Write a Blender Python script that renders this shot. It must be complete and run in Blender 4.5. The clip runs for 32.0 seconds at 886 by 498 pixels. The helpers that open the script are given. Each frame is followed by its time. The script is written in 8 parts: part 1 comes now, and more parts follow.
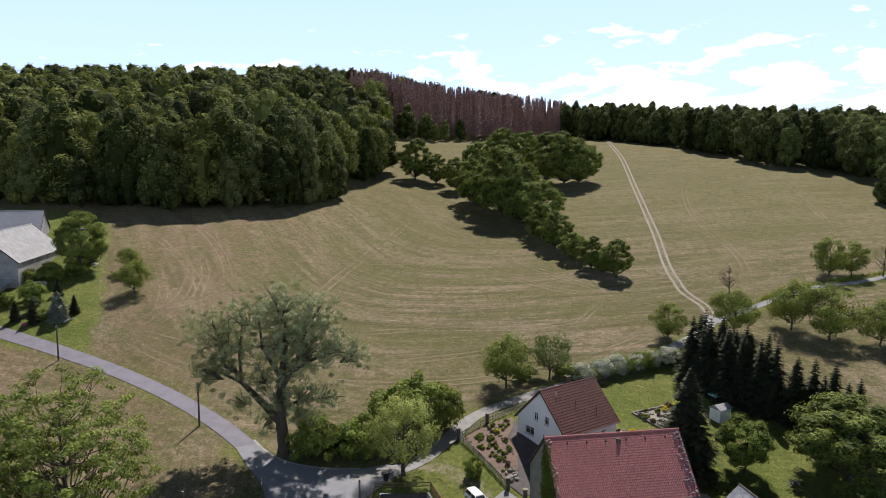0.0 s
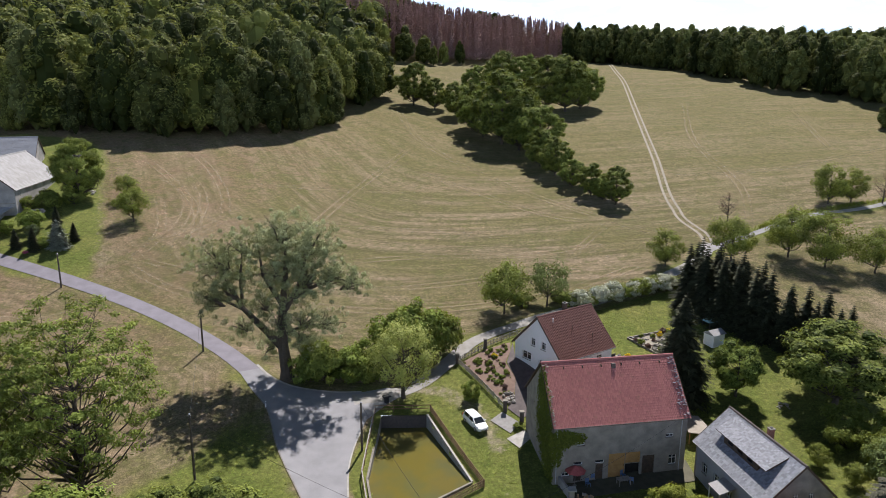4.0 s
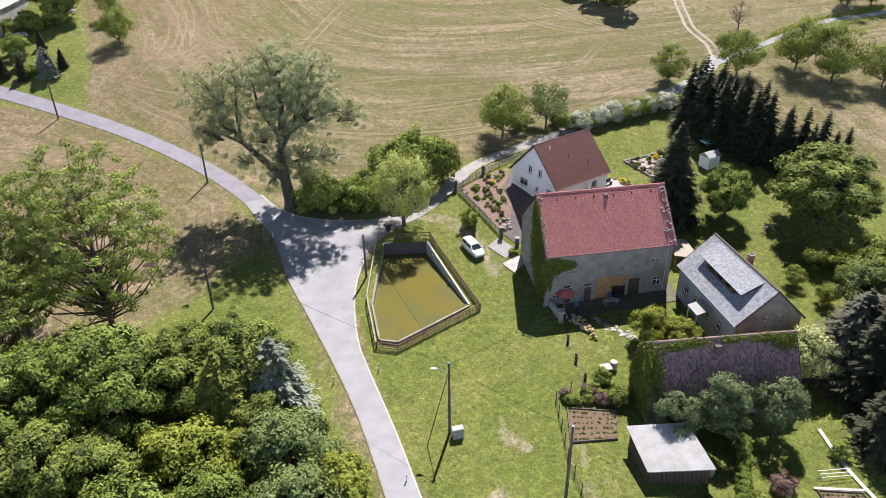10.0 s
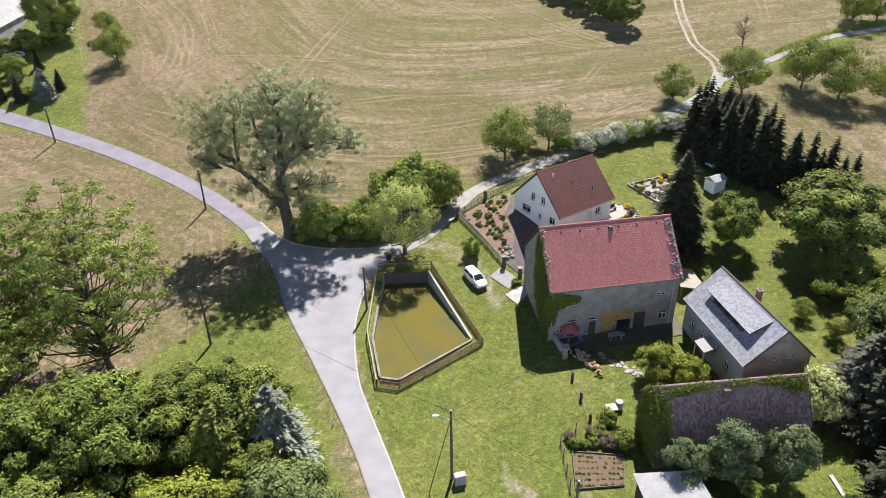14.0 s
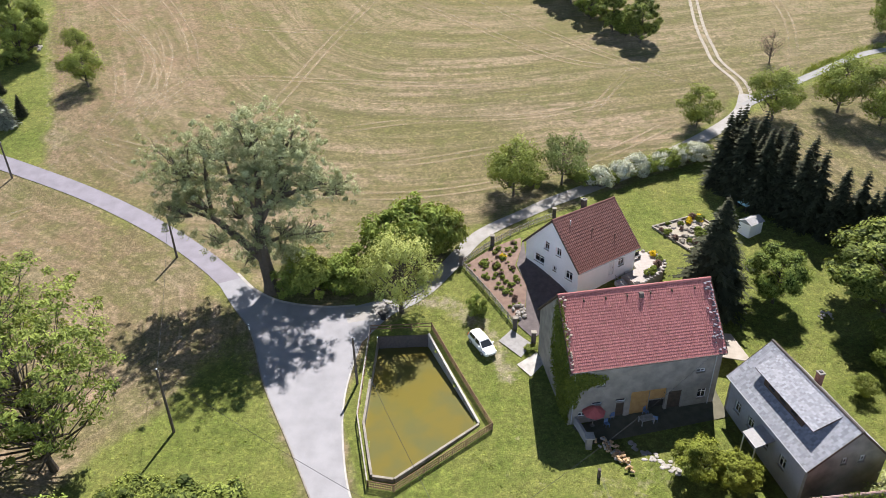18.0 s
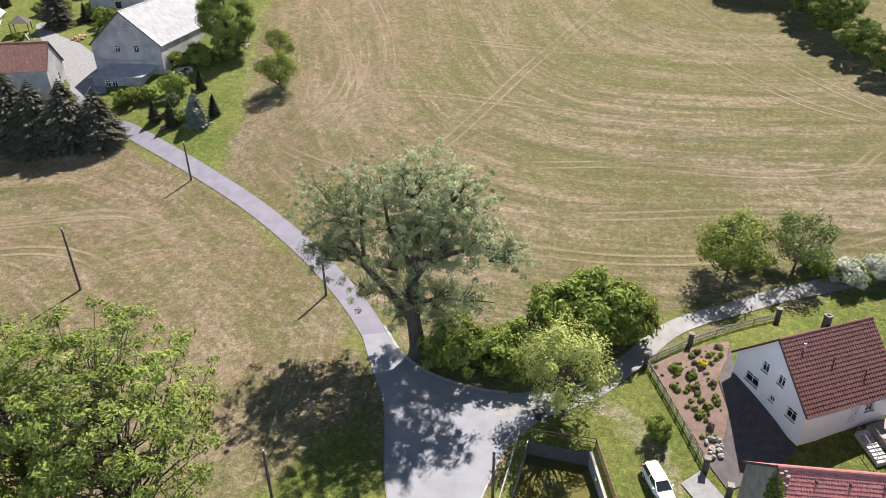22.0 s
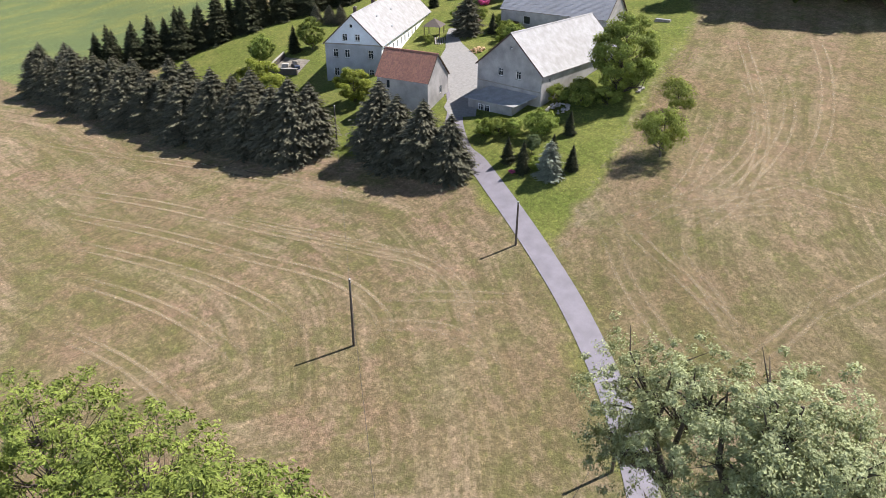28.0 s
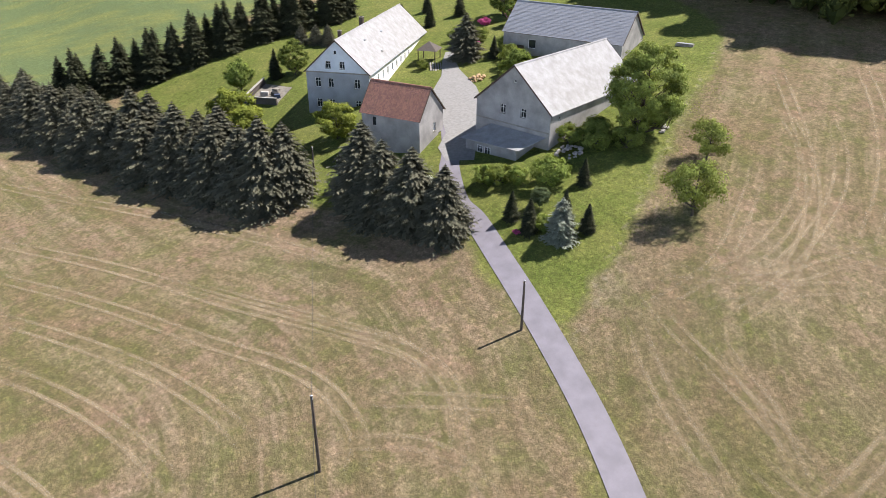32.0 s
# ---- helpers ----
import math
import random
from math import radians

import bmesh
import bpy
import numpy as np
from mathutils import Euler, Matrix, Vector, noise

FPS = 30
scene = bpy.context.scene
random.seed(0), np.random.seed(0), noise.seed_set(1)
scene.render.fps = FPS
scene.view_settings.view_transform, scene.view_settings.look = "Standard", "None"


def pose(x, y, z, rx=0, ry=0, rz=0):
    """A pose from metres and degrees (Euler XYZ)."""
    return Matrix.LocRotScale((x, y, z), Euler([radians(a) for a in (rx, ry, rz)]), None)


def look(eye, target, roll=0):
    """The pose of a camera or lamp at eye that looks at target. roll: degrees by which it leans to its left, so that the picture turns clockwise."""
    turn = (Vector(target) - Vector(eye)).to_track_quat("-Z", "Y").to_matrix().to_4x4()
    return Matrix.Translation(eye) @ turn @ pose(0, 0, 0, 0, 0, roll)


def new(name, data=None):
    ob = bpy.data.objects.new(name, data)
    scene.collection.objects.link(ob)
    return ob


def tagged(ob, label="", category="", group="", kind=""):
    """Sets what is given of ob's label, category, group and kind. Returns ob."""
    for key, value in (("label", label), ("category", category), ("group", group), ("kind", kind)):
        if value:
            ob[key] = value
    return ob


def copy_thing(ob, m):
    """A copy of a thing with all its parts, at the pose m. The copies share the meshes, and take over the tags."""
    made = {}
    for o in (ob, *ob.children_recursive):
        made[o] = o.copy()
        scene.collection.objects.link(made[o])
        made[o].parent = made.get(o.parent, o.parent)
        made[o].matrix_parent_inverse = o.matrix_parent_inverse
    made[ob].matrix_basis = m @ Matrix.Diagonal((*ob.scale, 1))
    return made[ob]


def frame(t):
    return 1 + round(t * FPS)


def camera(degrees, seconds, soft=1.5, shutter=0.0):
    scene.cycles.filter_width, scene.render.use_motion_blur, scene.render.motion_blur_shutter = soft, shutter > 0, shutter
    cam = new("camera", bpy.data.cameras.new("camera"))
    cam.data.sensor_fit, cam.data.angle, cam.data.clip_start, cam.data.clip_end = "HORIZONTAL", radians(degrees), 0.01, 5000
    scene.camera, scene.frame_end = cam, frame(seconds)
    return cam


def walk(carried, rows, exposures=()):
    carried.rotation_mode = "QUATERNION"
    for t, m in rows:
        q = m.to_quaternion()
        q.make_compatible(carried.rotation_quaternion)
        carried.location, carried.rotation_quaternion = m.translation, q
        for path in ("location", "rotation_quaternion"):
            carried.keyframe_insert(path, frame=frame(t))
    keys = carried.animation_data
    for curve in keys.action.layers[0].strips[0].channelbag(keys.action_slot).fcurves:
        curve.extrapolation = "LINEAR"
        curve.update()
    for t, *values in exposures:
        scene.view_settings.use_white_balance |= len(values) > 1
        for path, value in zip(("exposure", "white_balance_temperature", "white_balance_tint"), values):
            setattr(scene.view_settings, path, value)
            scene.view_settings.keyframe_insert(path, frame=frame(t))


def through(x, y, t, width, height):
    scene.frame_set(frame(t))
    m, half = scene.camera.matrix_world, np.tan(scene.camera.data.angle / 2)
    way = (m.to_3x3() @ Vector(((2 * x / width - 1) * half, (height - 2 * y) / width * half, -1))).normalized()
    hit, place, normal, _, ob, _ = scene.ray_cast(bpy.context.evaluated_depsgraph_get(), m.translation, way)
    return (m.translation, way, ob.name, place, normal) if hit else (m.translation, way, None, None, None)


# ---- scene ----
cam = camera(65.2, 32.0, soft=0.8)
# seconds, eye x y z in metres, yaw, pitch, roll in degrees
ROWS = [
    (0.0, 0.15, 0.82, 45.70, 0.40, -7.16, 0.20),
    (0.5, 0.15, 0.85, 45.69, 0.38, -3.81, 0.20),
    (1.0, 0.11, 0.89, 45.73, 0.35, -0.16, 0.20),
    (1.5, 0.10, 0.90, 45.75, 0.31, 1.65, 0.20),
    (2.0, 0.10, 0.87, 45.77, 0.30, 1.81, 0.20),
    (2.5, 0.10, 0.87, 45.82, 0.30, 0.40, 0.20),
    (3.0, 0.10, 0.88, 45.85, 0.31, -3.69, 0.20),
    (3.5, 0.11, 0.91, 45.88, 0.30, -8.42, 0.20),
    (4.0, 0.13, 0.94, 45.93, 0.28, -13.25, 0.20),
    (4.5, 0.21, 1.01, 45.93, 0.30, -18.00, 0.20),
    (6.5, 0.28, 0.98, 45.82, 0.23, -30.00, -0.40),
    (7.0, 0.41, 0.97, 46.08, 0.33, -30.03, -0.50),
    (7.5, 0.59, 0.93, 46.52, 0.40, -29.90, -0.62),
    (8.0, 0.78, 0.88, 47.13, 0.56, -29.70, -0.78),
    (8.5, 0.90, 0.90, 47.86, 0.66, -29.63, -0.90),
    (9.0, 0.95, 0.91, 48.64, 0.69, -29.60, -0.96),
    (9.5, 0.97, 0.91, 49.46, 0.72, -29.54, -0.94),
    (10.0, 0.99, 0.92, 50.26, 0.72, -29.54, -0.98),
    (10.5, 1.04, 0.90, 51.00, 0.76, -29.50, -1.00),
    (11.0, 1.11, 0.87, 51.65, 0.79, -29.37, -1.00),
    (11.5, 1.17, 0.91, 52.16, 0.82, -29.24, -1.02),
    (12.0, 1.19, 1.09, 52.49, 0.89, -29.34, -1.08),
    (12.5, 1.15, 1.52, 52.71, 0.92, -29.43, -1.10),
    (13.0, 1.10, 2.20, 52.85, 0.89, -29.43, -1.10),
    (13.5, 1.06, 3.15, 52.94, 0.89, -29.49, -1.12),
    (14.0, 1.04, 4.34, 53.01, 0.89, -29.47, -1.18),
    (14.5, 1.01, 5.69, 53.06, 0.89, -29.54, -1.20),
    (16.5, 0.83, 12.50, 53.27, 0.89, -29.49, -1.20),
    (17.0, 0.79, 14.60, 53.28, 0.89, -29.47, -1.20),
    (17.5, 0.74, 16.71, 53.29, 0.86, -29.47, -1.22),
    (18.0, 0.72, 18.81, 53.30, 0.89, -29.43, -1.28),
    (18.5, 0.71, 20.91, 53.30, 0.92, -29.39, -1.32),
    (19.0, 0.70, 23.01, 53.31, 0.99, -29.38, -1.38),
    (19.5, 0.68, 25.14, 53.31, 1.02, -29.28, -1.38),
    (20.0, 0.59, 27.29, 53.30, 1.12, -29.19, -1.32),
    (20.5, 0.42, 29.48, 53.31, 1.12, -29.15, -1.26),
    (21.0, 0.14, 31.71, 53.32, 1.05, -29.24, -1.14),
    (21.5, -0.22, 33.98, 53.33, 6.28, -29.08, -1.05),
    (22.0, -0.59, 36.19, 53.34, 17.97, -29.14, -0.83),
    (22.5, -0.95, 38.35, 53.33, 28.98, -28.95, -0.41),
    (23.0, -1.34, 40.49, 53.32, 31.04, -28.73, -0.08),
    (23.5, -1.84, 42.64, 53.32, 31.16, -28.78, -0.12),
    (24.0, -2.49, 44.89, 53.34, 31.22, -28.72, -0.10),
    (24.5, -3.28, 47.20, 53.37, 31.23, -28.65, -0.09),
    (25.0, -4.11, 49.51, 53.41, 36.16, -28.76, -0.19),
    (25.5, -4.93, 51.73, 53.44, 47.87, -28.76, -0.01),
    (26.0, -5.87, 53.87, 53.48, 51.41, -28.72, 0.39),
    (26.5, -7.04, 55.94, 53.54, 51.41, -28.65, 0.61),
    (28.5, -12.76, 62.72, 53.91, 51.58, -28.49, 0.30),
    (29.0, -14.34, 64.38, 53.92, 51.68, -28.49, 0.28),
    (29.5, -15.96, 65.98, 53.91, 51.72, -28.39, 0.24),
    (30.0, -17.59, 67.52, 53.90, 51.78, -28.33, 0.28),
    (30.5, -19.25, 69.01, 53.91, 51.80, -28.27, 0.30),
    (31.0, -20.95, 70.46, 53.94, 51.82, -28.21, 0.30),
    (31.5, -22.70, 71.89, 53.99, 51.79, -28.15, 0.28),
    (32.0, -24.47, 73.30, 54.05, 51.79, -28.10, 0.20),
]
walk(cam, [(t, pose(x, y, z, 90 + pitch, 0, yaw) @ pose(0, 0, 0, 0, 0, roll)) for t, x, y, z, yaw, pitch, roll in ROWS],
     [(0.0, 0.32), (1.0, -0.1), (2.0, -0.62), (3.0, -0.6), (3.5, -0.05), (4.0, 0.6), (4.5, 1.05), (6.5, 1.2), (20.0, 1.2), (22.0, 1.15), (32.0, 1.06)])

# ---- world and light ----
world = bpy.data.worlds.new("world")
scene.world = world
world.use_nodes = True
wn, wl = world.node_tree.nodes, world.node_tree.links
wn.clear()
w_out = wn.new("ShaderNodeOutputWorld")
w_bg = wn.new("ShaderNodeBackground")
w_sky = wn.new("ShaderNodeTexSky")
w_sky.sky_type = "NISHITA"
w_sky.sun_disc = False
w_sky.sun_elevation = radians(54.5)
w_sky.sun_rotation = radians(15)
w_sky.dust_density = 0.2
w_sky.air_density = 0.6
w_sky.ozone_density = 3.0
w_bg.inputs["Strength"].default_value = 0.0265
# fair-weather clouds in a low band round the horizon
w_tc = wn.new("ShaderNodeTexCoord")
w_sep = wn.new("ShaderNodeSeparateXYZ")
wl.new(w_tc.outputs["Generated"], w_sep.inputs[0])
w_map = wn.new("ShaderNodeMapping")
w_map.inputs["Scale"].default_value = (15.0, 15.0, 48.0)
w_map.inputs["Location"].default_value = (1.3, 0.4, 0.2)
wl.new(w_tc.outputs["Generated"], w_map.inputs["Vector"])
w_noise = wn.new("ShaderNodeTexNoise")
w_noise.inputs["Scale"].default_value = 1.0
w_noise.inputs["Detail"].default_value = 7.0
w_noise.inputs["Roughness"].default_value = 0.52
wl.new(w_map.outputs["Vector"], w_noise.inputs["Vector"])
w_band = wn.new("ShaderNodeMapRange")
w_band.inputs["From Min"].default_value = 0.05
w_band.inputs["From Max"].default_value = 0.22
w_band.inputs["To Min"].default_value = 0.15
w_band.inputs["To Max"].default_value = -0.22
wl.new(w_sep.outputs["Z"], w_band.inputs["Value"])
w_east = wn.new("ShaderNodeMath")
w_east.operation = "MULTIPLY_ADD"
wl.new(w_sep.outputs["X"], w_east.inputs[0])
w_east.inputs[1].default_value = 0.14
wl.new(w_band.outputs[0], w_east.inputs[2])
w_add = wn.new("ShaderNodeMath")
w_add.operation = "ADD"
wl.new(w_noise.outputs["Fac"], w_add.inputs[0])
wl.new(w_east.outputs[0], w_add.inputs[1])
w_ramp = wn.new("ShaderNodeMapRange")
w_ramp.inputs["From Min"].default_value = 0.52
w_ramp.inputs["From Max"].default_value = 0.7
wl.new(w_add.outputs[0], w_ramp.inputs["Value"])
w_mix = wn.new("ShaderNodeMix")
w_mix.data_type = "RGBA"
w_mix.inputs["B"].default_value = (62.0, 62.5, 64.0, 1)
wl.new(w_ramp.outputs[0], w_mix.inputs["Factor"])
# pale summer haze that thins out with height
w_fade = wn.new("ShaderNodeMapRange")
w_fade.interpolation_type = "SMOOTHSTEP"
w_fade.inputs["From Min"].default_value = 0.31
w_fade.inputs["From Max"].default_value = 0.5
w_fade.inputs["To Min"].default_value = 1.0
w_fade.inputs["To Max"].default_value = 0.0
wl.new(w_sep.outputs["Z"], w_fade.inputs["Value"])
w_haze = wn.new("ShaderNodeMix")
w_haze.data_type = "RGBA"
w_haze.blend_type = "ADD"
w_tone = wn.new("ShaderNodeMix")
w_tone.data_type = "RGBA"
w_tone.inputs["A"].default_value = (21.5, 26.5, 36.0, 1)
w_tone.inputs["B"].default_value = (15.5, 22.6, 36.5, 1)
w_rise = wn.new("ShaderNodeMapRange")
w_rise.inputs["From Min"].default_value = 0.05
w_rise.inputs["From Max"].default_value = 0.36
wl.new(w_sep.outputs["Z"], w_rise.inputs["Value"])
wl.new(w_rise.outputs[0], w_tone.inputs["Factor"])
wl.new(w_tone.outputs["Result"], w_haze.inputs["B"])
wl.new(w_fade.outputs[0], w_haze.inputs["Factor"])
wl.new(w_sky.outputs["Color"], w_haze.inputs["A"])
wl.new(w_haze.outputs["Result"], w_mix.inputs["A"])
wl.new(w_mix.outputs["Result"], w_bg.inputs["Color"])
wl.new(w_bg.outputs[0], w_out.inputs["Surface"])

sun_data = bpy.data.lights.new("sun", "SUN")
sun_data.energy = 5.0
sun_data.angle = radians(0.55)
sun_data.color = (1.0, 0.935, 0.9)
sun = new("sun", sun_data)
sun.matrix_world = look((0, 0, 200), (-0.25 * 58.1, -0.968 * 58.1, 200 - 81.4))

# ---- materials ----


class Nodes:
    """A small helper round one material's node tree."""

    def __init__(self, name, rough=0.85, spec=0.3, metal=0.0):
        self.mat = bpy.data.materials.new(name)
        self.mat.use_nodes = True
        self.n, self.l = self.mat.node_tree.nodes, self.mat.node_tree.links
        self.b = self.n["Principled BSDF"]
        self.b.inputs["Roughness"].default_value = rough
        self.b.inputs["Specular IOR Level"].default_value = spec
        self.b.inputs["Metallic"].default_value = metal

    def add(self, kind, **values):
        node = self.n.new("ShaderNode" + kind)
        for key, value in values.items():
            node.inputs[key].default_value = value
        return node

    def put(self, source, target):
        self.l.new(source, target)

    def place(self, scale=(1, 1, 1)):
        geo = self.add("NewGeometry")
        mp = self.add("Mapping", Scale=scale)
        self.put(geo.outputs["Position"], mp.inputs["Vector"])
        return mp.outputs["Vector"]

    def local(self, scale=(1, 1, 1)):
        tc = self.add("TexCoord")
        mp = self.add("Mapping", Scale=scale)
        self.put(tc.outputs["Object"], mp.inputs["Vector"])
        return mp.outputs["Vector"]

    def noise(self, vector, scale, detail=4.0, rough=0.55):
        node = self.add("TexNoise", Scale=scale, Detail=detail, Roughness=rough)
        self.put(vector, node.inputs["Vector"])
        return node.outputs["Fac"]

    def attr(self, name):
        node = self.add("Attribute")
        node.attribute_name = name
        return node.outputs["Fac"]

    def span(self, value, lo, hi, a=0.0, b=1.0):
        node = self.add("MapRange", **{"From Min": lo, "From Max": hi, "To Min": a, "To Max": b})
        self.put(value, node.inputs["Value"])
        return node.outputs[0]

    def math(self, op, a, b):
        node = self.add("Math")
        node.operation = op
        for i, v in enumerate((a, b)):
            if isinstance(v, (int, float)):
                node.inputs[i].default_value = v
            else:
                self.put(v, node.inputs[i])
        return node.outputs[0]

    def mix(self, fac, a, b, mode="MIX"):
        node = self.add("Mix")
        node.data_type = "RGBA"
        node.blend_type = mode
        for key, v in (("Factor", fac), ("A", a), ("B", b)):
            if isinstance(v, (int, float)):
                node.inputs[key].default_value = v
            elif isinstance(v, tuple):
                node.inputs[key].default_value = (*v, 1)
            else:
                self.put(v, node.inputs[key])
        return node.outputs["Result"]

    def base(self, colour):
        if isinstance(colour, tuple):
            self.b.inputs["Base Color"].default_value = (*colour, 1)
        else:
            self.put(colour, self.b.inputs["Base Color"])
        return self

    def bump(self, height, strength=0.4, distance=0.03):
        node = self.add("Bump", Strength=strength, Distance=distance)
        self.put(height, node.inputs["Height"])
        self.put(node.outputs[0], self.b.inputs["Normal"])
        return self


def plain(name, colour, second=None, scale=3.0, rough=0.85, spec=0.3, metal=0.0, bump=0.3, fine=25.0, lo=0.35, hi=0.68):
    """A surface of two colours mottled at two scales with fine relief."""
    m = Nodes(name, rough, spec, metal)
    p = m.place()
    second = second or tuple(c * 0.72 for c in colour)
    coarse = m.noise(p, scale, 5)
    grain = m.noise(p, fine, 3)
    c = m.mix(m.span(coarse, lo, hi), colour, second)
    c = m.mix(m.span(grain, 0.3, 0.75, 0, 0.35), c, tuple(v * 0.6 for v in second))
    m.base(c).bump(grain, bump, 0.02)
    return m.mat


def foliage(name, light, dark, shine=0.12, through=0.22):
    """Leaves: tint attribute varies colour by leaf, paints crown shade; light passes through."""
    m = Nodes(name, 0.7, shine)
    tint = m.attr("tint")
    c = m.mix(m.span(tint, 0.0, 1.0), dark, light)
    m.base(c)
    tr = m.add("BsdfTranslucent")
    warm = m.mix(0.5, c, (light[0] * 1.5, light[1] * 1.35, light[2] * 0.6))
    m.put(warm, tr.inputs["Color"])
    mixer = m.add("MixShader", Fac=through)
    m.put(m.b.outputs[0], mixer.inputs[1])
    m.put(tr.outputs[0], mixer.inputs[2])
    m.put(mixer.outputs[0], m.n["Material Output"].inputs["Surface"])
    return m.mat


def ground_material():
    m = Nodes("meadow", 0.95, 0.1)
    p = m.place()
    lawn, bare, crop, sw = m.attr("lawn"), m.attr("bare"), m.attr("crop"), m.attr("swath")
    sep = m.add("SeparateXYZ")
    m.put(p, sep.inputs[0])

    def rows_at(across, along, detail):
        comb = m.add("CombineXYZ")
        m.put(m.math("MULTIPLY", sw, across), comb.inputs[0])
        m.put(m.math("MULTIPLY", sep.outputs["X"], along), comb.inputs[1])
        m.put(m.math("MULTIPLY", sep.outputs["Y"], along), comb.inputs[2])
        return m.noise(comb.outputs[0], 1.0, detail, 0.62)

    rows, fine_rows, wide = rows_at(0.42, 0.03, 3), rows_at(1.7, 0.07, 5), rows_at(0.1, 0.02, 3)
    big = m.noise(p, 0.022, 4, 0.55)
    mid = m.noise(p, 0.13, 7, 0.68)
    tuft = m.noise(p, 0.8, 6, 0.75)
    fine = m.noise(p, 4.5, 5, 0.8)
    green, straw, earth = (0.125, 0.12, 0.054), (0.36, 0.278, 0.196), (0.285, 0.177, 0.137)
    c = m.mix(m.span(m.math("ADD", m.math("MULTIPLY", rows, 0.6), m.math("MULTIPLY", fine_rows, 0.4)), 0.41, 0.59), green, straw)
    c = m.mix(m.span(wide, 0.5, 0.62, 0.0, 0.6), c, (0.15, 0.148, 0.05))
    c = m.mix(m.span(wide, 0.49, 0.38, 0.0, 0.5), c, (0.35, 0.275, 0.195))
    c = m.mix(m.span(big, 0.47, 0.64, 0.0, 0.5), c, (0.145, 0.138, 0.048))
    c = m.mix(m.span(sep.outputs["Y"], 150, 250, 0.0, 0.6), c, (0.2, 0.18, 0.07))
    west = m.span(sep.outputs["X"], -20, -60, 0.15, 0.7)
    c = m.mix(m.math("MULTIPLY", west, m.span(mid, 0.36, 0.66)), c, earth)
    c = m.mix(m.span(m.noise(p, 0.3, 6, 0.72), 0.5, 0.6, 0.0, 0.6), c, (0.125, 0.135, 0.045))
    c = m.mix(m.span(tuft, 0.44, 0.66, 0.0, 0.6), c, (0.1, 0.092, 0.045))
    lawn_c = m.mix(m.span(tuft, 0.3, 0.7), (0.088, 0.126, 0.024), (0.178, 0.208, 0.05))
    lawn_c = m.mix(m.span(mid, 0.45, 0.7, 0, 0.6), lawn_c, (0.25, 0.24, 0.08))
    ragged = m.math("ADD", lawn, m.span(mid, 0.3, 0.7, -0.28, 0.28))
    c = m.mix(m.span(ragged, 0.36, 0.66), c, lawn_c)
    crop_c = m.mix(m.span(rows_at(0.1, 0.05, 5), 0.45, 0.65), (0.125, 0.17, 0.07), (0.19, 0.21, 0.068))
    c = m.mix(m.span(crop, 0.4, 0.6), c, crop_c)
    worn = m.math("ADD", bare, m.span(m.noise(p, 0.9, 5, 0.65), 0.3, 0.7, -0.35, 0.35))
    c = m.mix(m.span(worn, 0.4, 0.85, 0.0, 0.85), c, (0.33, 0.285, 0.21))
    grain = m.noise(p, 2.1, 6, 0.85)
    speck = m.noise(p, 1.3, 7, 0.9)
    c = m.mix(m.span(grain, 0.42, 0.58, 0.0, 0.62), c, m.mix(0.72, c, (0.03, 0.03, 0.012)))
    c = m.mix(m.span(speck, 0.5, 0.62, 0.0, 0.7), c, m.mix(1.0, c, (1.9, 1.83, 1.75), "MULTIPLY"))
    c = m.mix(m.span(fine, 0.42, 0.7, 0.0, 0.55), c, (0.05, 0.047, 0.02))
    m.base(c).bump(fine, 0.8, 0.2)
    return m.mat


MEADOW = ground_material()
ASPHALT = plain("worn asphalt", (0.275, 0.275, 0.292), (0.225, 0.225, 0.24), 0.5, 0.9, 0.25, fine=30)
ASPHALT_FAR = plain("old asphalt", (0.235, 0.222, 0.255), (0.185, 0.175, 0.2), 0.6, 0.9, 0.25, fine=30)
GRAVEL = plain("pale gravel", (0.36, 0.33, 0.275), (0.24, 0.215, 0.17), 1.2, 0.95, 0.1, fine=14)
KERB = plain("pale kerb stone", (0.42, 0.41, 0.385), (0.3, 0.29, 0.27), 1.5)
CONCRETE = plain("weathered concrete", (0.27, 0.25, 0.215), (0.16, 0.145, 0.125), 1.3)
PAVING = plain("grey paving", (0.29, 0.285, 0.28), (0.22, 0.215, 0.21), 2.0)
RENDER_GREY = plain("grey old render", (0.31, 0.285, 0.25), (0.19, 0.175, 0.155), 0.8)
RENDER_WHITE = plain("white render", (0.86, 0.86, 0.86), (0.8, 0.8, 0.8), 0.6, bump=0.1)
RENDER_BLUE = plain("blue-grey render", (0.33, 0.345, 0.375), (0.24, 0.25, 0.27), 0.4)
PANEL_WHITE = plain("bluish white gable panels", (0.62, 0.67, 0.73), (0.5, 0.54, 0.6), 0.5)
RENDER_PALE = plain("pale patched render", (0.38, 0.362, 0.35), (0.22, 0.212, 0.21), 0.42)
TIMBER = plain("sun-bleached ochre boards", (0.42, 0.25, 0.1), (0.33, 0.19, 0.07), 2.0)
DARK_WOOD = plain("dark stained wood", (0.1, 0.07, 0.05), (0.06, 0.045, 0.035), 3.0)
POLE_WOOD = plain("weathered pole wood", (0.13, 0.105, 0.085), (0.08, 0.065, 0.055), 2.0)
FENCE_WOOD = plain("brown fence wood", (0.26, 0.155, 0.1), (0.17, 0.1, 0.068), 3.0)
PALE_WOOD = plain("grey bleached fence wood", (0.36, 0.34, 0.31), (0.24, 0.22, 0.2), 3.0)
BARK = plain("grey-brown bark", (0.1, 0.08, 0.06), (0.06, 0.05, 0.04), 2.0)
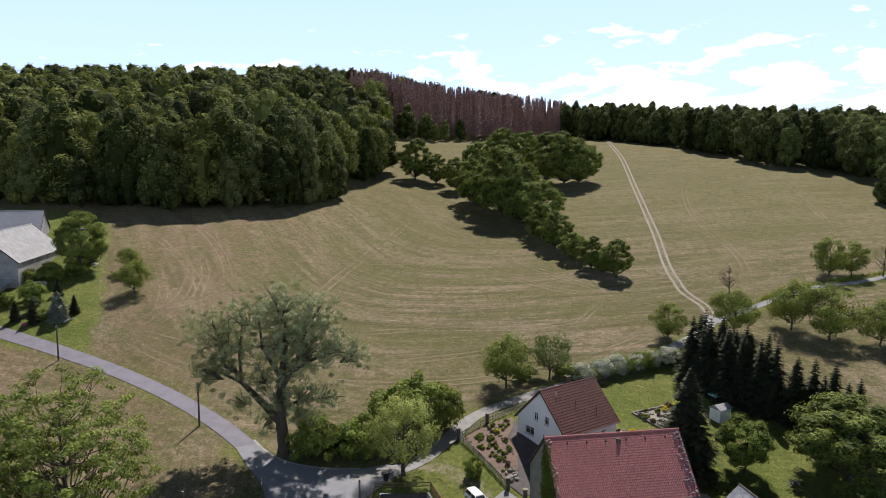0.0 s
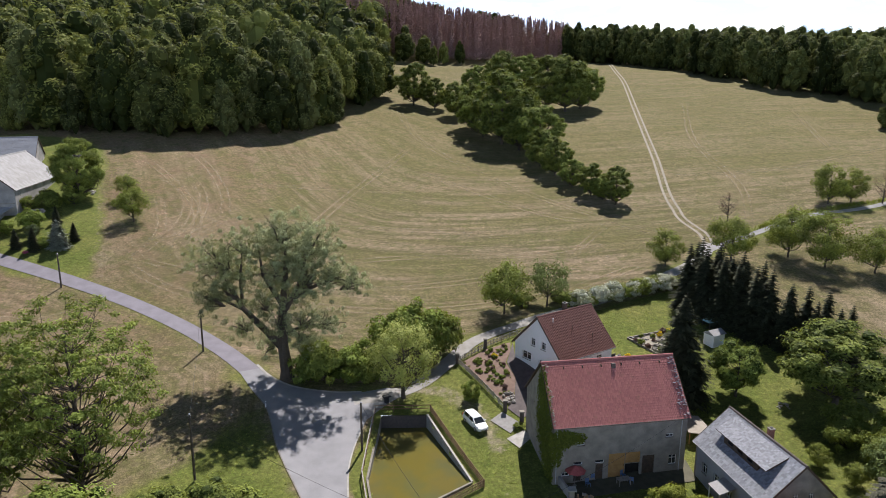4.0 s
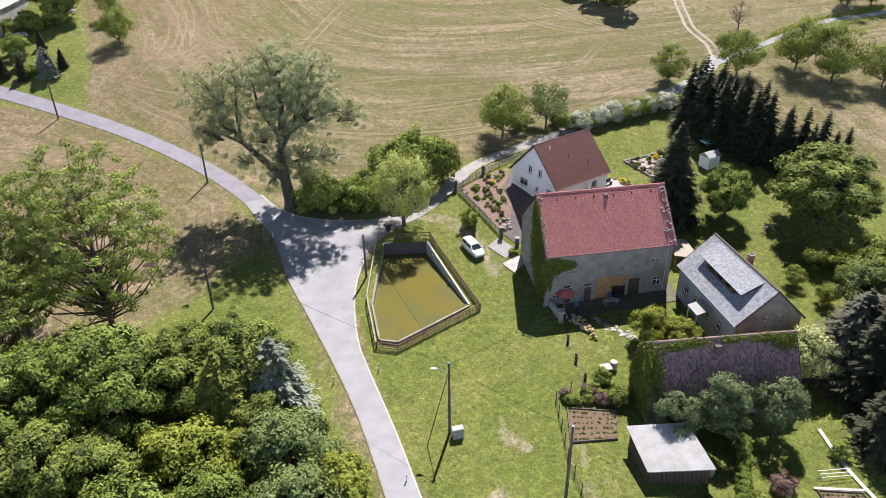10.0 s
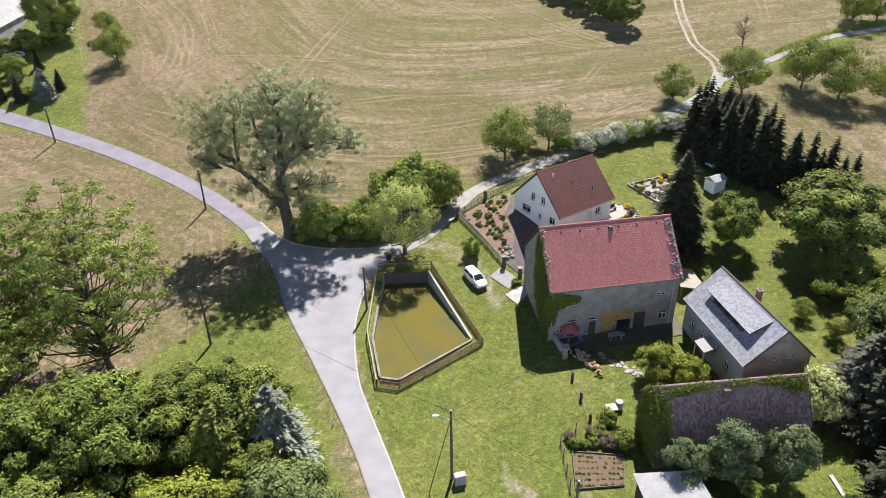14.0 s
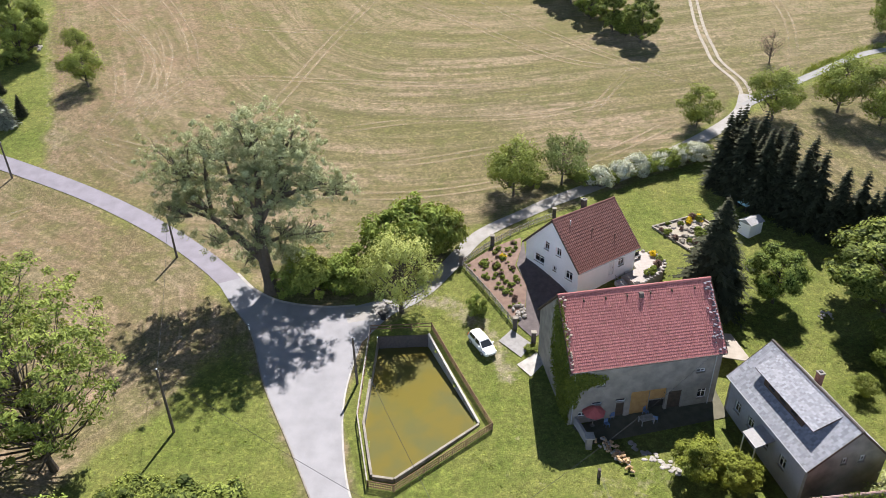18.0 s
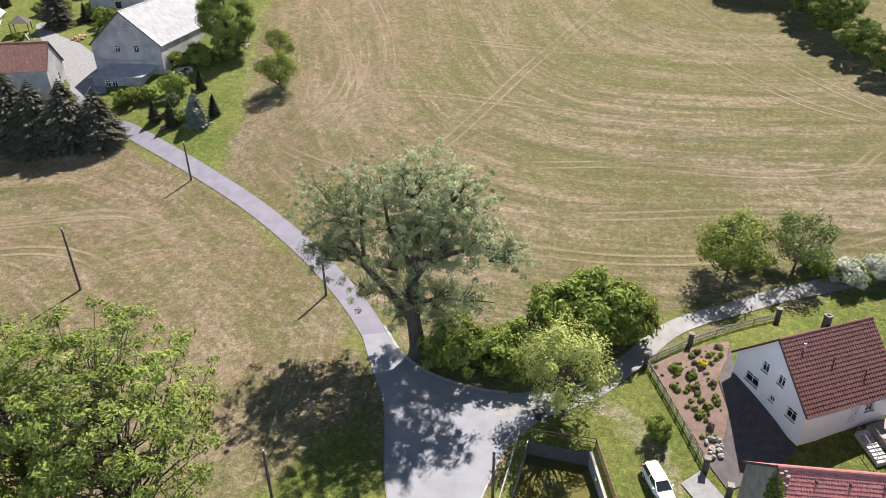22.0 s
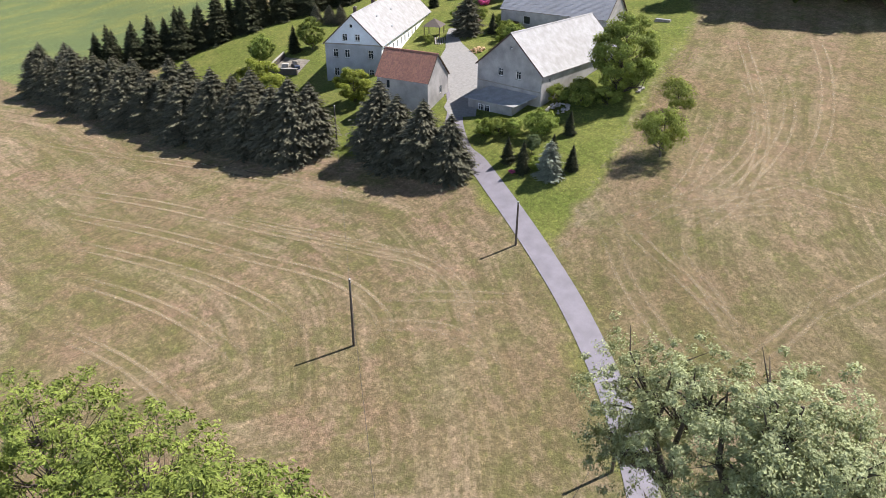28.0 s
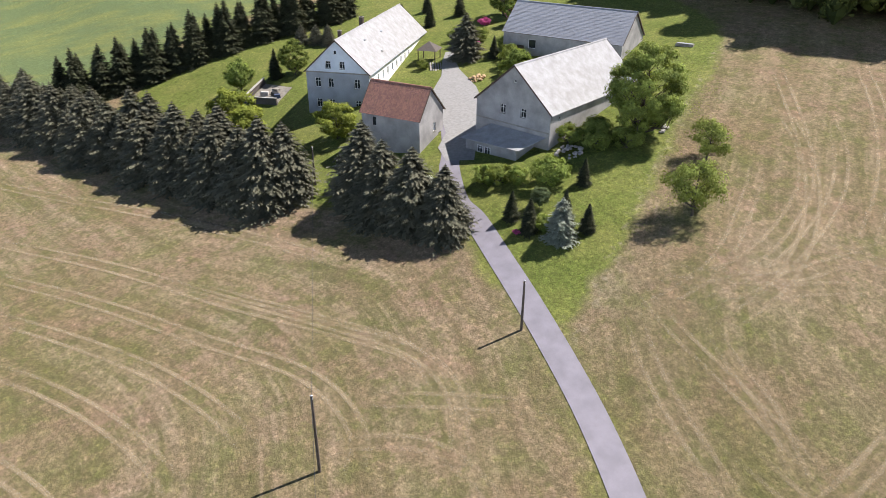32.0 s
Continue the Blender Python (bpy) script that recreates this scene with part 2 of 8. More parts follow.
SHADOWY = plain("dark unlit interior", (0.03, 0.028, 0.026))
METAL_ROOF = plain("pale weathered sheet roofing", (0.35, 0.35, 0.36), (0.255, 0.252, 0.25), 0.8, 0.8, 0.25, bump=0.1, fine=6)
ZINC = plain("zinc sheet", (0.5, 0.52, 0.55), (0.4, 0.42, 0.45), 1.0, 0.4, 0.5, 0.4)
LICHEN_PALE = plain("pale lichen crust", (0.3, 0.27, 0.22), (0.2, 0.17, 0.14), 4.0)
ZINC_DULL = plain("blue-grey lichen", (0.2, 0.185, 0.21), (0.15, 0.135, 0.155), 4.0)
WHITE_PAINT = plain("white painted frame", (0.8, 0.8, 0.8), (0.7, 0.7, 0.7), 3.0, 0.5)
CAR_PAINT = plain("white car paint", (0.8, 0.81, 0.82), (0.78, 0.79, 0.8), 1.0, 0.22, 0.6, bump=0.0)
TYRE = plain("tyre rubber", (0.025, 0.025, 0.027))
BLACK_TRIM = plain("black trim", (0.03, 0.03, 0.032), rough=0.5)
BRICK_RED = plain("red brick", (0.3, 0.14, 0.1), (0.22, 0.11, 0.085), 6.0)
SOIL = plain("tilled soil", (0.16, 0.115, 0.085), (0.11, 0.08, 0.06), 2.5, 0.95, 0.1, bump=0.8, fine=9)
STONE = plain("pale rubble stone", (0.4, 0.375, 0.34), (0.25, 0.235, 0.22), 2.0)
CLINKER = plain("dark clinker stone", (0.12, 0.1, 0.09), (0.08, 0.07, 0.065), 4.0)
CUT_WOOD = plain("cut log ends", (0.55, 0.4, 0.24), (0.38, 0.24, 0.13), 4.0)


def roof_material(name, a, b, moss=(0.12, 0.12, 0.05), mossy=0.3):
    m = Nodes(name, 0.8, 0.3)
    p = m.place()
    t = m.attr("tint")
    c = m.mix(m.span(t, 0.0, 1.0), a, b)
    c = m.mix(m.span(m.noise(p, 0.35, 5, 0.6), 0.45, 0.75, 0, 0.5), c, tuple(v * 0.65 for v in a))
    c = m.mix(m.span(m.noise(p, 1.6, 5, 0.65), 0.55, 0.75, 0, mossy), c, moss)
    m.base(c).bump(m.noise(p, 18, 3), 0.25, 0.02)
    return m.mat


ROOF_RED = roof_material("faded red clay tile", (0.385, 0.148, 0.138), (0.295, 0.112, 0.106))
ROOF_BROWN = roof_material("red-brown concrete tile", (0.135, 0.06, 0.05), (0.105, 0.047, 0.04), mossy=0.05)
ROOF_SLATE = roof_material("blue-grey slate shingle", (0.3, 0.31, 0.345), (0.18, 0.186, 0.21), mossy=0.08)
ROOF_DARK = roof_material("old brown beaver-tail tile", (0.27, 0.175, 0.17), (0.1, 0.068, 0.07), (0.12, 0.12, 0.05), 0.3)
ROOF_RUST = roof_material("mottled rust-red tile", (0.3, 0.15, 0.11), (0.19, 0.1, 0.085))
ROOF_DARKSLATE = roof_material("weathered grey slate", (0.23, 0.243, 0.275), (0.2, 0.212, 0.24), mossy=0.05)

glass = Nodes("dark window glass", 0.06, 0.6)
glass.base((0.02, 0.025, 0.03))
GLASS = glass.mat
water_m = Nodes("murky pond water", 0.06, 0.5)
wp = water_m.place()
water_m.base(water_m.mix(water_m.span(water_m.noise(wp, 0.22, 3), 0.4, 0.65), (0.125, 0.105, 0.026), (0.1, 0.098, 0.036)))
water_m.bump(water_m.noise(wp, 1.6, 2), 0.05, 0.02)
WATER = water_m.mat

LEAF = foliage("fresh green leaves", (0.25, 0.32, 0.07), (0.03, 0.05, 0.011))
LEAF_DEEP = foliage("deep green leaves", (0.26, 0.31, 0.07), (0.034, 0.052, 0.013))
LEAF_SILVER = foliage("silvery grey-green leaves", (0.22, 0.28, 0.1), (0.03, 0.046, 0.018))
LEAF_LIME = foliage("yellow-green leaves", (0.28, 0.32, 0.055), (0.045, 0.06, 0.012))
LEAF_FOREST = foliage("woodland leaves", (0.2, 0.222, 0.065), (0.018, 0.026, 0.008), 0.06, 0.1)
LEAF_WILLOW = foliage("pale willow leaves", (0.449, 0.488, 0.156), (0.131, 0.166, 0.049))
LEAF_OLIVE = foliage("loose olive-green leaves", (0.255, 0.315, 0.07), (0.05, 0.068, 0.02))
FOREST_LIGHT = foliage("sunny woodland leaves", (0.26, 0.28, 0.07), (0.024, 0.035, 0.01), 0.06, 0.1)
FOREST_OLIVE = foliage("olive woodland leaves", (0.182, 0.203, 0.073), (0.022, 0.030, 0.010), 0.06, 0.08)
LEAF_GREAT = foliage("pale silvery poplar leaves", (0.42, 0.46, 0.26), (0.075, 0.095, 0.05))
LEAF_TEAL = foliage("dull blue-green leaves", (0.17, 0.215, 0.1), (0.025, 0.038, 0.018))
LEAF_RED = foliage("reddish brown leaves", (0.26, 0.17, 0.15), (0.08, 0.055, 0.055))
NEEDLE = foliage("dark spruce needles", (0.08, 0.085, 0.048), (0.012, 0.015, 0.009), 0.08, 0.12)
NEEDLE_HEDGE = foliage("greyish spruce needles", (0.16, 0.155, 0.11), (0.017, 0.02, 0.014), 0.08, 0.12)
NEEDLE_BLUE = foliage("blue spruce needles", (0.3, 0.33, 0.26), (0.035, 0.045, 0.036), 0.08, 0.12)
NEEDLE_GOLD = foliage("yellow-green scale leaves", (0.4, 0.42, 0.08), (0.1, 0.12, 0.025), 0.08, 0.15)
NEEDLE_DEAD = foliage("dead reddish-brown needles", (0.37, 0.245, 0.235), (0.17, 0.11, 0.11), 0.08, 0.1)
BLOSSOM = foliage("white blossom", (0.600, 0.608, 0.544), (0.176, 0.224, 0.112))
FLOWER_RED = foliage("red flowers", (0.75, 0.07, 0.03), (0.4, 0.05, 0.02))
FLOWER_YELLOW = foliage("yellow flowers", (0.8, 0.6, 0.03), (0.45, 0.38, 0.03))
FLOWER_PINK = foliage("pink flowers", (0.65, 0.12, 0.35), (0.3, 0.07, 0.17))
IVY = foliage("ivy leaves", (0.170, 0.200, 0.034), (0.054, 0.073, 0.015))
GRASS_TALL = foliage("tall grass", (0.25, 0.285, 0.065), (0.11, 0.15, 0.03))

# ---- shape helpers ----


def softplus(v):
    return np.logaddexp(0.0, v)


def logistic(v):
    return 1.0 / (1.0 + np.exp(-np.clip(v, -60, 60)))


def ground_z(x, y):
    """Height of the land: a valley floor that climbs to wooded hills."""
    x, y = np.asarray(x, float), np.asarray(y, float)
    ramp = 0.1702 * 12.94 * softplus((y - 74.7) / 12.94)
    cap = 62 + 48 * logistic((-20 - x) / 60)
    ramp = ramp - 12 * softplus((ramp - cap) / 12)
    z = -2.92 + ramp + 11.38 * logistic(-(x + 42.2) / 23.1) + 0.0395 * np.clip(x, -150, 120)
    z = z + 3.5 * logistic((y - 128) / 6) * logistic(-(x + 45) / 12)
    return z + 2.4 * np.exp(-((x - 15) ** 2 + (y - 101) ** 2) / 150)


def gz(x, y):
    return float(ground_z(x, y))


def mesh_from(name, verts, faces, mat, attrs=None, smooth=False):
    """A mesh from arrays; faces all have the same number of corners."""
    verts, faces = np.asarray(verts, np.float32), np.asarray(faces, np.int32)
    me = bpy.data.meshes.new(name)
    k = faces.shape[1]
    me.vertices.add(len(verts))
    me.vertices.foreach_set("co", verts.ravel())
    me.loops.add(faces.size)
    me.loops.foreach_set("vertex_index", faces.ravel())
    me.polygons.add(len(faces))
    me.polygons.foreach_set("loop_start", np.arange(0, faces.size, k, dtype=np.int32))
    me.polygons.foreach_set("loop_total", np.full(len(faces), k, np.int32))
    for key, values in (attrs or {}).items():
        at = me.attributes.new(key, "FLOAT", "FACE" if len(values) == len(faces) else "POINT")
        at.data.foreach_set("value", np.asarray(values, np.float32))
    me.update(calc_edges=True)
    me.validate()
    me.polygons.foreach_set("use_smooth", np.full(len(me.polygons), bool(smooth)))
    me.materials.append(mat)
    return me


class Geo:
    """Collects faces of one part, then becomes one mesh."""

    def __init__(self):
        self.v, self.f = [], []

    def face(self, pts):
        i = len(self.v)
        self.v += [tuple(p) for p in pts]
        self.f.append(tuple(range(i, i + len(pts))))
        return self

    def hexa(self, bottom, top):
        i = len(self.v)
        self.v += [tuple(p) for p in (*bottom, *top)]
        k = len(bottom)
        self.f.append(tuple(reversed(range(i, i + k))))
        self.f.append(tuple(range(i + k, i + 2 * k)))
        for a in range(k):
            b = (a + 1) % k
            self.f.append((i + a, i + b, i + k + b, i + k + a))
        return self

    def box(self, x0, x1, y0, y1, z0, z1, m=None, taper=0.0):
        t = taper
        lo = [(x0, y0, z0), (x1, y0, z0), (x1, y1, z0), (x0, y1, z0)]
        hi = [(x0 + t, y0 + t, z1), (x1 - t, y0 + t, z1), (x1 - t, y1 - t, z1), (x0 + t, y1 - t, z1)]
        if m is not None:
            lo, hi = [m @ Vector(p) for p in lo], [m @ Vector(p) for p in hi]
        return self.hexa(lo, hi)

    def beam(self, a, b, w, h=None):
        """A square bar from a to b."""
        a, b = Vector(a), Vector(b)
        d = (b - a).normalized()
        up = Vector((0, 0, 1)) if abs(d.z) < 0.95 else Vector((0, 1, 0))
        s = d.cross(up).normalized() * (w / 2)
        u = s.cross(d).normalized() * ((h or w) / 2)
        return self.hexa([a - s - u, a + s - u, a + s + u, a - s + u], [b - s - u, b + s - u, b + s + u, b - s + u])

    def tube(self, path, radii, sides=7):
        rings = []
        for k, p in enumerate(path):
            p = Vector(p)
            d = (Vector(path[min(k + 1, len(path) - 1)]) - Vector(path[max(k - 1, 0)])).normalized()
            ax = d.cross(Vector((0.3, 0.9, 0.1))).normalized()
            ay = d.cross(ax)
            i = len(self.v)
            for s in range(sides):
                q = 2 * math.pi * s / sides
                self.v.append(tuple(p + (ax * math.cos(q) + ay * math.sin(q)) * radii[k]))
            rings.append(i)
        for a, b in zip(rings, rings[1:]):
            for s in range(sides):
                n = (s + 1) % sides
                self.f.append((a + s, b + s, b + n, a + n))
        self.f.append(tuple(range(rings[0], rings[0] + sides)))
        self.f.append(tuple(reversed(range(rings[-1], rings[-1] + sides))))
        return self

    def blob(self, c, r, seed=0, rough=0.15, rings=6, sides=9):
        """A lumpy stone-like body."""
        i = len(self.v)
        c = Vector(c)
        for a in range(rings + 1):
            th = math.pi * a / rings
            for s in range(sides):
                ph = 2 * math.pi * s / sides
                n = Vector((math.sin(th) * math.cos(ph), math.sin(th) * math.sin(ph), math.cos(th)))
                k = 1 + rough * noise.noise(n * 1.7 + Vector((seed * 3.1, seed, 0))) * 2
                self.v.append((c.x + n.x * r[0] * k, c.y + n.y * r[1] * k, c.z + n.z * r[2] * k))
        for a in range(rings):
            for s in range(sides):
                n = (s + 1) % sides
                self.f.append((i + a * sides + s, i + (a + 1) * sides + s, i + (a + 1) * sides + n, i + a * sides + n))
        return self

    def wall(self, outer, holes, m, thick=0.3):
        """An upright wall in its own plane (x along, y up), with openings cut through it; m places it, its front towards -y."""
        from_2d = lambda p, d: m @ Vector((p[0], d, p[1]))
        loops = [outer] + holes
        flat = [p for lp in loops for p in lp]
        tris = tessellate([[Vector((p[0], p[1], 0)) for p in lp] for lp in loops])
        for d in (0.0, thick):
            i = len(self.v)
            self.v += [tuple(from_2d(p, d)) for p in flat]
            self.f += [tuple(i + k for k in t) for t in tris]
        for lp in loops:
            for a, b in zip(lp, lp[1:] + lp[:1]):
                self.face([from_2d(a, 0), from_2d(b, 0), from_2d(b, thick), from_2d(a, thick)])
        return self

    def mesh(self, name, mat, smooth=False):
        me = bpy.data.meshes.new(name)
        me.from_pydata(self.v, [], self.f)
        me.materials.append(mat)
        bm = bmesh.new()
        bm.from_mesh(me)
        bmesh.ops.remove_doubles(bm, verts=bm.verts, dist=0.0005)
        bmesh.ops.recalc_face_normals(bm, faces=bm.faces)
        bm.to_mesh(me)
        bm.free()
        if smooth:
            me.polygons.foreach_set("use_smooth", np.ones(len(me.polygons), bool))
        return me


def tessellate(loops):
    from mathutils.geometry import tessellate_polygon
    return tessellate_polygon(loops)


def part(name, geo, mat, parent, label="", smooth=False):
    ob = new(name, geo.mesh(name, mat, smooth) if isinstance(geo, Geo) else geo)
    ob.parent = parent
    if label:
        ob["label"] = label
    return ob


def thing(name, label, category, group="", kind="", at=None):
    ob = new(name)
    ob.empty_display_size = 0.3
    if at is not None:
        ob.matrix_basis = at
    return tagged(ob, label, category, group, kind)


def solo(name, geo, mat, label, category, group="", kind="", smooth=False):
    ob = new(name, geo.mesh(name, mat, smooth) if isinstance(geo, Geo) else geo)
    return tagged(ob, label, category, group, kind)


def rect(x0, x1, y0, y1):
    return [(x0, y0), (x1, y0), (x1, y1), (x0, y1)]


def inside(px, py, poly):
    """Which of the points lie in a polygon."""
    res = np.zeros(np.shape(px), bool)
    for (x0, y0), (x1, y1) in zip(poly, poly[1:] + poly[:1]):
        cross = ((y0 > py) != (y1 > py)) & (px < (x1 - x0) * (py - y0) / (y1 - y0 + 1e-12) + x0)
        res ^= cross
    return res


def distance_to(px, py, line):
    best = np.full(np.shape(px), 1e9)
    for (x0, y0), (x1, y1) in zip(line, line[1:]):
        dx, dy = x1 - x0, y1 - y0
        t = np.clip(((px - x0) * dx + (py - y0) * dy) / (dx * dx + dy * dy), 0, 1)
        best = np.minimum(best, np.hypot(px - x0 - t * dx, py - y0 - t * dy))
    return best


def smooth_line(pts, step=1.0):
    """A rounded line through the points, in even steps."""
    pts = [np.array(p, float) for p in pts]
    ext = [2 * pts[0] - pts[1]] + pts + [2 * pts[-1] - pts[-2]]
    out = []
    for i in range(1, len(ext) - 2):
        p0, p1, p2, p3 = ext[i - 1:i + 3]
        n = max(2, int(np.linalg.norm(p2 - p1) / step))
        for k in range(n):
            t = k / n
            out.append(0.5 * ((2 * p1) + (p2 - p0) * t + (2 * p0 - 5 * p1 + 4 * p2 - p3) * t * t + (3 * p1 - p0 - 3 * p2 + p3) * t ** 3))
    return np.array(out + [pts[-1]])


def draped(line, offset0, offset1, lift, columns=3):
    """A strip beside a line (offsets to its left), laid over the ground."""
    line = np.asarray(line)
    d = np.gradient(line[:, :2], axis=0)
    d /= np.linalg.norm(d, axis=1)[:, None] + 1e-9
    nrm = np.stack([-d[:, 1], d[:, 0]], 1)
    verts, faces = [], []
    for k in range(columns + 1):
        o0 = offset0 if np.ndim(offset0) else np.full(len(line), offset0)
        o1 = offset1 if np.ndim(offset1) else np.full(len(line), offset1)
        off = o0 + (o1 - o0) * k / columns
        p = line[:, :2] + nrm * off[:, None]
        verts.append(np.column_stack([p, ground_z(p[:, 0], p[:, 1]) + lift]))
    verts = np.stack(verts, 1)
    n, c = verts.shape[:2]
    idx = np.arange(n * c).reshape(n, c)
    faces = np.stack([idx[:-1, :-1], idx[:-1, 1:], idx[1:, 1:], idx[1:, :-1]], -1).reshape(-1, 4)[:, ::-1]
    return verts.reshape(-1, 3), faces


def patch(poly, lift, step=1.0):
    """A polygon laid over the ground, cut fine enough to follow it."""
    bm = bmesh.new()
    bm.faces.new([bm.verts.new((x, y, 0)) for x, y in poly])
    for axis in (0, 1):
        vals = [p[axis] for p in poly]
        for c in np.arange(math.ceil(min(vals)), max(vals), step):
            co, no = [0, 0, 0], [0, 0, 0]
            co[axis], no[axis] = c, 1
            bmesh.ops.bisect_plane(bm, geom=bm.verts[:] + bm.edges[:] + bm.faces[:], plane_co=co, plane_no=no)
    for v in bm.verts:
        v.co.z = gz(v.co.x, v.co.y) + lift
    bmesh.ops.recalc_face_normals(bm, faces=bm.faces)
    if sum(f.normal.z for f in bm.faces) < 0:
        bmesh.ops.reverse_faces(bm, faces=bm.faces)
    me = bpy.data.meshes.new("patch")
    bm.to_mesh(me)
    bm.free()
    return me


def mark_material():
    """Pressed, bleached straw that thins out into the grass."""
    m = Nodes("pressed straw", 0.95, 0.1)
    p = m.place()
    m.base(m.mix(m.noise(p, 1.5, 4), (0.37, 0.3, 0.2), (0.29, 0.225, 0.15)))
    clear = m.add("BsdfTransparent")
    mixer = m.add("MixShader")
    m.put(m.math("MULTIPLY", m.attr("soft"), m.span(m.math("ADD", m.noise(p, 0.6, 6, 0.7), m.span(m.noise(p, 0.05, 3), 0.35, 0.65, -0.12, 0.12)), 0.32, 0.64, 0.06, 0.58)), mixer.inputs[0])
    m.put(clear.outputs[0], mixer.inputs[1])
    m.put(m.b.outputs[0], mixer.inputs[2])
    m.put(mixer.outputs[0], m.n["Material Output"].inputs["Surface"])
    return m.mat


PRESSED = mark_material()

# ---- the land ----
ROAD_W = smooth_line([(-118, 148), (-104, 137.5), (-99.5, 133.5), (-92, 129), (-87.0, 127.8), (-79.3, 125.0), (-67.3, 120.5), (-54.8, 115.2), (-44.0, 109.3), (-35.6, 103.4), (-29.6, 98.0), (-26.5, 94.2)])
ROAD_L = smooth_line([(-30.6, 97.0), (-27.6, 92.6), (-24.3, 88.0), (-21.0, 79.8), (-16.2, 70.6), (-11.2, 60.5), (-8.0, 52.9), (-4.0, 41.5), (0.5, 29.0), (7.0, 12.0), (16, -10), (30, -50)])
ROAD_R = smooth_line([(-28.6, 99.2), (-25.5, 96.0), (-21.5, 93.9), (-16.0, 93.2), (-12.0, 93.6)])
ROAD_E = smooth_line([(-8.0, 91.0), (-10.2, 88.0), (-11.0, 84.0), (-11.5, 79.2), (-11.3, 74.3), (-10.1, 67.5), (-8.4, 62.6), (-4.7, 53.1), (-0.7, 41.6), (3.8, 29.0), (10.3, 12.0), (19.3, -10), (33, -50)])
LANE = smooth_line([(-13, 91.6), (-8.0, 93.2), (-3.5, 96.4), (0.2, 101.2), (4.6, 107.6), (11.5, 112.8), (16.5, 116.7), (23, 120.8), (34, 127.5), (47.9, 137.3), (54.5, 143.6), (58.0, 150.5)])
TRACK = smooth_line([(58.0, 150.5), (58.6, 156), (57.0, 165), (57.5, 172), (59.1, 185.7), (64.9, 216.2), (70.5, 249.5), (79.4, 301.7), (90.7, 366.5), (97.1, 413.0), (105.4, 465.1)], 2.0)
BYWAY = smooth_line([(56.0, 146.0), (66.7, 153.0), (79.1, 160.7), (88.2, 165.7), (109.2, 171.8), (150, 196), (185, 240)], 2.0)
POND = [(-8.7, 88.2), (-2.5, 88.5), (3.2, 74.5), (-5.4, 67.1), (-7.5, 67.5), (-9.0, 74.6)]
VILLAGE = [(-11, 80), (-9.5, 90), (-3, 94), (1.2, 101), (16, 113), (24, 119), (43, 129), (50, 121), (66, 104), (95, 92), (220, 80), (220, -300), (3, -300), (33, -50), (3.8, 29), (-0.7, 41.6), (-8.4, 62.6), (-11.5, 75)]
VERGE = [(-25, 87), (-30, 80), (-34, 72), (-40, 62), (-55, 48), (-110, 10), (-160, -300), (25, -300), (28, -50), (-4, 41.5), (-16.2, 70.6), (-21, 80)]
FARM = [(-87, 126), (-80, 122.8), (-67, 119), (-65.2, 123.2), (-66.8, 130.4), (-68.6, 135.4), (-74, 147.5), (-81.5, 163.5), (-88.5, 180.5), (-95.5, 196.5), (-108, 208), (-130, 218), (-185, 208), (-210, 178), (-206, 128), (-182, 104), (-122, 111), (-100, 120), (-88, 124)]
CROP = [(-212, 86), (-240, 80), (-900, 20), (-900, 330), (-235, 225), (-222, 175), (-214, 128)]
FIELD_EDGE_A = [(-80, 125), (-67, 120.5), (-44, 108.5), (-30, 102), (-22, 97), (-2, 103), (10, 116), (25, 126), (47, 140), (57, 152)]
FIELD_EDGE_B = [(-63, 118), (-66, 130), (-69.5, 137), (-75, 148.5), (-82.5, 164.5), (-89.5, 181.5), (-97, 198)]
FIELD_EDGE_C = [(-55, 235), (-42, 262), (-35, 310)]
MEADOW_EDGE = [(-104, 120), (-122, 109), (-182, 101), (-215, 86)]


def axis(lo, hi, step, ends, growth=1.13):
    vals = list(np.arange(lo, hi + 0.01, step))
    s, v = step, vals[-1]
    while v < ends[1]:
        s *= growth
        v += s
        vals.append(v)
    s, v = step, vals[0]
    while v > ends[0]:
        s *= growth
        v -= s
        vals.insert(0, v)
    return np.array(vals)


gx, gy = axis(-215, 118, 1.1, (-3000, 3000)), axis(26, 232, 1.1, (-2500, 3500))
GX, GY = np.meshgrid(gx, gy)
PX, PY = GX.ravel(), GY.ravel()
PZ = ground_z(PX, PY)
far = np.clip((np.hypot(PX, PY - 150) - 520) / 600, 0, 1)
PZ = PZ + far * (38 * np.exp(-((PX - 330) ** 2 + (PY - 950) ** 2) / 260000.0))


def soft_inside(poly, soft=1.6):
    d = distance_to(PX, PY, poly + poly[:1])
    s = np.where(inside(PX, PY, poly), d, -d)
    return np.clip(0.5 + s / (2 * soft), 0, 1)


lawn = np.maximum.reduce([soft_inside(VILLAGE), soft_inside(VERGE, 4.0), soft_inside(FARM, 3.0)])
lawn = np.maximum(lawn, 0.75 * np.clip(1 - distance_to(PX, PY, [tuple(p) for p in LANE[::6]]) / 6.0, 0, 1))
lawn = np.maximum(lawn, 0.62 * np.clip(1.1 - distance_to(PX, PY, [tuple(p) for p in ROAD_W[::6]]) / 5.5, 0, 1))
lawn = np.maximum(lawn, 0.8 * np.clip(1.1 - distance_to(PX, PY, [tuple(p) for p in BYWAY[::4]]) / 5.0, 0, 1))
bare = 0.85 * np.clip(1 - distance_to(PX, PY, [(-4, 95), (-0.2, 94.0), (3.5, 90.2), (6.0, 85.5), (7.0, 81.5)]) / 2.6, 0, 1)
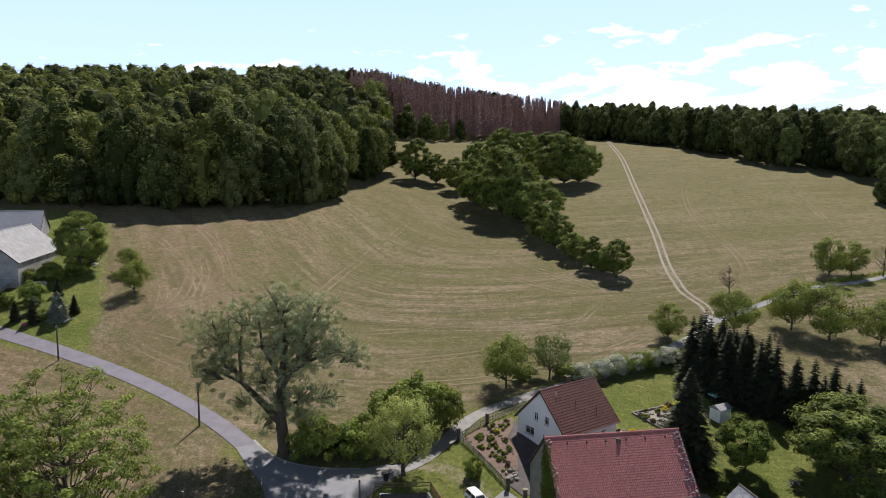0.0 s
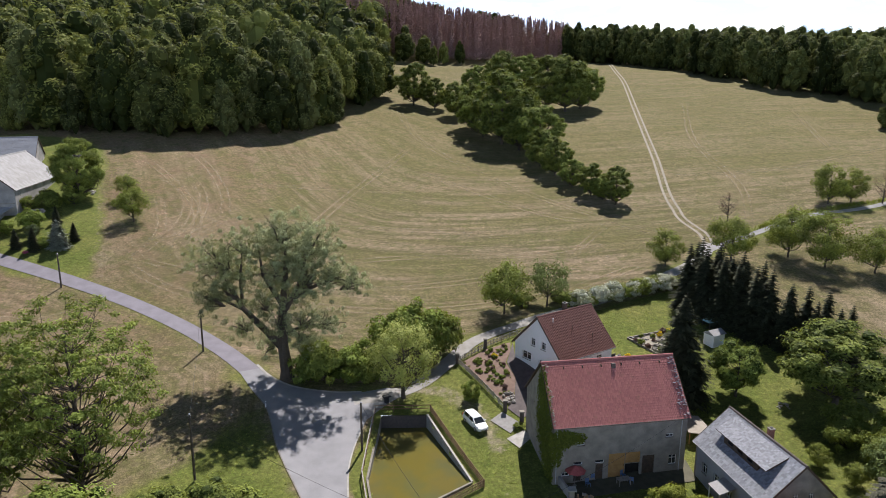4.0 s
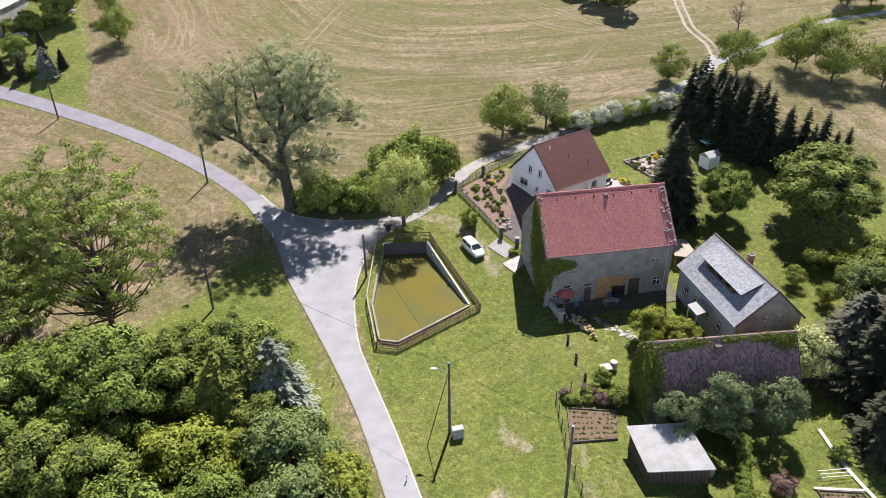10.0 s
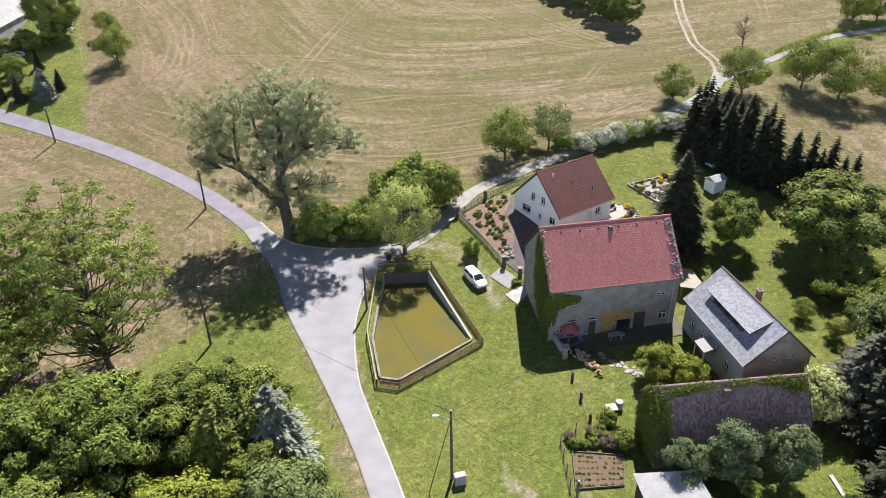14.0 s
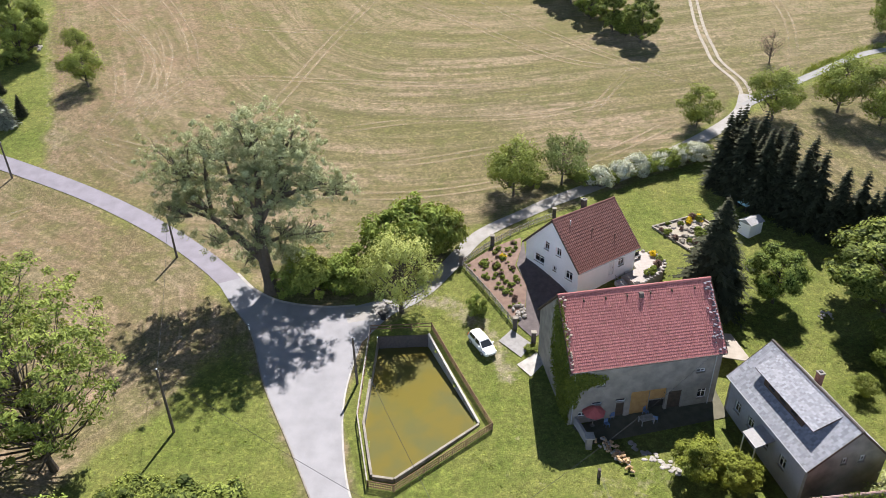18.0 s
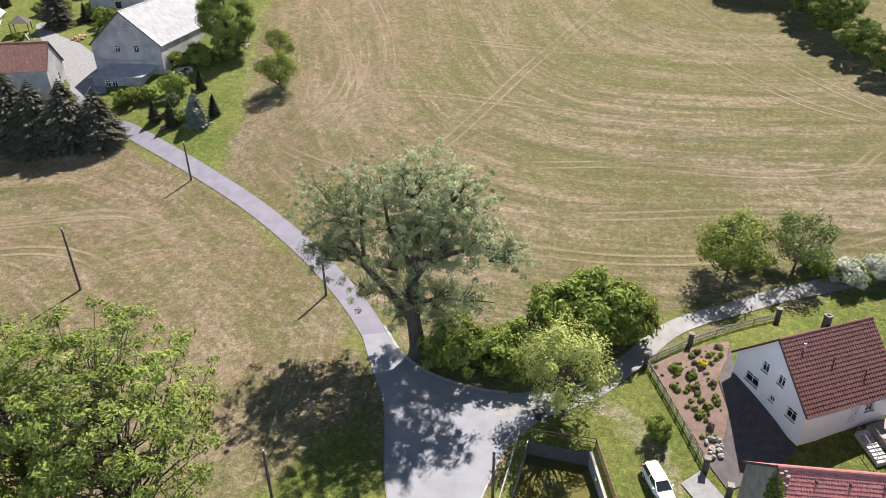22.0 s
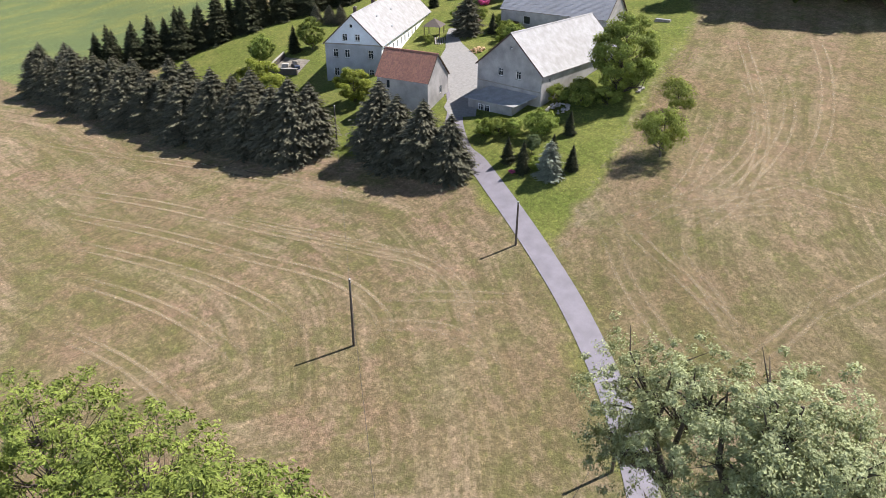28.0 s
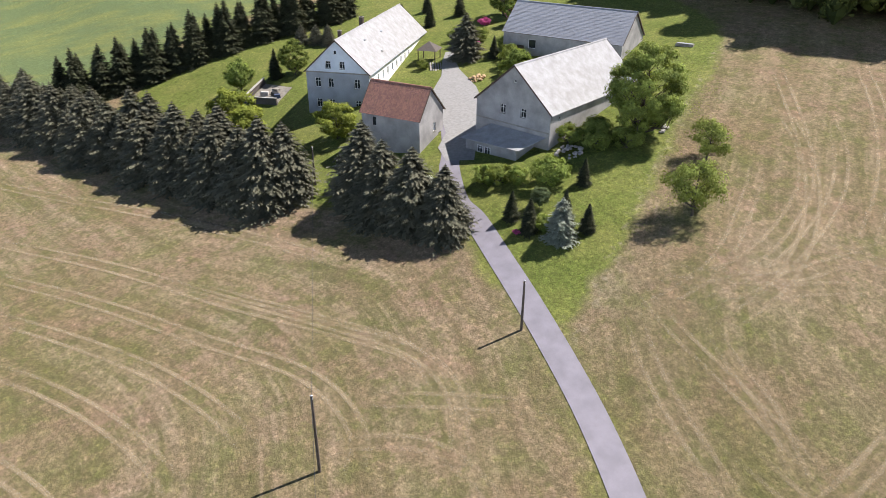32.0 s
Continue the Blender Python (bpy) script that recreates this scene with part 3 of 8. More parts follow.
bare = np.maximum(bare, 1.1 * np.clip(1 - distance_to(PX, PY, [(6.1, 53.2), (8.5, 51.1)]) / 1.5, 0, 1))
bare = np.maximum(bare, 1.1 * np.clip(1 - distance_to(PX, PY, [(3.2, 40), (4.2, 43.4), (5.4, 46.0)]) / 1.5, 0, 1))
bare = np.maximum(bare, 0.6 * np.clip(1 - distance_to(PX, PY, [tuple(p) for p in TRACK[::4]]) / 2.4, 0, 1))
bare = np.maximum(bare, 0.42 * np.clip(1.15 - distance_to(PX, PY, FIELD_EDGE_B) / 2.6, 0, 1))
for line, strength, width in [([(13.6, 51.4), (14.0, 46.5), (13.4, 42.5)], 0.5, 1.8), ([(16.2, 50.4), (16.4, 46.0), (15.6, 42.6)], 0.45, 1.8), ([(7.0, 76.0), (6.4, 68.2), (6.1, 60.2), (5.9, 53.4), (5.2, 46.7)], 0.34, 0.9), ([(9.0, 74.0), (8.9, 66.0), (8.3, 58.5), (7.5, 53.4)], 0.34, 0.9), ([(14.2, 66.5), (18.5, 66.0), (23.0, 69.0)], 0.38, 2.6), ([(-14.4, 70.0), (-9.5, 60.0), (-5.6, 50.0)], 0.3, 1.2)]:
    bare = np.maximum(bare, strength * np.clip(1.2 - distance_to(PX, PY, line) / width, 0, 1))
crop = soft_inside(CROP, 1.5)
# mowing rows follow the borders of the field and of the meadow
north = [distance_to(PX, PY, e) for e in ([(-62, 121), (-40, 113), (-10, 113), (40, 121), (160, 140)], FIELD_EDGE_B)]
k = 9.0
field_rows = -k * np.log(sum(np.exp(-np.minimum(d, 400) / k) for d in north))
south = [distance_to(PX, PY, e) for e in (MEADOW_EDGE, [(-87, 124), (-67, 117.5), (-44, 105), (-33, 97), (-30, 84), (-40, 70)])]
meadow_rows = -6.0 * np.log(sum(np.exp(-np.minimum(d, 400) / 6.0) for d in south))
swath = np.where(inside(PX, PY, [(-300, 260), (-95, 131), (-67, 120), (-44, 108.5), (-30, 98), (-20, 92), (0, 99), (14, 112), (60, 140), (3000, 100), (3000, 3500), (-3000, 3500), (-3000, 260)]), field_rows, meadow_rows + 300)
idx = np.arange(len(PX)).reshape(GX.shape)
quads = np.stack([idx[:-1, :-1], idx[:-1, 1:], idx[1:, 1:], idx[1:, :-1]], -1).reshape(-1, 4)
in_pond = inside(PX, PY, POND) | (distance_to(PX, PY, POND + POND[:1]) < 1.0)
quads = quads[~in_pond[quads].all(axis=1)]
ground = new("ground", mesh_from("ground", np.column_stack([PX, PY, PZ]), quads, MEADOW, {"lawn": lawn, "bare": bare, "crop": crop, "swath": swath}, True))
tagged(ground, "mown dry hay meadows with green lawns round the houses", "meadow", kind="structure")

# the bank that closes the land against the pond
ring_v, ring_f = [], []
pond_c = np.mean(POND, axis=0)
pond_line = []
for a, b in zip(POND, POND[1:] + POND[:1]):
    for q in np.linspace(0, 1, 8, endpoint=False):
        pond_line.append((a[0] + (b[0] - a[0]) * q, a[1] + (b[1] - a[1]) * q))
for x, y in pond_line:
    d = np.array([x, y]) - pond_c
    d = d / np.linalg.norm(d)
    for o in (0.0, 0.9, 1.8, 2.7):
        px, py = x + d[0] * o, y + d[1] * o
        ring_v.append((px, py, gz(px, py) + (0.05 if o < 2.5 else -0.06)))
for i in range(len(pond_line)):
    j = (i + 1) % len(pond_line)
    for c in range(3):
        ring_f.append((i * 4 + c, i * 4 + c + 1, j * 4 + c + 1, j * 4 + c))
bank_me = mesh_from("bank", ring_v, np.array(ring_f), MEADOW, {"lawn": np.ones(len(ring_v)), "bare": np.zeros(len(ring_v)), "crop": np.zeros(len(ring_v)), "swath": np.zeros(len(ring_v))}, True)
tagged(new("pond_bank", bank_me), "mown green grass bank round the pond", "grass", kind="structure")

# ---- roads ----


def strip(name, line, o0, o1, lift, mat, label, category, columns=3):
    v, f = draped(line, o0, o1, lift, columns)
    ob = new(name, mesh_from(name, v, f, mat, smooth=True))
    return tagged(ob, label, category, kind="structure")


def resample(line, n):
    s = np.concatenate([[0], np.cumsum(np.linalg.norm(np.diff(line, axis=0), axis=1))])
    q = np.linspace(0, s[-1], n)
    return np.column_stack([np.interp(q, s, line[:, i]) for i in range(2)])


def between(name, a, b, lift, mat, label, n=120, columns=8):
    """A paved sheet between two edge lines."""
    a, b = resample(a, n), resample(b, n)
    t = np.linspace(0, 1, columns + 1)
    p = a[:, None, :] + (b - a)[:, None, :] * t[None, :, None]
    v = np.concatenate([p, (ground_z(p[..., 0], p[..., 1]) + lift)[..., None]], -1).reshape(-1, 3)
    i = np.arange(n * (columns + 1)).reshape(n, columns + 1)
    f = np.stack([i[:-1, :-1], i[:-1, 1:], i[1:, 1:], i[1:, :-1]], -1).reshape(-1, 4)
    return tagged(new(name, mesh_from(name, v, f, mat, smooth=True)), label, "road", kind="structure")


strip("road", ROAD_W, -1.5, 1.5, 0.07, ASPHALT_FAR, "narrow grey asphalt lane leading to the farm", "road")
south_l, south_r = ROAD_L[ROAD_L[:, 1] < 92], ROAD_E[ROAD_E[:, 1] < 88.5]
between("road", south_l, south_r, 0.075, ASPHALT, "pale worn asphalt village road", 160)
corner = [tuple(p) for p in ROAD_L[ROAD_L[:, 1] >= 91.5]][::2] + [tuple(p) for p in south_l[:3:2]] + [(-18, 86), (-10.4, 87.2), (-8.0, 91.0), (-5, 94.2), (-8.5, 95.0)] + [tuple(p) for p in ROAD_R[::-2]]
corner_me = patch(corner, 0.08)
corner_me.materials.append(ASPHALT)
tagged(new("road", corner_me), "pale asphalt junction under tree shade", "road", kind="structure")
strip("lane", LANE, -1.3, 1.3, 0.085, plain("pale lane surface", (0.31, 0.3, 0.29), (0.23, 0.22, 0.2), 0.6), "pale narrow lane along the gardens", "road")
strip("road_edge", ROAD_L[ROAD_L[:, 1] < 92], -0.05, 0.1, 0.1, CONCRETE, "pale edge line of the village road", "kerb", 1)
strip("road_edge", ROAD_E[ROAD_E[:, 1] < 86], -0.16, 0.03, 0.1, KERB, "pale edge line of the village road", "kerb", 1)
strip("kerb", ROAD_R, -0.1, 0.25, 0.13, KERB, "pale kerb round the bushes at the junction", "kerb", 1)
for side in (-0.85, 0.85):
    strip("track_rut", TRACK, side - 0.34, side + 0.34, 0.1, GRAVEL, "pale gravel wheel rut of a field track", "track", 2)
strip("byway", BYWAY, -0.9, 0.9, 0.1, plain("pale byway", (0.27, 0.27, 0.27), (0.21, 0.21, 0.2), 0.5), "pale field path between the orchard trees", "path")

# ---- trees ----


def leaf_quads(rng, pts, nrm, size, slim=0.46):
    """A pointed leaf spray at each point."""
    n = len(pts)
    nrm = nrm + rng.normal(0, 0.46, (n, 3))
    nrm /= np.linalg.norm(nrm, axis=1)[:, None] + 1e-9
    ax = np.cross(nrm, rng.normal(0, 1, (n, 3)))
    ax /= np.linalg.norm(ax, axis=1)[:, None] + 1e-9
    ay = np.cross(nrm, ax)
    s = (size * rng.uniform(0.6, 1.4, n))[:, None]
    droop = nrm * s * 0.15
    v = np.stack([pts - ax * s, pts + ay * s * slim + droop, pts + ax * s, pts - ay * s * slim + droop], 1).reshape(-1, 3)
    return v, np.arange(4 * n).reshape(n, 4)


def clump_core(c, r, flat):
    """A coarse closed body for the shaded inner twigs and leaves of a clump."""
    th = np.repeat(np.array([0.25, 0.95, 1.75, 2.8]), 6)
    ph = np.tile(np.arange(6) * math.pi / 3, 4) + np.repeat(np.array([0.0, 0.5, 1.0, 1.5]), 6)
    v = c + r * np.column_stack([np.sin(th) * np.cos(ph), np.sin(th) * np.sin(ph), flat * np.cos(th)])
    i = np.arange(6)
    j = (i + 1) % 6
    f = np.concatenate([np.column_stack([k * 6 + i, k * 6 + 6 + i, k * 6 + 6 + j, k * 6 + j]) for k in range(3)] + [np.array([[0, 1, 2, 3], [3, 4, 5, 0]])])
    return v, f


def clumps_cloud(rng, centres, radii, count, size, flat=0.75, motley=0.5, core=0.0):
    """Leaves gathered on the outsides of many clumps, with tints that lighten upwards."""
    all_p, all_n, tint = [], [], []
    middle = np.mean(centres, axis=0) - np.array([0, 0, 0.15 * np.ptp(np.asarray(centres)[:, 2])])
    for c, r in zip(centres, radii):
        n = max(6, int(count * rng.uniform(0.7, 1.3)))
        d = rng.normal(0, 1, (n, 3))
        d /= np.linalg.norm(d, axis=1)[:, None]
        rr = r * rng.uniform(0.15, 1.0, n) ** 0.4 * (1 + 0.16 * rng.normal(0, 1, n))
        p = d * rr[:, None]
        p[:, 2] *= flat
        all_p.append(c + p)
        out = c + p - middle
        out /= np.linalg.norm(out, axis=1)[:, None] + 1e-6
        all_n.append(0.55 * d + 0.8 * out + np.array([0, 0, 0.3]))
        # besides random tone, the tint paints shade: leaves darken towards each clump's underside
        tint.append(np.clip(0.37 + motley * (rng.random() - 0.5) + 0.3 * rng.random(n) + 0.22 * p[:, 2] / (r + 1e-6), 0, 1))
    p, nn, t = np.concatenate(all_p), np.concatenate(all_n), np.concatenate(tint)
    v, f = leaf_quads(rng, p, nn, size)
    # cores take almost the darkest tint, so the shade inside clumps is painted
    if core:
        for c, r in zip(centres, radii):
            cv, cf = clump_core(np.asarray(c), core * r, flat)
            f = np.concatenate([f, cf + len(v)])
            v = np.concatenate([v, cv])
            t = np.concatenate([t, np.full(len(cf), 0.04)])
    return v, f, t


def crown_centres(rng, n, base, height, radius, top_heavy=0.5, hollow=0.45):
    """Clump centres of an uneven egg-shaped crown."""
    lobes = rng.normal(0, 1, (5, 3))
    out = []
    while len(out) < n:
        d = rng.normal(0, 1, 3)
        d /= np.linalg.norm(d)
        r = (hollow + (1 - hollow) * rng.random() ** 0.6) * (0.86 + 0.1 * np.max(lobes @ d) / 1.5)
        p = np.array([d[0] * radius * r, d[1] * radius * r, base + height * (0.5 + 0.5 * d[2] * r)])
        taper = 1.0 - max(0, (p[2] - base) / height - top_heavy) * 0.55
        p[:2] *= taper
        out.append(p)
    return np.array(out)


def limbs_geo(rng, centres, trunk_h, height, r0, every=1, lean=(0, 0)):
    g = Geo()
    top = np.array([lean[0], lean[1], height * 0.8])
    n = 7
    path = [np.array([0, 0, -0.3])] + [top * q + np.array([rng.normal(0, r0 * 0.5), rng.normal(0, r0 * 0.5), 0]) * (q < 1) for q in np.linspace(0.08, 1, n)]
    g.tube(path, [r0 * 1.35] + [r0 * (1 - 0.85 * q) for q in np.linspace(0.0, 1, n)], 8)
    for c in centres[::every]:
        z0 = min(max(trunk_h * 0.8, c[2] - np.hypot(*c[:2]) * rng.uniform(0.7, 1.1)), height * 0.7)
        a = top * (z0 / (height * 0.8))
        mid = a + (c - a) * 0.5 + np.array([0, 0, -0.1 * np.linalg.norm(c - a)]) + rng.normal(0, 0.08 * np.linalg.norm(c - a), 3)
        rr = r0 * (1 - 0.85 * z0 / (height * 0.8)) * 0.5
        g.tube([a, mid, c], [max(rr, 0.05), max(rr * 0.6, 0.035), 0.02], 5)
    return g


def broadleaf(name, seed, height, radius, trunk_h, mat, clumps=60, leaves=90, size=0.3, r0=None, clump_r=0.26, hollow=0.45, lean=(0, 0), every=2, flat=0.75, label="", category="tree", group="", core=0.0):
    """A leafy tree: trunk with limbs, and a crown of leaf clumps."""
    rng = np.random.default_rng(seed)
    cs = crown_centres(rng, clumps, trunk_h, height - trunk_h, radius, hollow=hollow)
    cs[:, 0] += lean[0] * cs[:, 2] / height
    cs[:, 1] += lean[1] * cs[:, 2] / height
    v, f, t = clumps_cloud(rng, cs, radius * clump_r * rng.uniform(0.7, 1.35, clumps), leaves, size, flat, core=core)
    ob = thing(name, label, category, group)
    part("trunk", limbs_geo(rng, cs, trunk_h, height, r0 or height * 0.02, every, lean), BARK, ob)
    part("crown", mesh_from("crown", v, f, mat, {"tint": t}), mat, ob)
    return ob


def spruce(name, seed, height, radius, mat, whorls=24, arms=10, needles=12, label="", category="tree", group="", fullness=1.0, bulge=1.35):
    """A conifer: a straight stem with drooping whorls of needle sprays."""
    rng = np.random.default_rng(seed)
    vs, fs, ts, base = [], [], [], 0
    for w in range(whorls):
        q = w / (whorls - 1)
        z = height * (0.04 + 0.94 * q)
        r = radius * (1 - q ** bulge) ** 0.9 * rng.uniform(0.74, 1.18) + 0.1
        for a in range(max(4, int(arms * (1 - 0.5 * q)))):
            th = rng.uniform(0, 2 * math.pi)
            rr = r * rng.uniform(0.75, 1.15)
            d = np.array([math.cos(th), math.sin(th), 0])
            side = np.array([-d[1], d[0], 0])
            tone = rng.uniform(0.1, 0.9)
            for k in range(needles):
                s = (k + rng.random()) / needles
                c = d * rr * s + np.array([0, 0, z - 0.28 * rr * s * (1.2 - 0.5 * s)])
                wd = (0.3 * rr * (1 - s) + 0.12 + 0.05 * height / 10) * fullness
                tipv = d * wd * 0.75 + side * wd * rng.uniform(-1.1, 1.1) + np.array([0, 0, -wd * rng.uniform(0.2, 0.55)])
                wv = np.cross(tipv, np.array([0, 0, 1.0]))
                wv = wv / (np.linalg.norm(wv) + 1e-9) * wd * 0.33 + np.array([0, 0, wd * 0.1])
                vs += [c - tipv * 0.3, c + wv + tipv * 0.3, c + tipv, c - wv + tipv * 0.3]
                fs.append((base, base + 1, base + 2, base + 3))
                # tint darkens each arm towards the stem, painting the shade inside the crown
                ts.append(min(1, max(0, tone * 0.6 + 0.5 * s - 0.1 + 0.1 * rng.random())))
                base += 4
    ob = thing(name, label, category, group)
    part("trunk", Geo().tube([(0, 0, -0.3), (0, 0, height * 0.5), (0, 0, height)], [height * 0.016, height * 0.01, 0.02], 6), BARK, ob)
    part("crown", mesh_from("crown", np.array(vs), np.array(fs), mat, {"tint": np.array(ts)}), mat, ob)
    return ob


PROTO = {}


def plant(key, make, x, y, scale=1.0, turn=0.0, label="", group="", z=None, stretch=1.0):
    """Build a kind of plant once, then copy it to its places."""
    m = pose(x, y, gz(x, y) if z is None else z, 0, 0, turn) @ Matrix.Diagonal((scale, scale, scale * stretch, 1))
    if key not in PROTO:
        PROTO[key] = make()
        ob = PROTO[key]
    else:
        ob = copy_thing(PROTO[key], m)
    ob.matrix_basis = m
    return tagged(ob, label, "", group)


# the great tree at the junction, open-crowned with visible limbs
def great_tree():
    rng = np.random.default_rng(11)
    lobes = [((-10.4, 0.5, 19.0), 4.6, 26), ((-9.0, -0.5, 14.5), 3.4, 14), ((-6.0, 0.5, 21.5), 3.0, 10), ((0.2, -0.5, 23.0), 4.6, 34), ((-1.0, 0.5, 18.0), 4.4, 24), ((4.6, 0.8, 21.5), 4.4, 28), ((4.2, -0.8, 16.5), 3.6, 14), ((8.0, 0.0, 17.0), 3.2, 13), ((11.0, 0.4, 16.0), 2.3, 7), ((-3.6, 1.4, 12.0), 3.0, 9), ((-11.2, -0.4, 13.2), 2.2, 6), ((-7.2, 0.4, 8.6), 2.4, 5), ((6.6, 0.2, 9.4), 2.7, 7), ((3.0, 0.4, 9.2), 2.2, 5), ((-2.6, 1.2, 5.2), 2.2, 6), ((0.6, 2.4, 13.0), 4.0, 12), ((2.4, 1.0, 6.4), 2.8, 9), ((-0.6, -1.2, 9.4), 2.8, 7), ((1.5, 3.5, 19.0), 4.2, 14), ((-8.5, 3.0, 17.0), 3.6, 8)]
    cs = np.concatenate([np.array(c) + np.clip(rng.normal(0, 0.55, (n * 6, 3)), -1.0, 1.0) * r * np.array([1, 1, 0.85]) for c, r, n in lobes])
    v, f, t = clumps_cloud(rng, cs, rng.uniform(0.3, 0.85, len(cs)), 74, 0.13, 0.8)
    ob = thing("tree", "large open-crowned silvery-green tree with a forked trunk", "tree")
    g = Geo()
    g.tube([(0, 0, -0.4), (0, 0, 1.5), (-0.4, 0, 5.5), (-0.3, 0.2, 11), (0.4, 0.4, 17), (1.0, 0.4, 25)], [1.3, 0.98, 0.82, 0.6, 0.42, 0.1], 10)
    g.tube([(-0.3, 0, 5.0), (-3.0, 0.2, 8.0), (-6.4, 0.3, 11.6), (-8.4, 0.3, 15.5), (-10.4, 0.4, 20.5)], [0.66, 0.54, 0.4, 0.28, 0.08], 8)
    g.tube([(-6.4, 0.3, 11.6), (-6.6, 0.4, 16), (-6.0, 0.5, 21.5)], [0.3, 0.22, 0.06], 7)
    g.tube([(-6.0, 0.3, 11.2), (-9.0, -0.2, 13.0), (-12.0, -0.5, 13.8)], [0.26, 0.18, 0.05], 6)
    g.tube([(-0.2, 0.2, 12), (-3.0, 0.2, 17), (-3.6, 0.0, 23.5)], [0.34, 0.24, 0.06], 7)
    g.tube([(-0.2, 0.2, 10.5), (2.2, 0.2, 15.0), (4.6, 0.6, 22.5)], [0.42, 0.32, 0.07], 7)
    g.tube([(1.4, 0.2, 13.2), (4.6, 0, 15.2), (7.8, 0.1, 16.6), (11.4, 0.4, 16.0)], [0.36, 0.28, 0.2, 0.05], 7)
    g.tube([(-0.3, 0, 7.5), (2.8, 0.1, 8.8), (6.4, 0.2, 9.2), (9.6, 0.2, 9.4)], [0.32, 0.22, 0.14, 0.04], 6)
    for c, r, n in lobes:
        c = np.array(c)
        for q in range(14):
            e = c + np.clip(rng.normal(0, 0.42, 3), -0.75, 0.75) * r
            g.tube([c * np.array([0.8, 0.8, 0.92]), (c + e) / 2 + rng.normal(0, 0.3, 3), e], [0.14, 0.08, 0.02], 4)
    part("trunk", g, BARK, ob)
    part("crown", mesh_from("crown", v, f, LEAF_GREAT, {"tint": t}), LEAF_GREAT, ob)
    return ob


plant("great", great_tree, -23.3, 96.2, 0.93, 0, "large open-crowned silvery-green tree with a forked trunk")


def fruit_a():
    return broadleaf("tree", 21, 9, 4.5, 1.3, LEAF_DEEP, 60, 110, 0.2, 0.16, label="spreading green orchard tree")


def fruit_b():
    return broadleaf("tree", 22, 9, 4.6, 1.5, LEAF_DEEP, 60, 110, 0.2, 0.18, label="spreading green orchard tree")


def fruit_c():
    return broadleaf("tree", 23, 9, 4.2, 2.0, LEAF_SILVER, 40, 80, 0.19, 0.15, every=1, label="thin greyish orchard tree")


def shrub(mat, seed, size=0.2, leaves=95):
    return lambda: broadleaf("shrub", seed, 4, 2.6, 0.2, mat, 38, leaves, size, 0.07, hollow=0.5, label="dense green leafy shrub", category="shrub")


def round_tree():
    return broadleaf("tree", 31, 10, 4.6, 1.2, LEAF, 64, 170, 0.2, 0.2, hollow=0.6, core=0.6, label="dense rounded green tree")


def ash():
    return broadleaf("tree", 33, 24.5, 10.4, 2.6, LEAF_OLIVE, 430, 52, 0.19, 0.34, clump_r=0.07, every=3, hollow=0.3, flat=0.55, label="tall loose-crowned green tree")


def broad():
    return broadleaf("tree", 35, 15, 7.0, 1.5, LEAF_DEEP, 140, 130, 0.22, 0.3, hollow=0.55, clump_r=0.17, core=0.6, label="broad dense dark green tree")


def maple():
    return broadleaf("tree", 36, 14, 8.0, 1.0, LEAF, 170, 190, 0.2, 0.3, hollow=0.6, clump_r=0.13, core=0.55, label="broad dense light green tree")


def willow():
    return broadleaf("willow_tree", 41, 12, 5.4, 2.2, LEAF_WILLOW, 75, 120, 0.16, 0.28, clump_r=0.17, every=1, hollow=0.4, flat=1.5, label="yellow-green willow over the pond")


def spruce_tall(seed, mat=None):
    return lambda: spruce("spruce", seed, 13, 4.0, mat or NEEDLE, 38, 24, 14, fullness=1.25, label="tall dark green spruce")


def spruce_bushy(seed):
    return lambda: spruce("spruce", seed, 12, 5.3, NEEDLE_HEDGE, 34, 34, 15, fullness=1.15, bulge=1.9, label="broad bushy dark spruce")


def dead_fruit():
    return broadleaf("tree", 51, 8, 3.4, 1.8, LEAF_RED, 50, 14, 0.12, 0.16, every=1, label="nearly bare brownish tree")


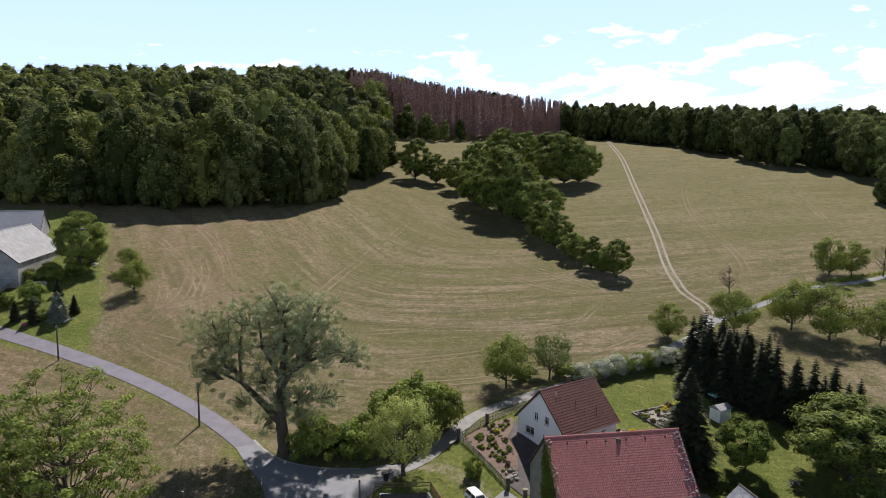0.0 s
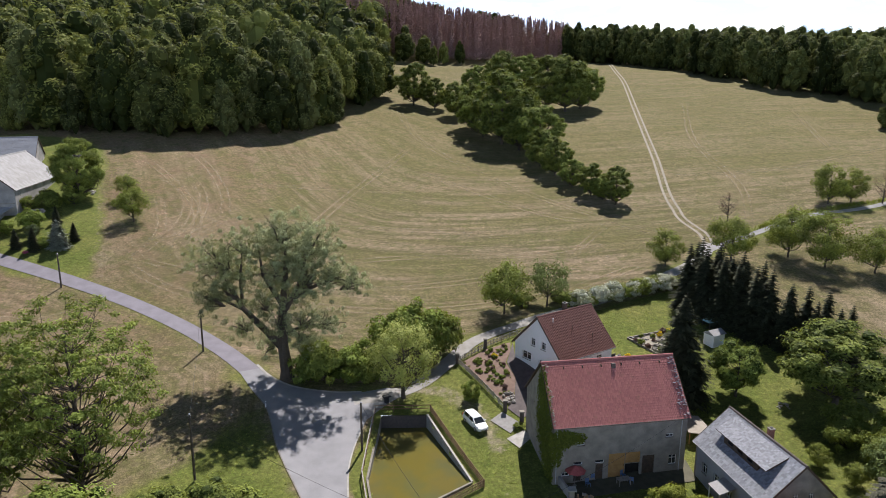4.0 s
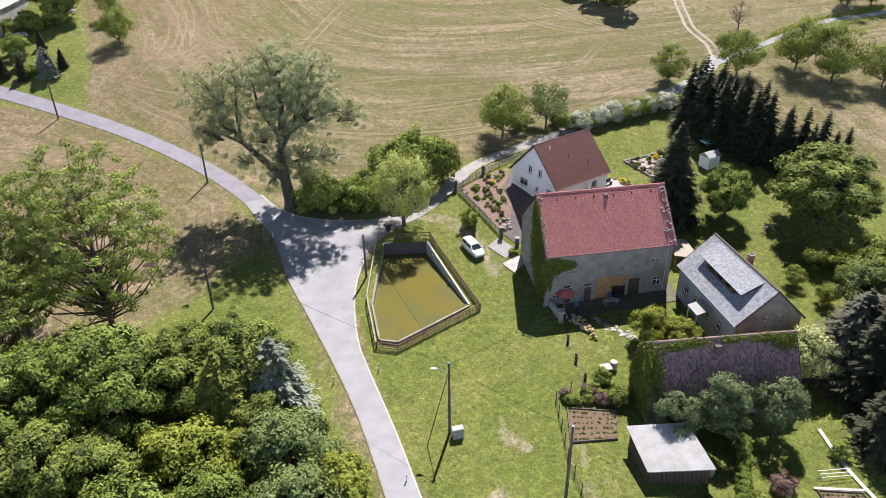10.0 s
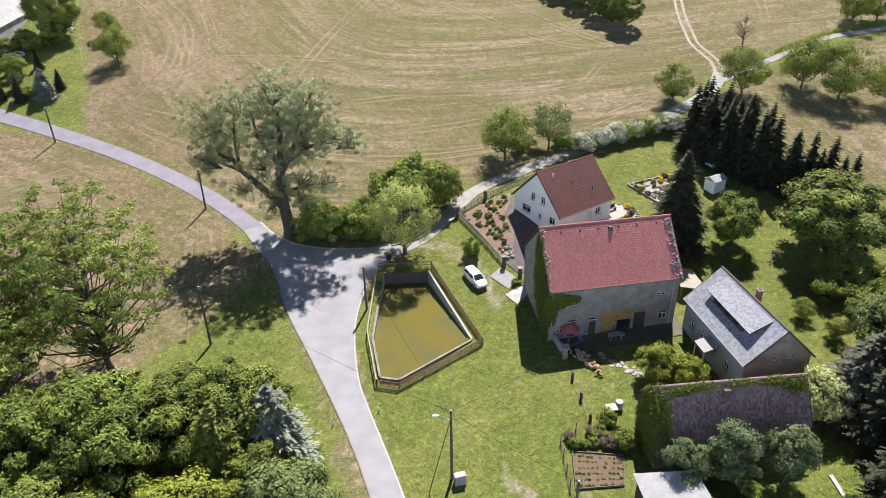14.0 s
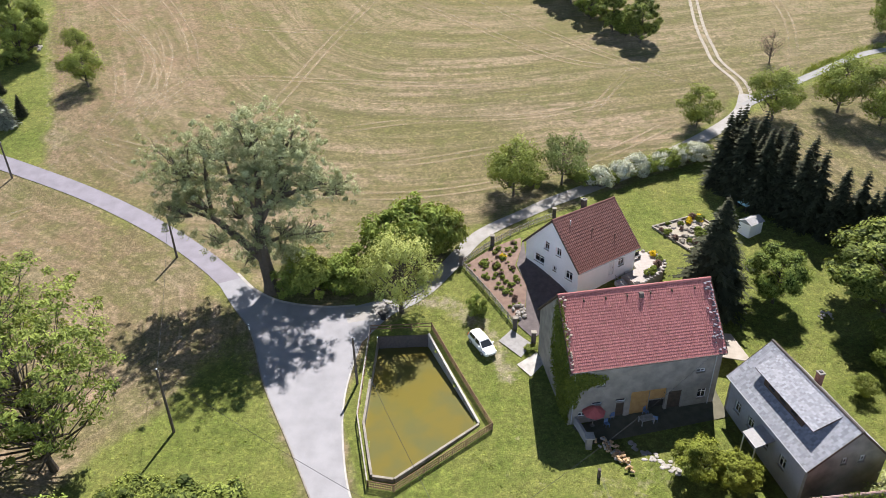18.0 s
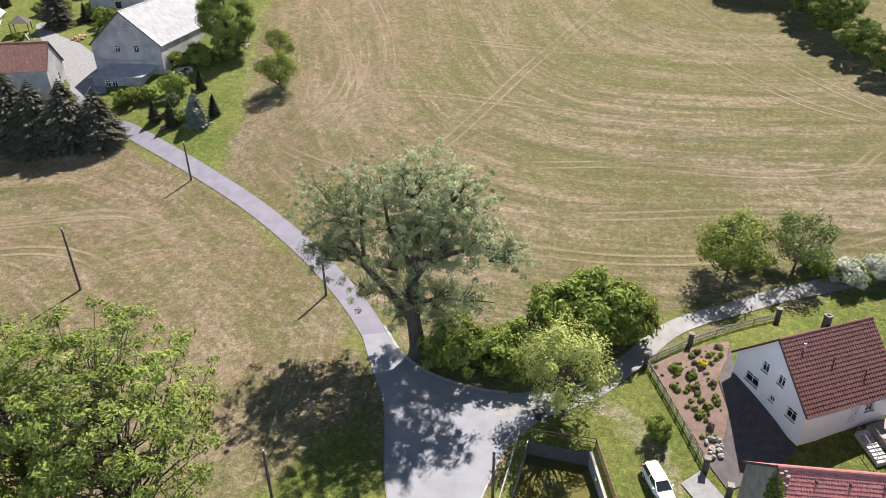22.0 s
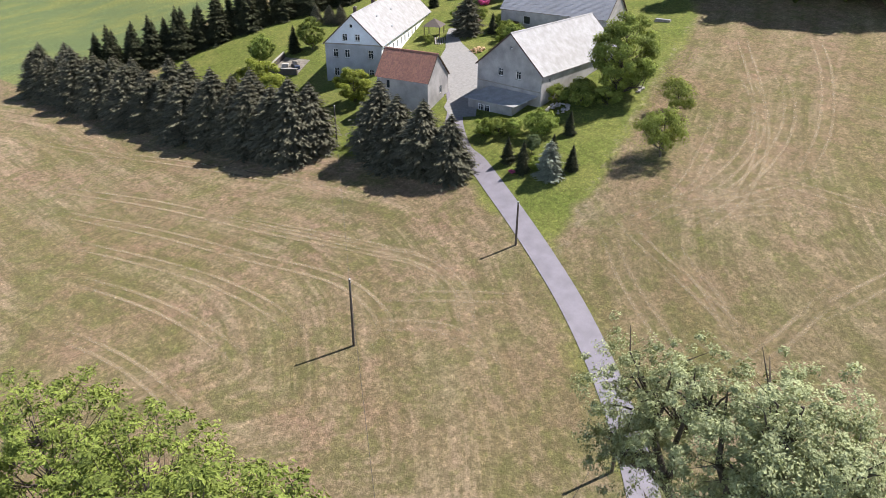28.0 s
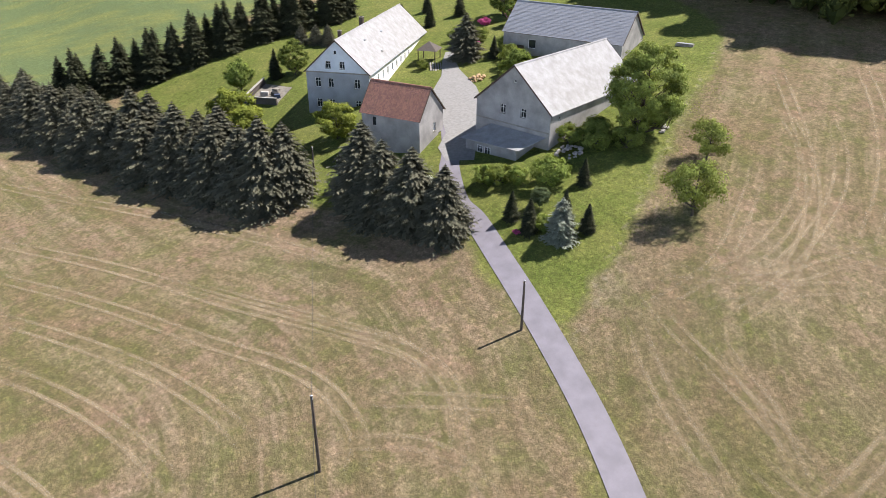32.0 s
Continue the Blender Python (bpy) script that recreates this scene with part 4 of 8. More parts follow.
for x, y, s, key, make, lab in [
    (10.5, 118.8, 1.05, "fruit_b", fruit_b, "green orchard tree beside the lane"), (18.6, 122.0, 1.06, "fruit_c", fruit_c, "greyish thin-leaved orchard tree beside the lane"),
    (45.1, 139.0, 0.85, "fruit_a", fruit_a, "rounded orchard tree at the field corner"), (59.0, 140.2, 1.05, "fruit_b", fruit_b, "green tree behind the spruce row"),
    (71.5, 141.9, 1.15, "fruit_b", fruit_b, "broad orchard tree on the slope"), (76.5, 136.5, 1.25, "fruit_a", fruit_a, "broad orchard tree on the slope"), (84.5, 133.0, 1.0, "fruit_b", fruit_b, "orchard tree on the slope"), (91.5, 129.0, 1.0, "fruit_a", fruit_a, "orchard tree on the slope"),
    (95.9, 173.3, 1.1, "fruit_a", fruit_a, "rounded tree by the field path"), (101.5, 173.5, 0.95, "fruit_a", fruit_a, "rounded tree by the field path"), (108.6, 171.9, 1.05, "dead", dead_fruit, "nearly bare reddish-brown tree"), (67.1, 163.6, 0.9, "dead", dead_fruit, "nearly bare reddish-brown tree"),
    (-66.2, 145.0, 0.8, "fruit_b", fruit_b, "green fruit tree on the lawn edge"), (-72.2, 156.5, 0.66, "fruit_b", fruit_b, "green fruit tree on the lawn edge"),
    (-5.9, 92.6, 1.0, "willow", willow, "yellow-green willow over the pond"),
    (41.8, 93.2, 0.82, "round", round_tree, "dense rounded green tree on the lawn"),
    (-83.0, 156.0, 0.92, "byB", lambda: broadleaf("tree", 39, 15, 6.6, 1.0, LEAF_OLIVE, 150, 170, 0.22, 0.3, hollow=0.55, clump_r=0.16, label="large yellow-green tree beside the barn"), "large yellow-green tree beside the barn"),
]:
    plant(key, make, x, y, s, (x * 37 + y * 11) % 360, lab)

# bushes and hedges
for i, (x, y, s, st, key, mat, seed, lab) in enumerate([
    (-20.5, 95.5, 1.0, 1.1, "sh_a", LEAF, 61, "dense green bush at the junction"), (-17.5, 95.8, 1.25, 1.1, "sh_b", LEAF_DEEP, 62, "dense green bush at the junction"), (-14.0, 96.2, 1.25, 1.0, "sh_a", LEAF, 61, "dense green bush at the junction"), (-11.0, 96.5, 1.1, 1.0, "sh_b", LEAF, 62, "dense green bush at the junction"), (-19.0, 97.5, 1.2, 1.2, "sh_b", LEAF, 62, "dense green bush at the junction"), (-12.5, 98.5, 1.2, 1.1, "sh_a", LEAF, 61, "dense green bush at the junction"),
    (-7.5, 103.0, 1.7, 1.15, "sh_c", LEAF, 63, "tall green bush by the lane"), (-4.0, 104.5, 1.8, 1.2, "sh_c", LEAF, 63, "tall green bush by the lane"), (-0.8, 104.5, 1.4, 1.3, "sh_b", LEAF_DEEP, 62, "tall green bush by the lane"), (-9.5, 101.0, 1.2, 1.1, "sh_a", LEAF, 61, "green bush by the lane"),
    (3.6, 91.6, 0.55, 1.3, "sh_a", LEAF, 61, "small green tree on the grass by the drive"),
    (14.0, 121.5, 0.9, 0.8, "sh_b", LEAF_DEEP, 62, "low bush by the lane"), (21.5, 123.2, 0.9, 0.7, "sh_b", LEAF_DEEP, 62, "low bush by the lane"),
]):
    plant(key, shrub(mat, seed), x, y, s, i * 71, lab, "bushes along the roads", stretch=st)
for i in range(19):
    q = i / 18
    x, y = 23.0 + 20.5 * q + 0.6 * math.sin(i * 2.1), 121.0 + 8.0 * q + 0.5 * math.cos(i * 3.3)
    plant("blossom" if i % 3 else "sh_b", shrub(BLOSSOM, 64), x, y, 0.78 + 0.12 * math.sin(i * 1.7), i * 53, "hedge shrub covered in white blossom" if i % 3 else "dense green hedge shrub", "flowering hedge", stretch=0.95)
for i in range(25):
    back = i >= 17
    q = (i / 16) if not back else (i - 17) / 8
    x, y = (43.4 + 17.4 * q, 119.6 - 20.2 * q) if not back else (45.2 + 9.5 * q, 122.4 - 9.0 * q)
    x, y = x + 0.5 * math.sin(i * 2.7), y + 0.6 * math.cos(i * 4.1)
    h = (12.4 - 2.2 * q + 1.2 * math.sin(i * 3.7)) if not back else (12.4 - 1.6 * q + 0.9 * math.sin(i * 2.9))
    k = "slim_" + "abc"[i % 3]
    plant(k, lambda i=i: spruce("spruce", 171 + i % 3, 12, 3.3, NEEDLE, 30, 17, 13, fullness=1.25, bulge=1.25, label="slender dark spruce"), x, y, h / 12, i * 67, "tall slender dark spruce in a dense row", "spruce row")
plant("spruce_a", spruce_tall(71), 33.5, 93.0, 1.26, 15, "solitary tall dark spruce behind the barn", stretch=0.95)
plant("broad", broad, 54.8, 91.0, 1.14, 77, "broad low dark green tree in the garden", stretch=0.7)
for i, (x, y, s) in enumerate([(50.4, 80.8, 0.9), (53.2, 77.4, 1.0), (52.4, 84.0, 1.1), (56.5, 80.5, 1.2)]):
    plant("sh_b", None, x, y, s, i * 77, "dark green shrub at the garden edge", "garden edge shrubs")

# trees left of the village road
for i, (x, y, s, key, make, lab) in enumerate([
    (-38.6, 67.2, 1.0, "ash", ash, "tall loose-crowned green tree with bare inner limbs"), (-48.0, 66.0, 0.9, "ash", ash, "tall loose-crowned green tree with bare inner limbs"), (-58.0, 61.5, 0.86, "ash", ash, "tall loose-crowned green tree with bare inner limbs"), (-46.0, 55.5, 0.8, "ash", ash, "tall loose-crowned green tree with bare inner limbs"),
    (-31.8, 50.6, 0.95, "maple", maple, "broad light green tree with dense crown"), (-37.5, 47.5, 0.92, "maple", maple, "broad light green tree with dense crown"),
    (-26.0, 53.5, 0.72, "broad", broad, "dark green tree with a dense crown"), (-20.2, 55.6, 0.8, "broad", broad, "dark green tree at the roadside"), (-26.5, 58.0, 0.62, "broad", broad, "dark green tree with a dense crown"),
    (-21.2, 51.6, 0.94, "gold", lambda: spruce("cypress", 85, 12, 4.2, foliage("olive scale leaves", (0.25, 0.28, 0.06), (0.05, 0.065, 0.016), 0.08, 0.15), 34, 34, 15, fullness=1.1, bulge=2.2, label="upright olive-green cypress tree"), "upright olive-green cypress at the roadside"),
    (-13.9, 46.4, 1.0, "sage", lambda: broadleaf("tree", 42, 9, 4.4, 0.8, LEAF_SILVER, 90, 140, 0.2, 0.16, hollow=0.55, clump_r=0.2, label="dense sage-green tree"), "dense sage-green tree at the roadside"), (-12.4, 40.4, 0.92, "sage", None, "dense sage-green tree at the roadside"),
    (-8.9, 43.2, 0.8, "lime", lambda: broadleaf("tree", 37, 8, 4.2, 0.6, LEAF_LIME, 70, 140, 0.22, 0.14, hollow=0.55, clump_r=0.2, label="yellow-green bushy tree with dense crown"), "yellow-green bushy tree at the roadside"), (-22.5, 44.2, 1.1, "lime", None, "yellow-green bushy tree with dense crown"), (-19.2, 47.6, 0.75, "lime", None, "yellow-green bushy tree with dense crown"),
    (-25.2, 36.9, 0.95, "round", round_tree, "rounded green tree with dense crown"), (-19.5, 41.0, 0.72, "round", round_tree, "rounded green tree with dense crown"), (-29.1, 40.8, 0.66, "broad", broad, "dark green tree beside the gardens"), (-32.6, 39.8, 0.75, "broad", broad, "dark green tree beside the gardens"), (-16.5, 36.0, 0.8, "round", round_tree, "rounded green tree with dense crown"), (-40, 41, 0.85, "broad", broad, "dark green tree beside the gardens"), (-36, 33, 0.8, "maple", maple, "broad light green tree with dense crown"), (-17.2, 49.6, 0.5, "broad", broad, "dark green tree at the roadside"),
]):
    plant(key, make, x, y, s, i * 83, lab, "trees beside the village road")
plant("blue", lambda: spruce("spruce", 75, 13, 4.7, NEEDLE_BLUE, 30, 26, 15, fullness=1.3, bulge=2.6, label="broad silver-grey spruce tree"), -16.6, 54.2, 0.86, 0, "broad silver-grey spruce among green trees", stretch=1.0)

# trees of the gardens by the low roof and shed
for i, (x, y, s, key, make, lab) in enumerate([
    (24.5, 67.5, 0.6, "lime", None, "yellow-green bushy tree by the yard"), (27.5, 66.0, 0.55, "lime", None, "yellow-green bushy tree by the yard"),
    (23.2, 52.4, 0.66, "silver", lambda: broadleaf("tree", 38, 8.5, 3.6, 0.8, LEAF_TEAL, 60, 170, 0.2, 0.12, hollow=0.55, label="small silvery-leaved shrub tree"), "silvery-leaved small tree against the old roof"), (27.6, 52.4, 0.76, "silver_tall", lambda: broadleaf("tree", 48, 10.5, 3.4, 0.8, LEAF_TEAL, 70, 150, 0.2, 0.14, hollow=0.55, clump_r=0.22, label="upright silvery-leaved tree"), "silvery-leaved small tree against the old roof"), (33.0, 52.2, 0.86, "weeping", lambda: broadleaf("tree", 43, 8.5, 3.0, 1.4, LEAF_TEAL, 60, 130, 0.17, 0.13, hollow=0.45, flat=1.7, clump_r=0.2, label="drooping grey-green weeping tree"), "drooping grey-green tree beside the outbuilding"), (40.0, 60.4, 0.85, "blossom_tree", lambda: broadleaf("tree", 44, 7.5, 3.8, 0.8, foliage("pale green blossoming leaves", (0.5, 0.52, 0.26), (0.1, 0.14, 0.04)), 60, 160, 0.2, 0.14, hollow=0.55, label="pale blossoming green tree"), "pale blossoming green tree beside the outbuilding"),
    (44.6, 57.0, 1.0, "spruce_b", spruce_tall(72), "dark conifer at the garden edge"), (47.0, 54.0, 1.05, "spruce_a", None, "dark conifer at the garden edge"), (51.2, 70.6, 0.9, "sage", None, "grey-green tree at the garden edge"), (57, 70, 0.9, "broad", None, "dark green tree beside the gardens"), (48.0, 60.5, 1.1, "hedge_a", spruce_bushy(81), "broad dark spruce beside the gardens"), (51.5, 55.5, 1.2, "hedge_b", spruce_bushy(82), "broad dark spruce beside the gardens"), (54, 62, 1.2, "hedge_a", None, "broad dark spruce beside the gardens"), (55, 50, 1.1, "hedge_b", None, "broad dark spruce beside the gardens"), (44.5, 61.0, 0.95, "hedge_b", None, "broad dark spruce beside the gardens"), (43.0, 50.0, 0.9, "spruce_c", spruce_tall(73), "dark conifer at the garden edge"), (50, 48, 1.0, "spruce_b", None, "dark conifer at the garden edge"),
]):
    plant(key, make, x, y, s, i * 97, lab, "garden trees")
for i, (x, y, s, key, mat, seed, lab) in enumerate([(9.5, 38.8, 0.62, "sh_red", LEAF_RED, 65, "reddish-brown shrub in the garden"), (16.2, 41.5, 0.62, "sh_red", LEAF_RED, 65, "reddish-brown shrub in the garden"), (21.5, 41.5, 0.6, "sh_a", LEAF, 61, "green shrub by the shed"), (28.3, 43.5, 0.45, "sh_b", LEAF_DEEP, 62, "small dark shrub in the garden"), (31.2, 45.5, 0.5, "sh_red", LEAF_RED, 65, "reddish-brown shrub in the garden"), (18.8, 57.3, 0.5, "sh_b", LEAF, 62, "green shrub by the plot"), (17.6, 60.6, 0.45, "sh_a", LEAF, 61, "green shrub by the plot"), (38.2, 49.5, 0.4, "sh_a", LEAF, 61, "low green shrub in the garden")]):
    plant(key, shrub(mat, seed), x, y, s, i * 41, lab, "garden shrubs")

# ---- farm trees ----
for i in range(46):
    q = i / 45
    x, y = -116 - 88 * q + 1.0 * math.sin(i * 2.3), 113.2 - 23.5 * q + 2.0 * math.cos(i * 1.9)
    plant("hedge_" + "ab"[i % 2], spruce_bushy(81 + i % 2), x, y, 1.02 - 0.14 * q + 0.14 * math.sin(i * 1.3), i * 59, "broad dark spruce in a dense hedge row", "spruce hedge", stretch=1.0 + 0.1 * math.sin(i * 2.9))
for i in range(30):
    q = i / 29
    x, y = -201 + 14 * q + 0.9 * math.sin(i * 1.7), 102 + 68 * q + 0.9 * math.sin(i * 2.7)
    plant("spruce_" + "abc"[(i + 1) % 3], None, x, y, 0.9 + 0.1 * math.sin(i * 1.7), i * 47, "dark spruce in a shelter row", "spruce shelter row")
for x, y, s, st, key in [(-103.2, 121.0, 1.08, 1.0, "hedge_a"), (-98.5, 121.2, 0.95, 1.0, "hedge_b"), (-93.0, 122.2, 1.0, 0.95, "hedge_a"), (-88.2, 123.8, 0.8, 1.0, "hedge_b"), (-107.0, 123.5, 0.6, 1.1, "hedge_b")]:
    plant(key, None, x, y, s, x * 31 % 360, "broad dark spruce beside the farm lane", "spruce hedge", stretch=st)
for x, y, s, key, make, lab in [(-82.8, 130.5, 0.32, "spruce_a", None, "small young spruce on the lawn"), (-74.8, 131.2, 0.46, "blue", None, "small blue spruce on the lawn"), (-76.0, 133.0, 0.42, "spruce_c", None, "small dark conifer on the lawn"), (-73.5, 134.5, 0.3, "spruce_a", None, "small young spruce on the lawn"), (-79.2, 130.2, 0.36, "spruce_b", None, "small dark conifer on the lawn"), (-80.6, 141.5, 0.3, "spruce_c", None, "small young spruce on the lawn"),
                              (-125.4, 129.6, 0.85, "lime", None, "rounded green tree at the farmhouse"), (-147, 120.4, 1.15, "lime", None, "yellow-green bushy tree with dense crown"), (-141, 119.5, 0.95, "lime", None, "yellow-green bushy tree with dense crown"), (-165.4, 129.6, 0.7, "round", None, "small green tree on the farm lawn"), (-161.4, 140.5, 0.5, "broad", None, "dark green bushes behind the farmhouse"), (-164.0, 137.2, 0.5, "spruce_c", None, "slim dark conifer behind the farmhouse"), (-133.6, 165.0, 0.78, "hedge_a", None, "broad dark conifer in the yard"), (-170.5, 183.0, 0.4, "spruce_c", None, "small conifer in the farm garden"), (-160.2, 176.0, 0.42, "spruce_b", None, "small conifer in the farm garden"), (-150, 190, 0.6, "broad", None, "dark green tree in the farm garden"), (-142, 186, 0.5, "round", None, "rounded green tree in the farm garden"), (-81.5, 134.2, 0.36, "silver", None, "small silvery tree on the lawn"), (-128.5, 168, 0.35, "spruce_a", None, "small dark conifer in the yard"), (-163, 170, 0.5, "spruce_b", None, "small conifer in the farm garden"), (-160, 185, 0.45, "spruce_c", None, "small conifer in the farm garden"), (-116.5, 163.5, 0.5, "round", None, "green tree in the yard"), (-172, 155, 0.4, "hedge_b", None, "dark hedge conifer behind the farmhouse"), (-175, 153.5, 0.4, "hedge_a", None, "dark hedge conifer behind the farmhouse"), (-178.5, 151.5, 0.4, "hedge_b", None, "dark hedge conifer behind the farmhouse")]:
    plant(key, make, x, y, s, x * 17 % 360, lab, "farm garden trees")
for i, (x, y, s, key, lab) in enumerate([(-92.0, 133.6, 0.7, "sh_a", "green shrub by the lean-to"), (-90.0, 135.0, 0.75, "sh_b", "green shrub by the lean-to"), (-87.8, 136.2, 0.65, "sh_a", "green shrub by the lean-to"), (-84.2, 139.0, 1.0, "sh_c", "rounded green shrub by the lean-to"), (-85.5, 149.5, 0.9, "sh_b", "dark shrub under the barn tree"), (-82.5, 152.5, 0.9, "sh_b", "dark shrub under the barn tree"), (-83.5, 157.5, 0.8, "sh_a", "dark shrub under the barn tree"), (-118.5, 163.0, 0.8, "sh_a", "green shrub in the farmyard"), (-121.5, 166.5, 0.95, "sh_b", "green shrub in the farmyard"), (-125.0, 169.0, 0.8, "sh_b", "green shrub in the farmyard"), (-130.5, 172.5, 0.7, "sh_a", "green shrub in the farmyard"), (-116.0, 160.0, 0.6, "sh_b", "green shrub in the farmyard"), (-140.0, 174.0, 0.8, "sh_b", "green shrub in the farm garden"), (-145.5, 172.0, 0.7, "sh_a", "green shrub in the farm garden"), (-137.0, 156.5, 0.5, "sh_b", "green shrub beside the pavilion"), (-110.5, 120.5, 0.6, "sh_a", "green hedge shrub beside the farm lane"), (-107.5, 121.5, 0.6, "sh_b", "green hedge shrub beside the farm lane"), (-97.5, 127.5, 0.7, "blossom", "pale blossoming shrub beside the outbuilding"), (-78.0, 131.5, 0.5, "sh_a", "light green shrub on the lawn"), (-90.0, 148.5, 0.8, "sh_b", "dark shrub at the barn"), (-88.0, 152.0, 0.9, "sh_b", "dark shrub at the barn")]):
    plant(key, None, x, y, s, i * 77, lab, "farm shrubs")

# ---- the middle copse and the woods ----
for i, (x, y, h, key, make) in enumerate([
    (-14.1, 302, 18, "broad", broad), (-5, 296, 13, "broad", None), (4, 283, 14, "broad", None), (10, 262, 17, "broad", None), (19.0, 240, 25, "broad", None), (13, 250, 18, "maple", None), (27, 243, 18, "broad", None), (30, 226, 17, "maple", None), (24, 232, 16, "broad", None), (31.8, 203, 11.5, "broad", None), (28.5, 212, 12, "broad", None), (35, 192, 8.5, "maple", None), (38.5, 184, 9, "broad", None), (43.5, 177, 10, "broad", None), (41, 181, 7, "maple", None), (49, 293, 23, "broad", None), (42, 298, 22, "broad", None), (56, 298, 20, "maple", None), (36, 330, 20, "maple", None), (26, 335, 20, "broad", None), (14, 330, 15, "maple", None)]):
    plant(key, make, x, y, h / 15.0, i * 61, "dark green tree in a field copse", "copse in the field", stretch=1.0)


def far_crown(seed, height, radius, cards, size, spire=False, clumps=16, low=0.12):
    """One distant tree crown as plain arrays."""
    rng = np.random.default_rng(seed)
    if spire:
        z = height * (0.08 + 0.92 * rng.random(cards))
        r = radius * (1 - z / height) ** 0.8 + 0.15
        th = rng.uniform(0, 2 * math.pi, cards)
        rr = r * rng.uniform(0.3, 1.0, cards)
        p = np.column_stack([np.cos(th) * rr, np.sin(th) * rr, z])
        v, f = leaf_quads(rng, p, np.column_stack([np.cos(th), np.sin(th), np.full(cards, 0.5)]), size)
        # inner shade is painted: cards darken towards the stem
        return v, f, np.clip(0.2 + 0.6 * rr / radius + 0.2 * rng.random(cards), 0, 1)
    # A stack of rounded boughs inside an egg-shaped outline.
    h = np.concatenate([[0.93], np.sort(rng.uniform(0.12, 0.86, clumps - 1))])
    reach = radius * np.interp(h, [0.0, 0.3, 0.6, 0.85, 1.0], [0.6, 0.78, 0.72, 0.42, 0.05])
    turn = np.arange(clumps) * 2.4 + rng.uniform(-0.5, 0.5, clumps)
    mid = np.column_stack([np.cos(turn) * reach, np.sin(turn) * reach, height * (low + (1 - low) * h)])
    puff = radius * rng.uniform(0.34, 0.56, clumps)
    mid[:, 2] -= puff * 0.5
    shade = rng.normal(0, 0.1, clumps)
    k = rng.choice(clumps, cards, p=puff ** 2 / np.sum(puff ** 2))
    d = rng.normal(0, 1, (cards, 3)) + np.array([0, 0, 0.45])
    d[:, :2] += 0.5 * mid[k, :2] / radius
    d /= np.linalg.norm(d, axis=1)[:, None]
    p = mid[k] + d * (puff[k] * rng.uniform(0.85, 1.12, cards))[:, None] * np.array([1, 1, 1.25])
    v, f = leaf_quads(rng, p, d + np.array([0, 0, 0.25]), size)
    # tint paints top light: leaves that face up are lighter, those below darker
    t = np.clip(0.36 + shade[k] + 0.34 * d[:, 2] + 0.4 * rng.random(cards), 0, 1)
    # solid inner bodies in dark tints paint the shade between the boughs
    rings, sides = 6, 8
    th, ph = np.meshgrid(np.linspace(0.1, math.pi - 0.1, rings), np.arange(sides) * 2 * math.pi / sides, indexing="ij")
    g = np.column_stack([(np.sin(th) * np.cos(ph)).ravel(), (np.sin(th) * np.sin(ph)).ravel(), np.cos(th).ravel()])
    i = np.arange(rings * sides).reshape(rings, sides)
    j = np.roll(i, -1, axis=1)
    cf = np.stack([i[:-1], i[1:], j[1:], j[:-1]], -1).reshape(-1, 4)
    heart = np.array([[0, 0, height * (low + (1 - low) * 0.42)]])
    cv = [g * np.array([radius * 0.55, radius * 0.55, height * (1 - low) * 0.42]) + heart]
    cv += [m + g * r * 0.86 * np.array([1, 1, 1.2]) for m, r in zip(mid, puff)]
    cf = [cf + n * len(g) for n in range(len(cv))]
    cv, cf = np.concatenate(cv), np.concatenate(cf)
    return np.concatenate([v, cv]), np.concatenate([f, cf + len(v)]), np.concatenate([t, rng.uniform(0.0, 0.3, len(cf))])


def wood(name, label, places, variants, mat, trunks=False):
    """A far wood: hundreds of crowns in one object."""
    rng = np.random.default_rng(len(places))
    vs, fs, ts, base = [], [], [], 0
    for x, y, s in places:
        v, f, t = variants[rng.integers(len(variants))]
        a = rng.uniform(0, 2 * math.pi)
        sx = s * rng.uniform(0.85, 1.2)
        rot = np.array([[math.cos(a) * sx, -math.sin(a) * sx, 0], [math.sin(a) * sx, math.cos(a) * sx, 0], [0, 0, s]])
        vs.append(v @ rot.T + np.array([x, y, gz(x, y)]))
        fs.append(f + base)
        ts.append(np.clip(t + rng.normal(0, 0.22), 0, 1))
        base += len(v)
    ob = new(name, mesh_from(name, np.concatenate(vs), np.concatenate(fs), mat, {"tint": np.concatenate(ts)}))
    return tagged(ob, label, "woodland", kind="stuff")


def scatter(poly, spacing, seed, s0, s1):
    rng = np.random.default_rng(seed)
    xs, ys = [p[0] for p in poly], [p[1] for p in poly]
    X, Y = np.meshgrid(np.arange(min(xs), max(xs), spacing), np.arange(min(ys), max(ys), spacing))
    X = X.ravel() + rng.uniform(-0.42, 0.42, X.size) * spacing
    Y = Y.ravel() + rng.uniform(-0.42, 0.42, Y.size) * spacing
    ok = inside(X, Y, poly)
    return [(float(x), float(y), float(rng.uniform(s0, s1))) for x, y in zip(X[ok], Y[ok])]


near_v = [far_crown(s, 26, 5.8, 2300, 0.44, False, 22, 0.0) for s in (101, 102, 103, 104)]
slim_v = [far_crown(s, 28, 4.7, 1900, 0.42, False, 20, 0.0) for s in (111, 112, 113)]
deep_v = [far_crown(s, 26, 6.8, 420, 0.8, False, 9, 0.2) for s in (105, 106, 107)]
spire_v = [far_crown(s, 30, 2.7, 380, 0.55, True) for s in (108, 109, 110)]
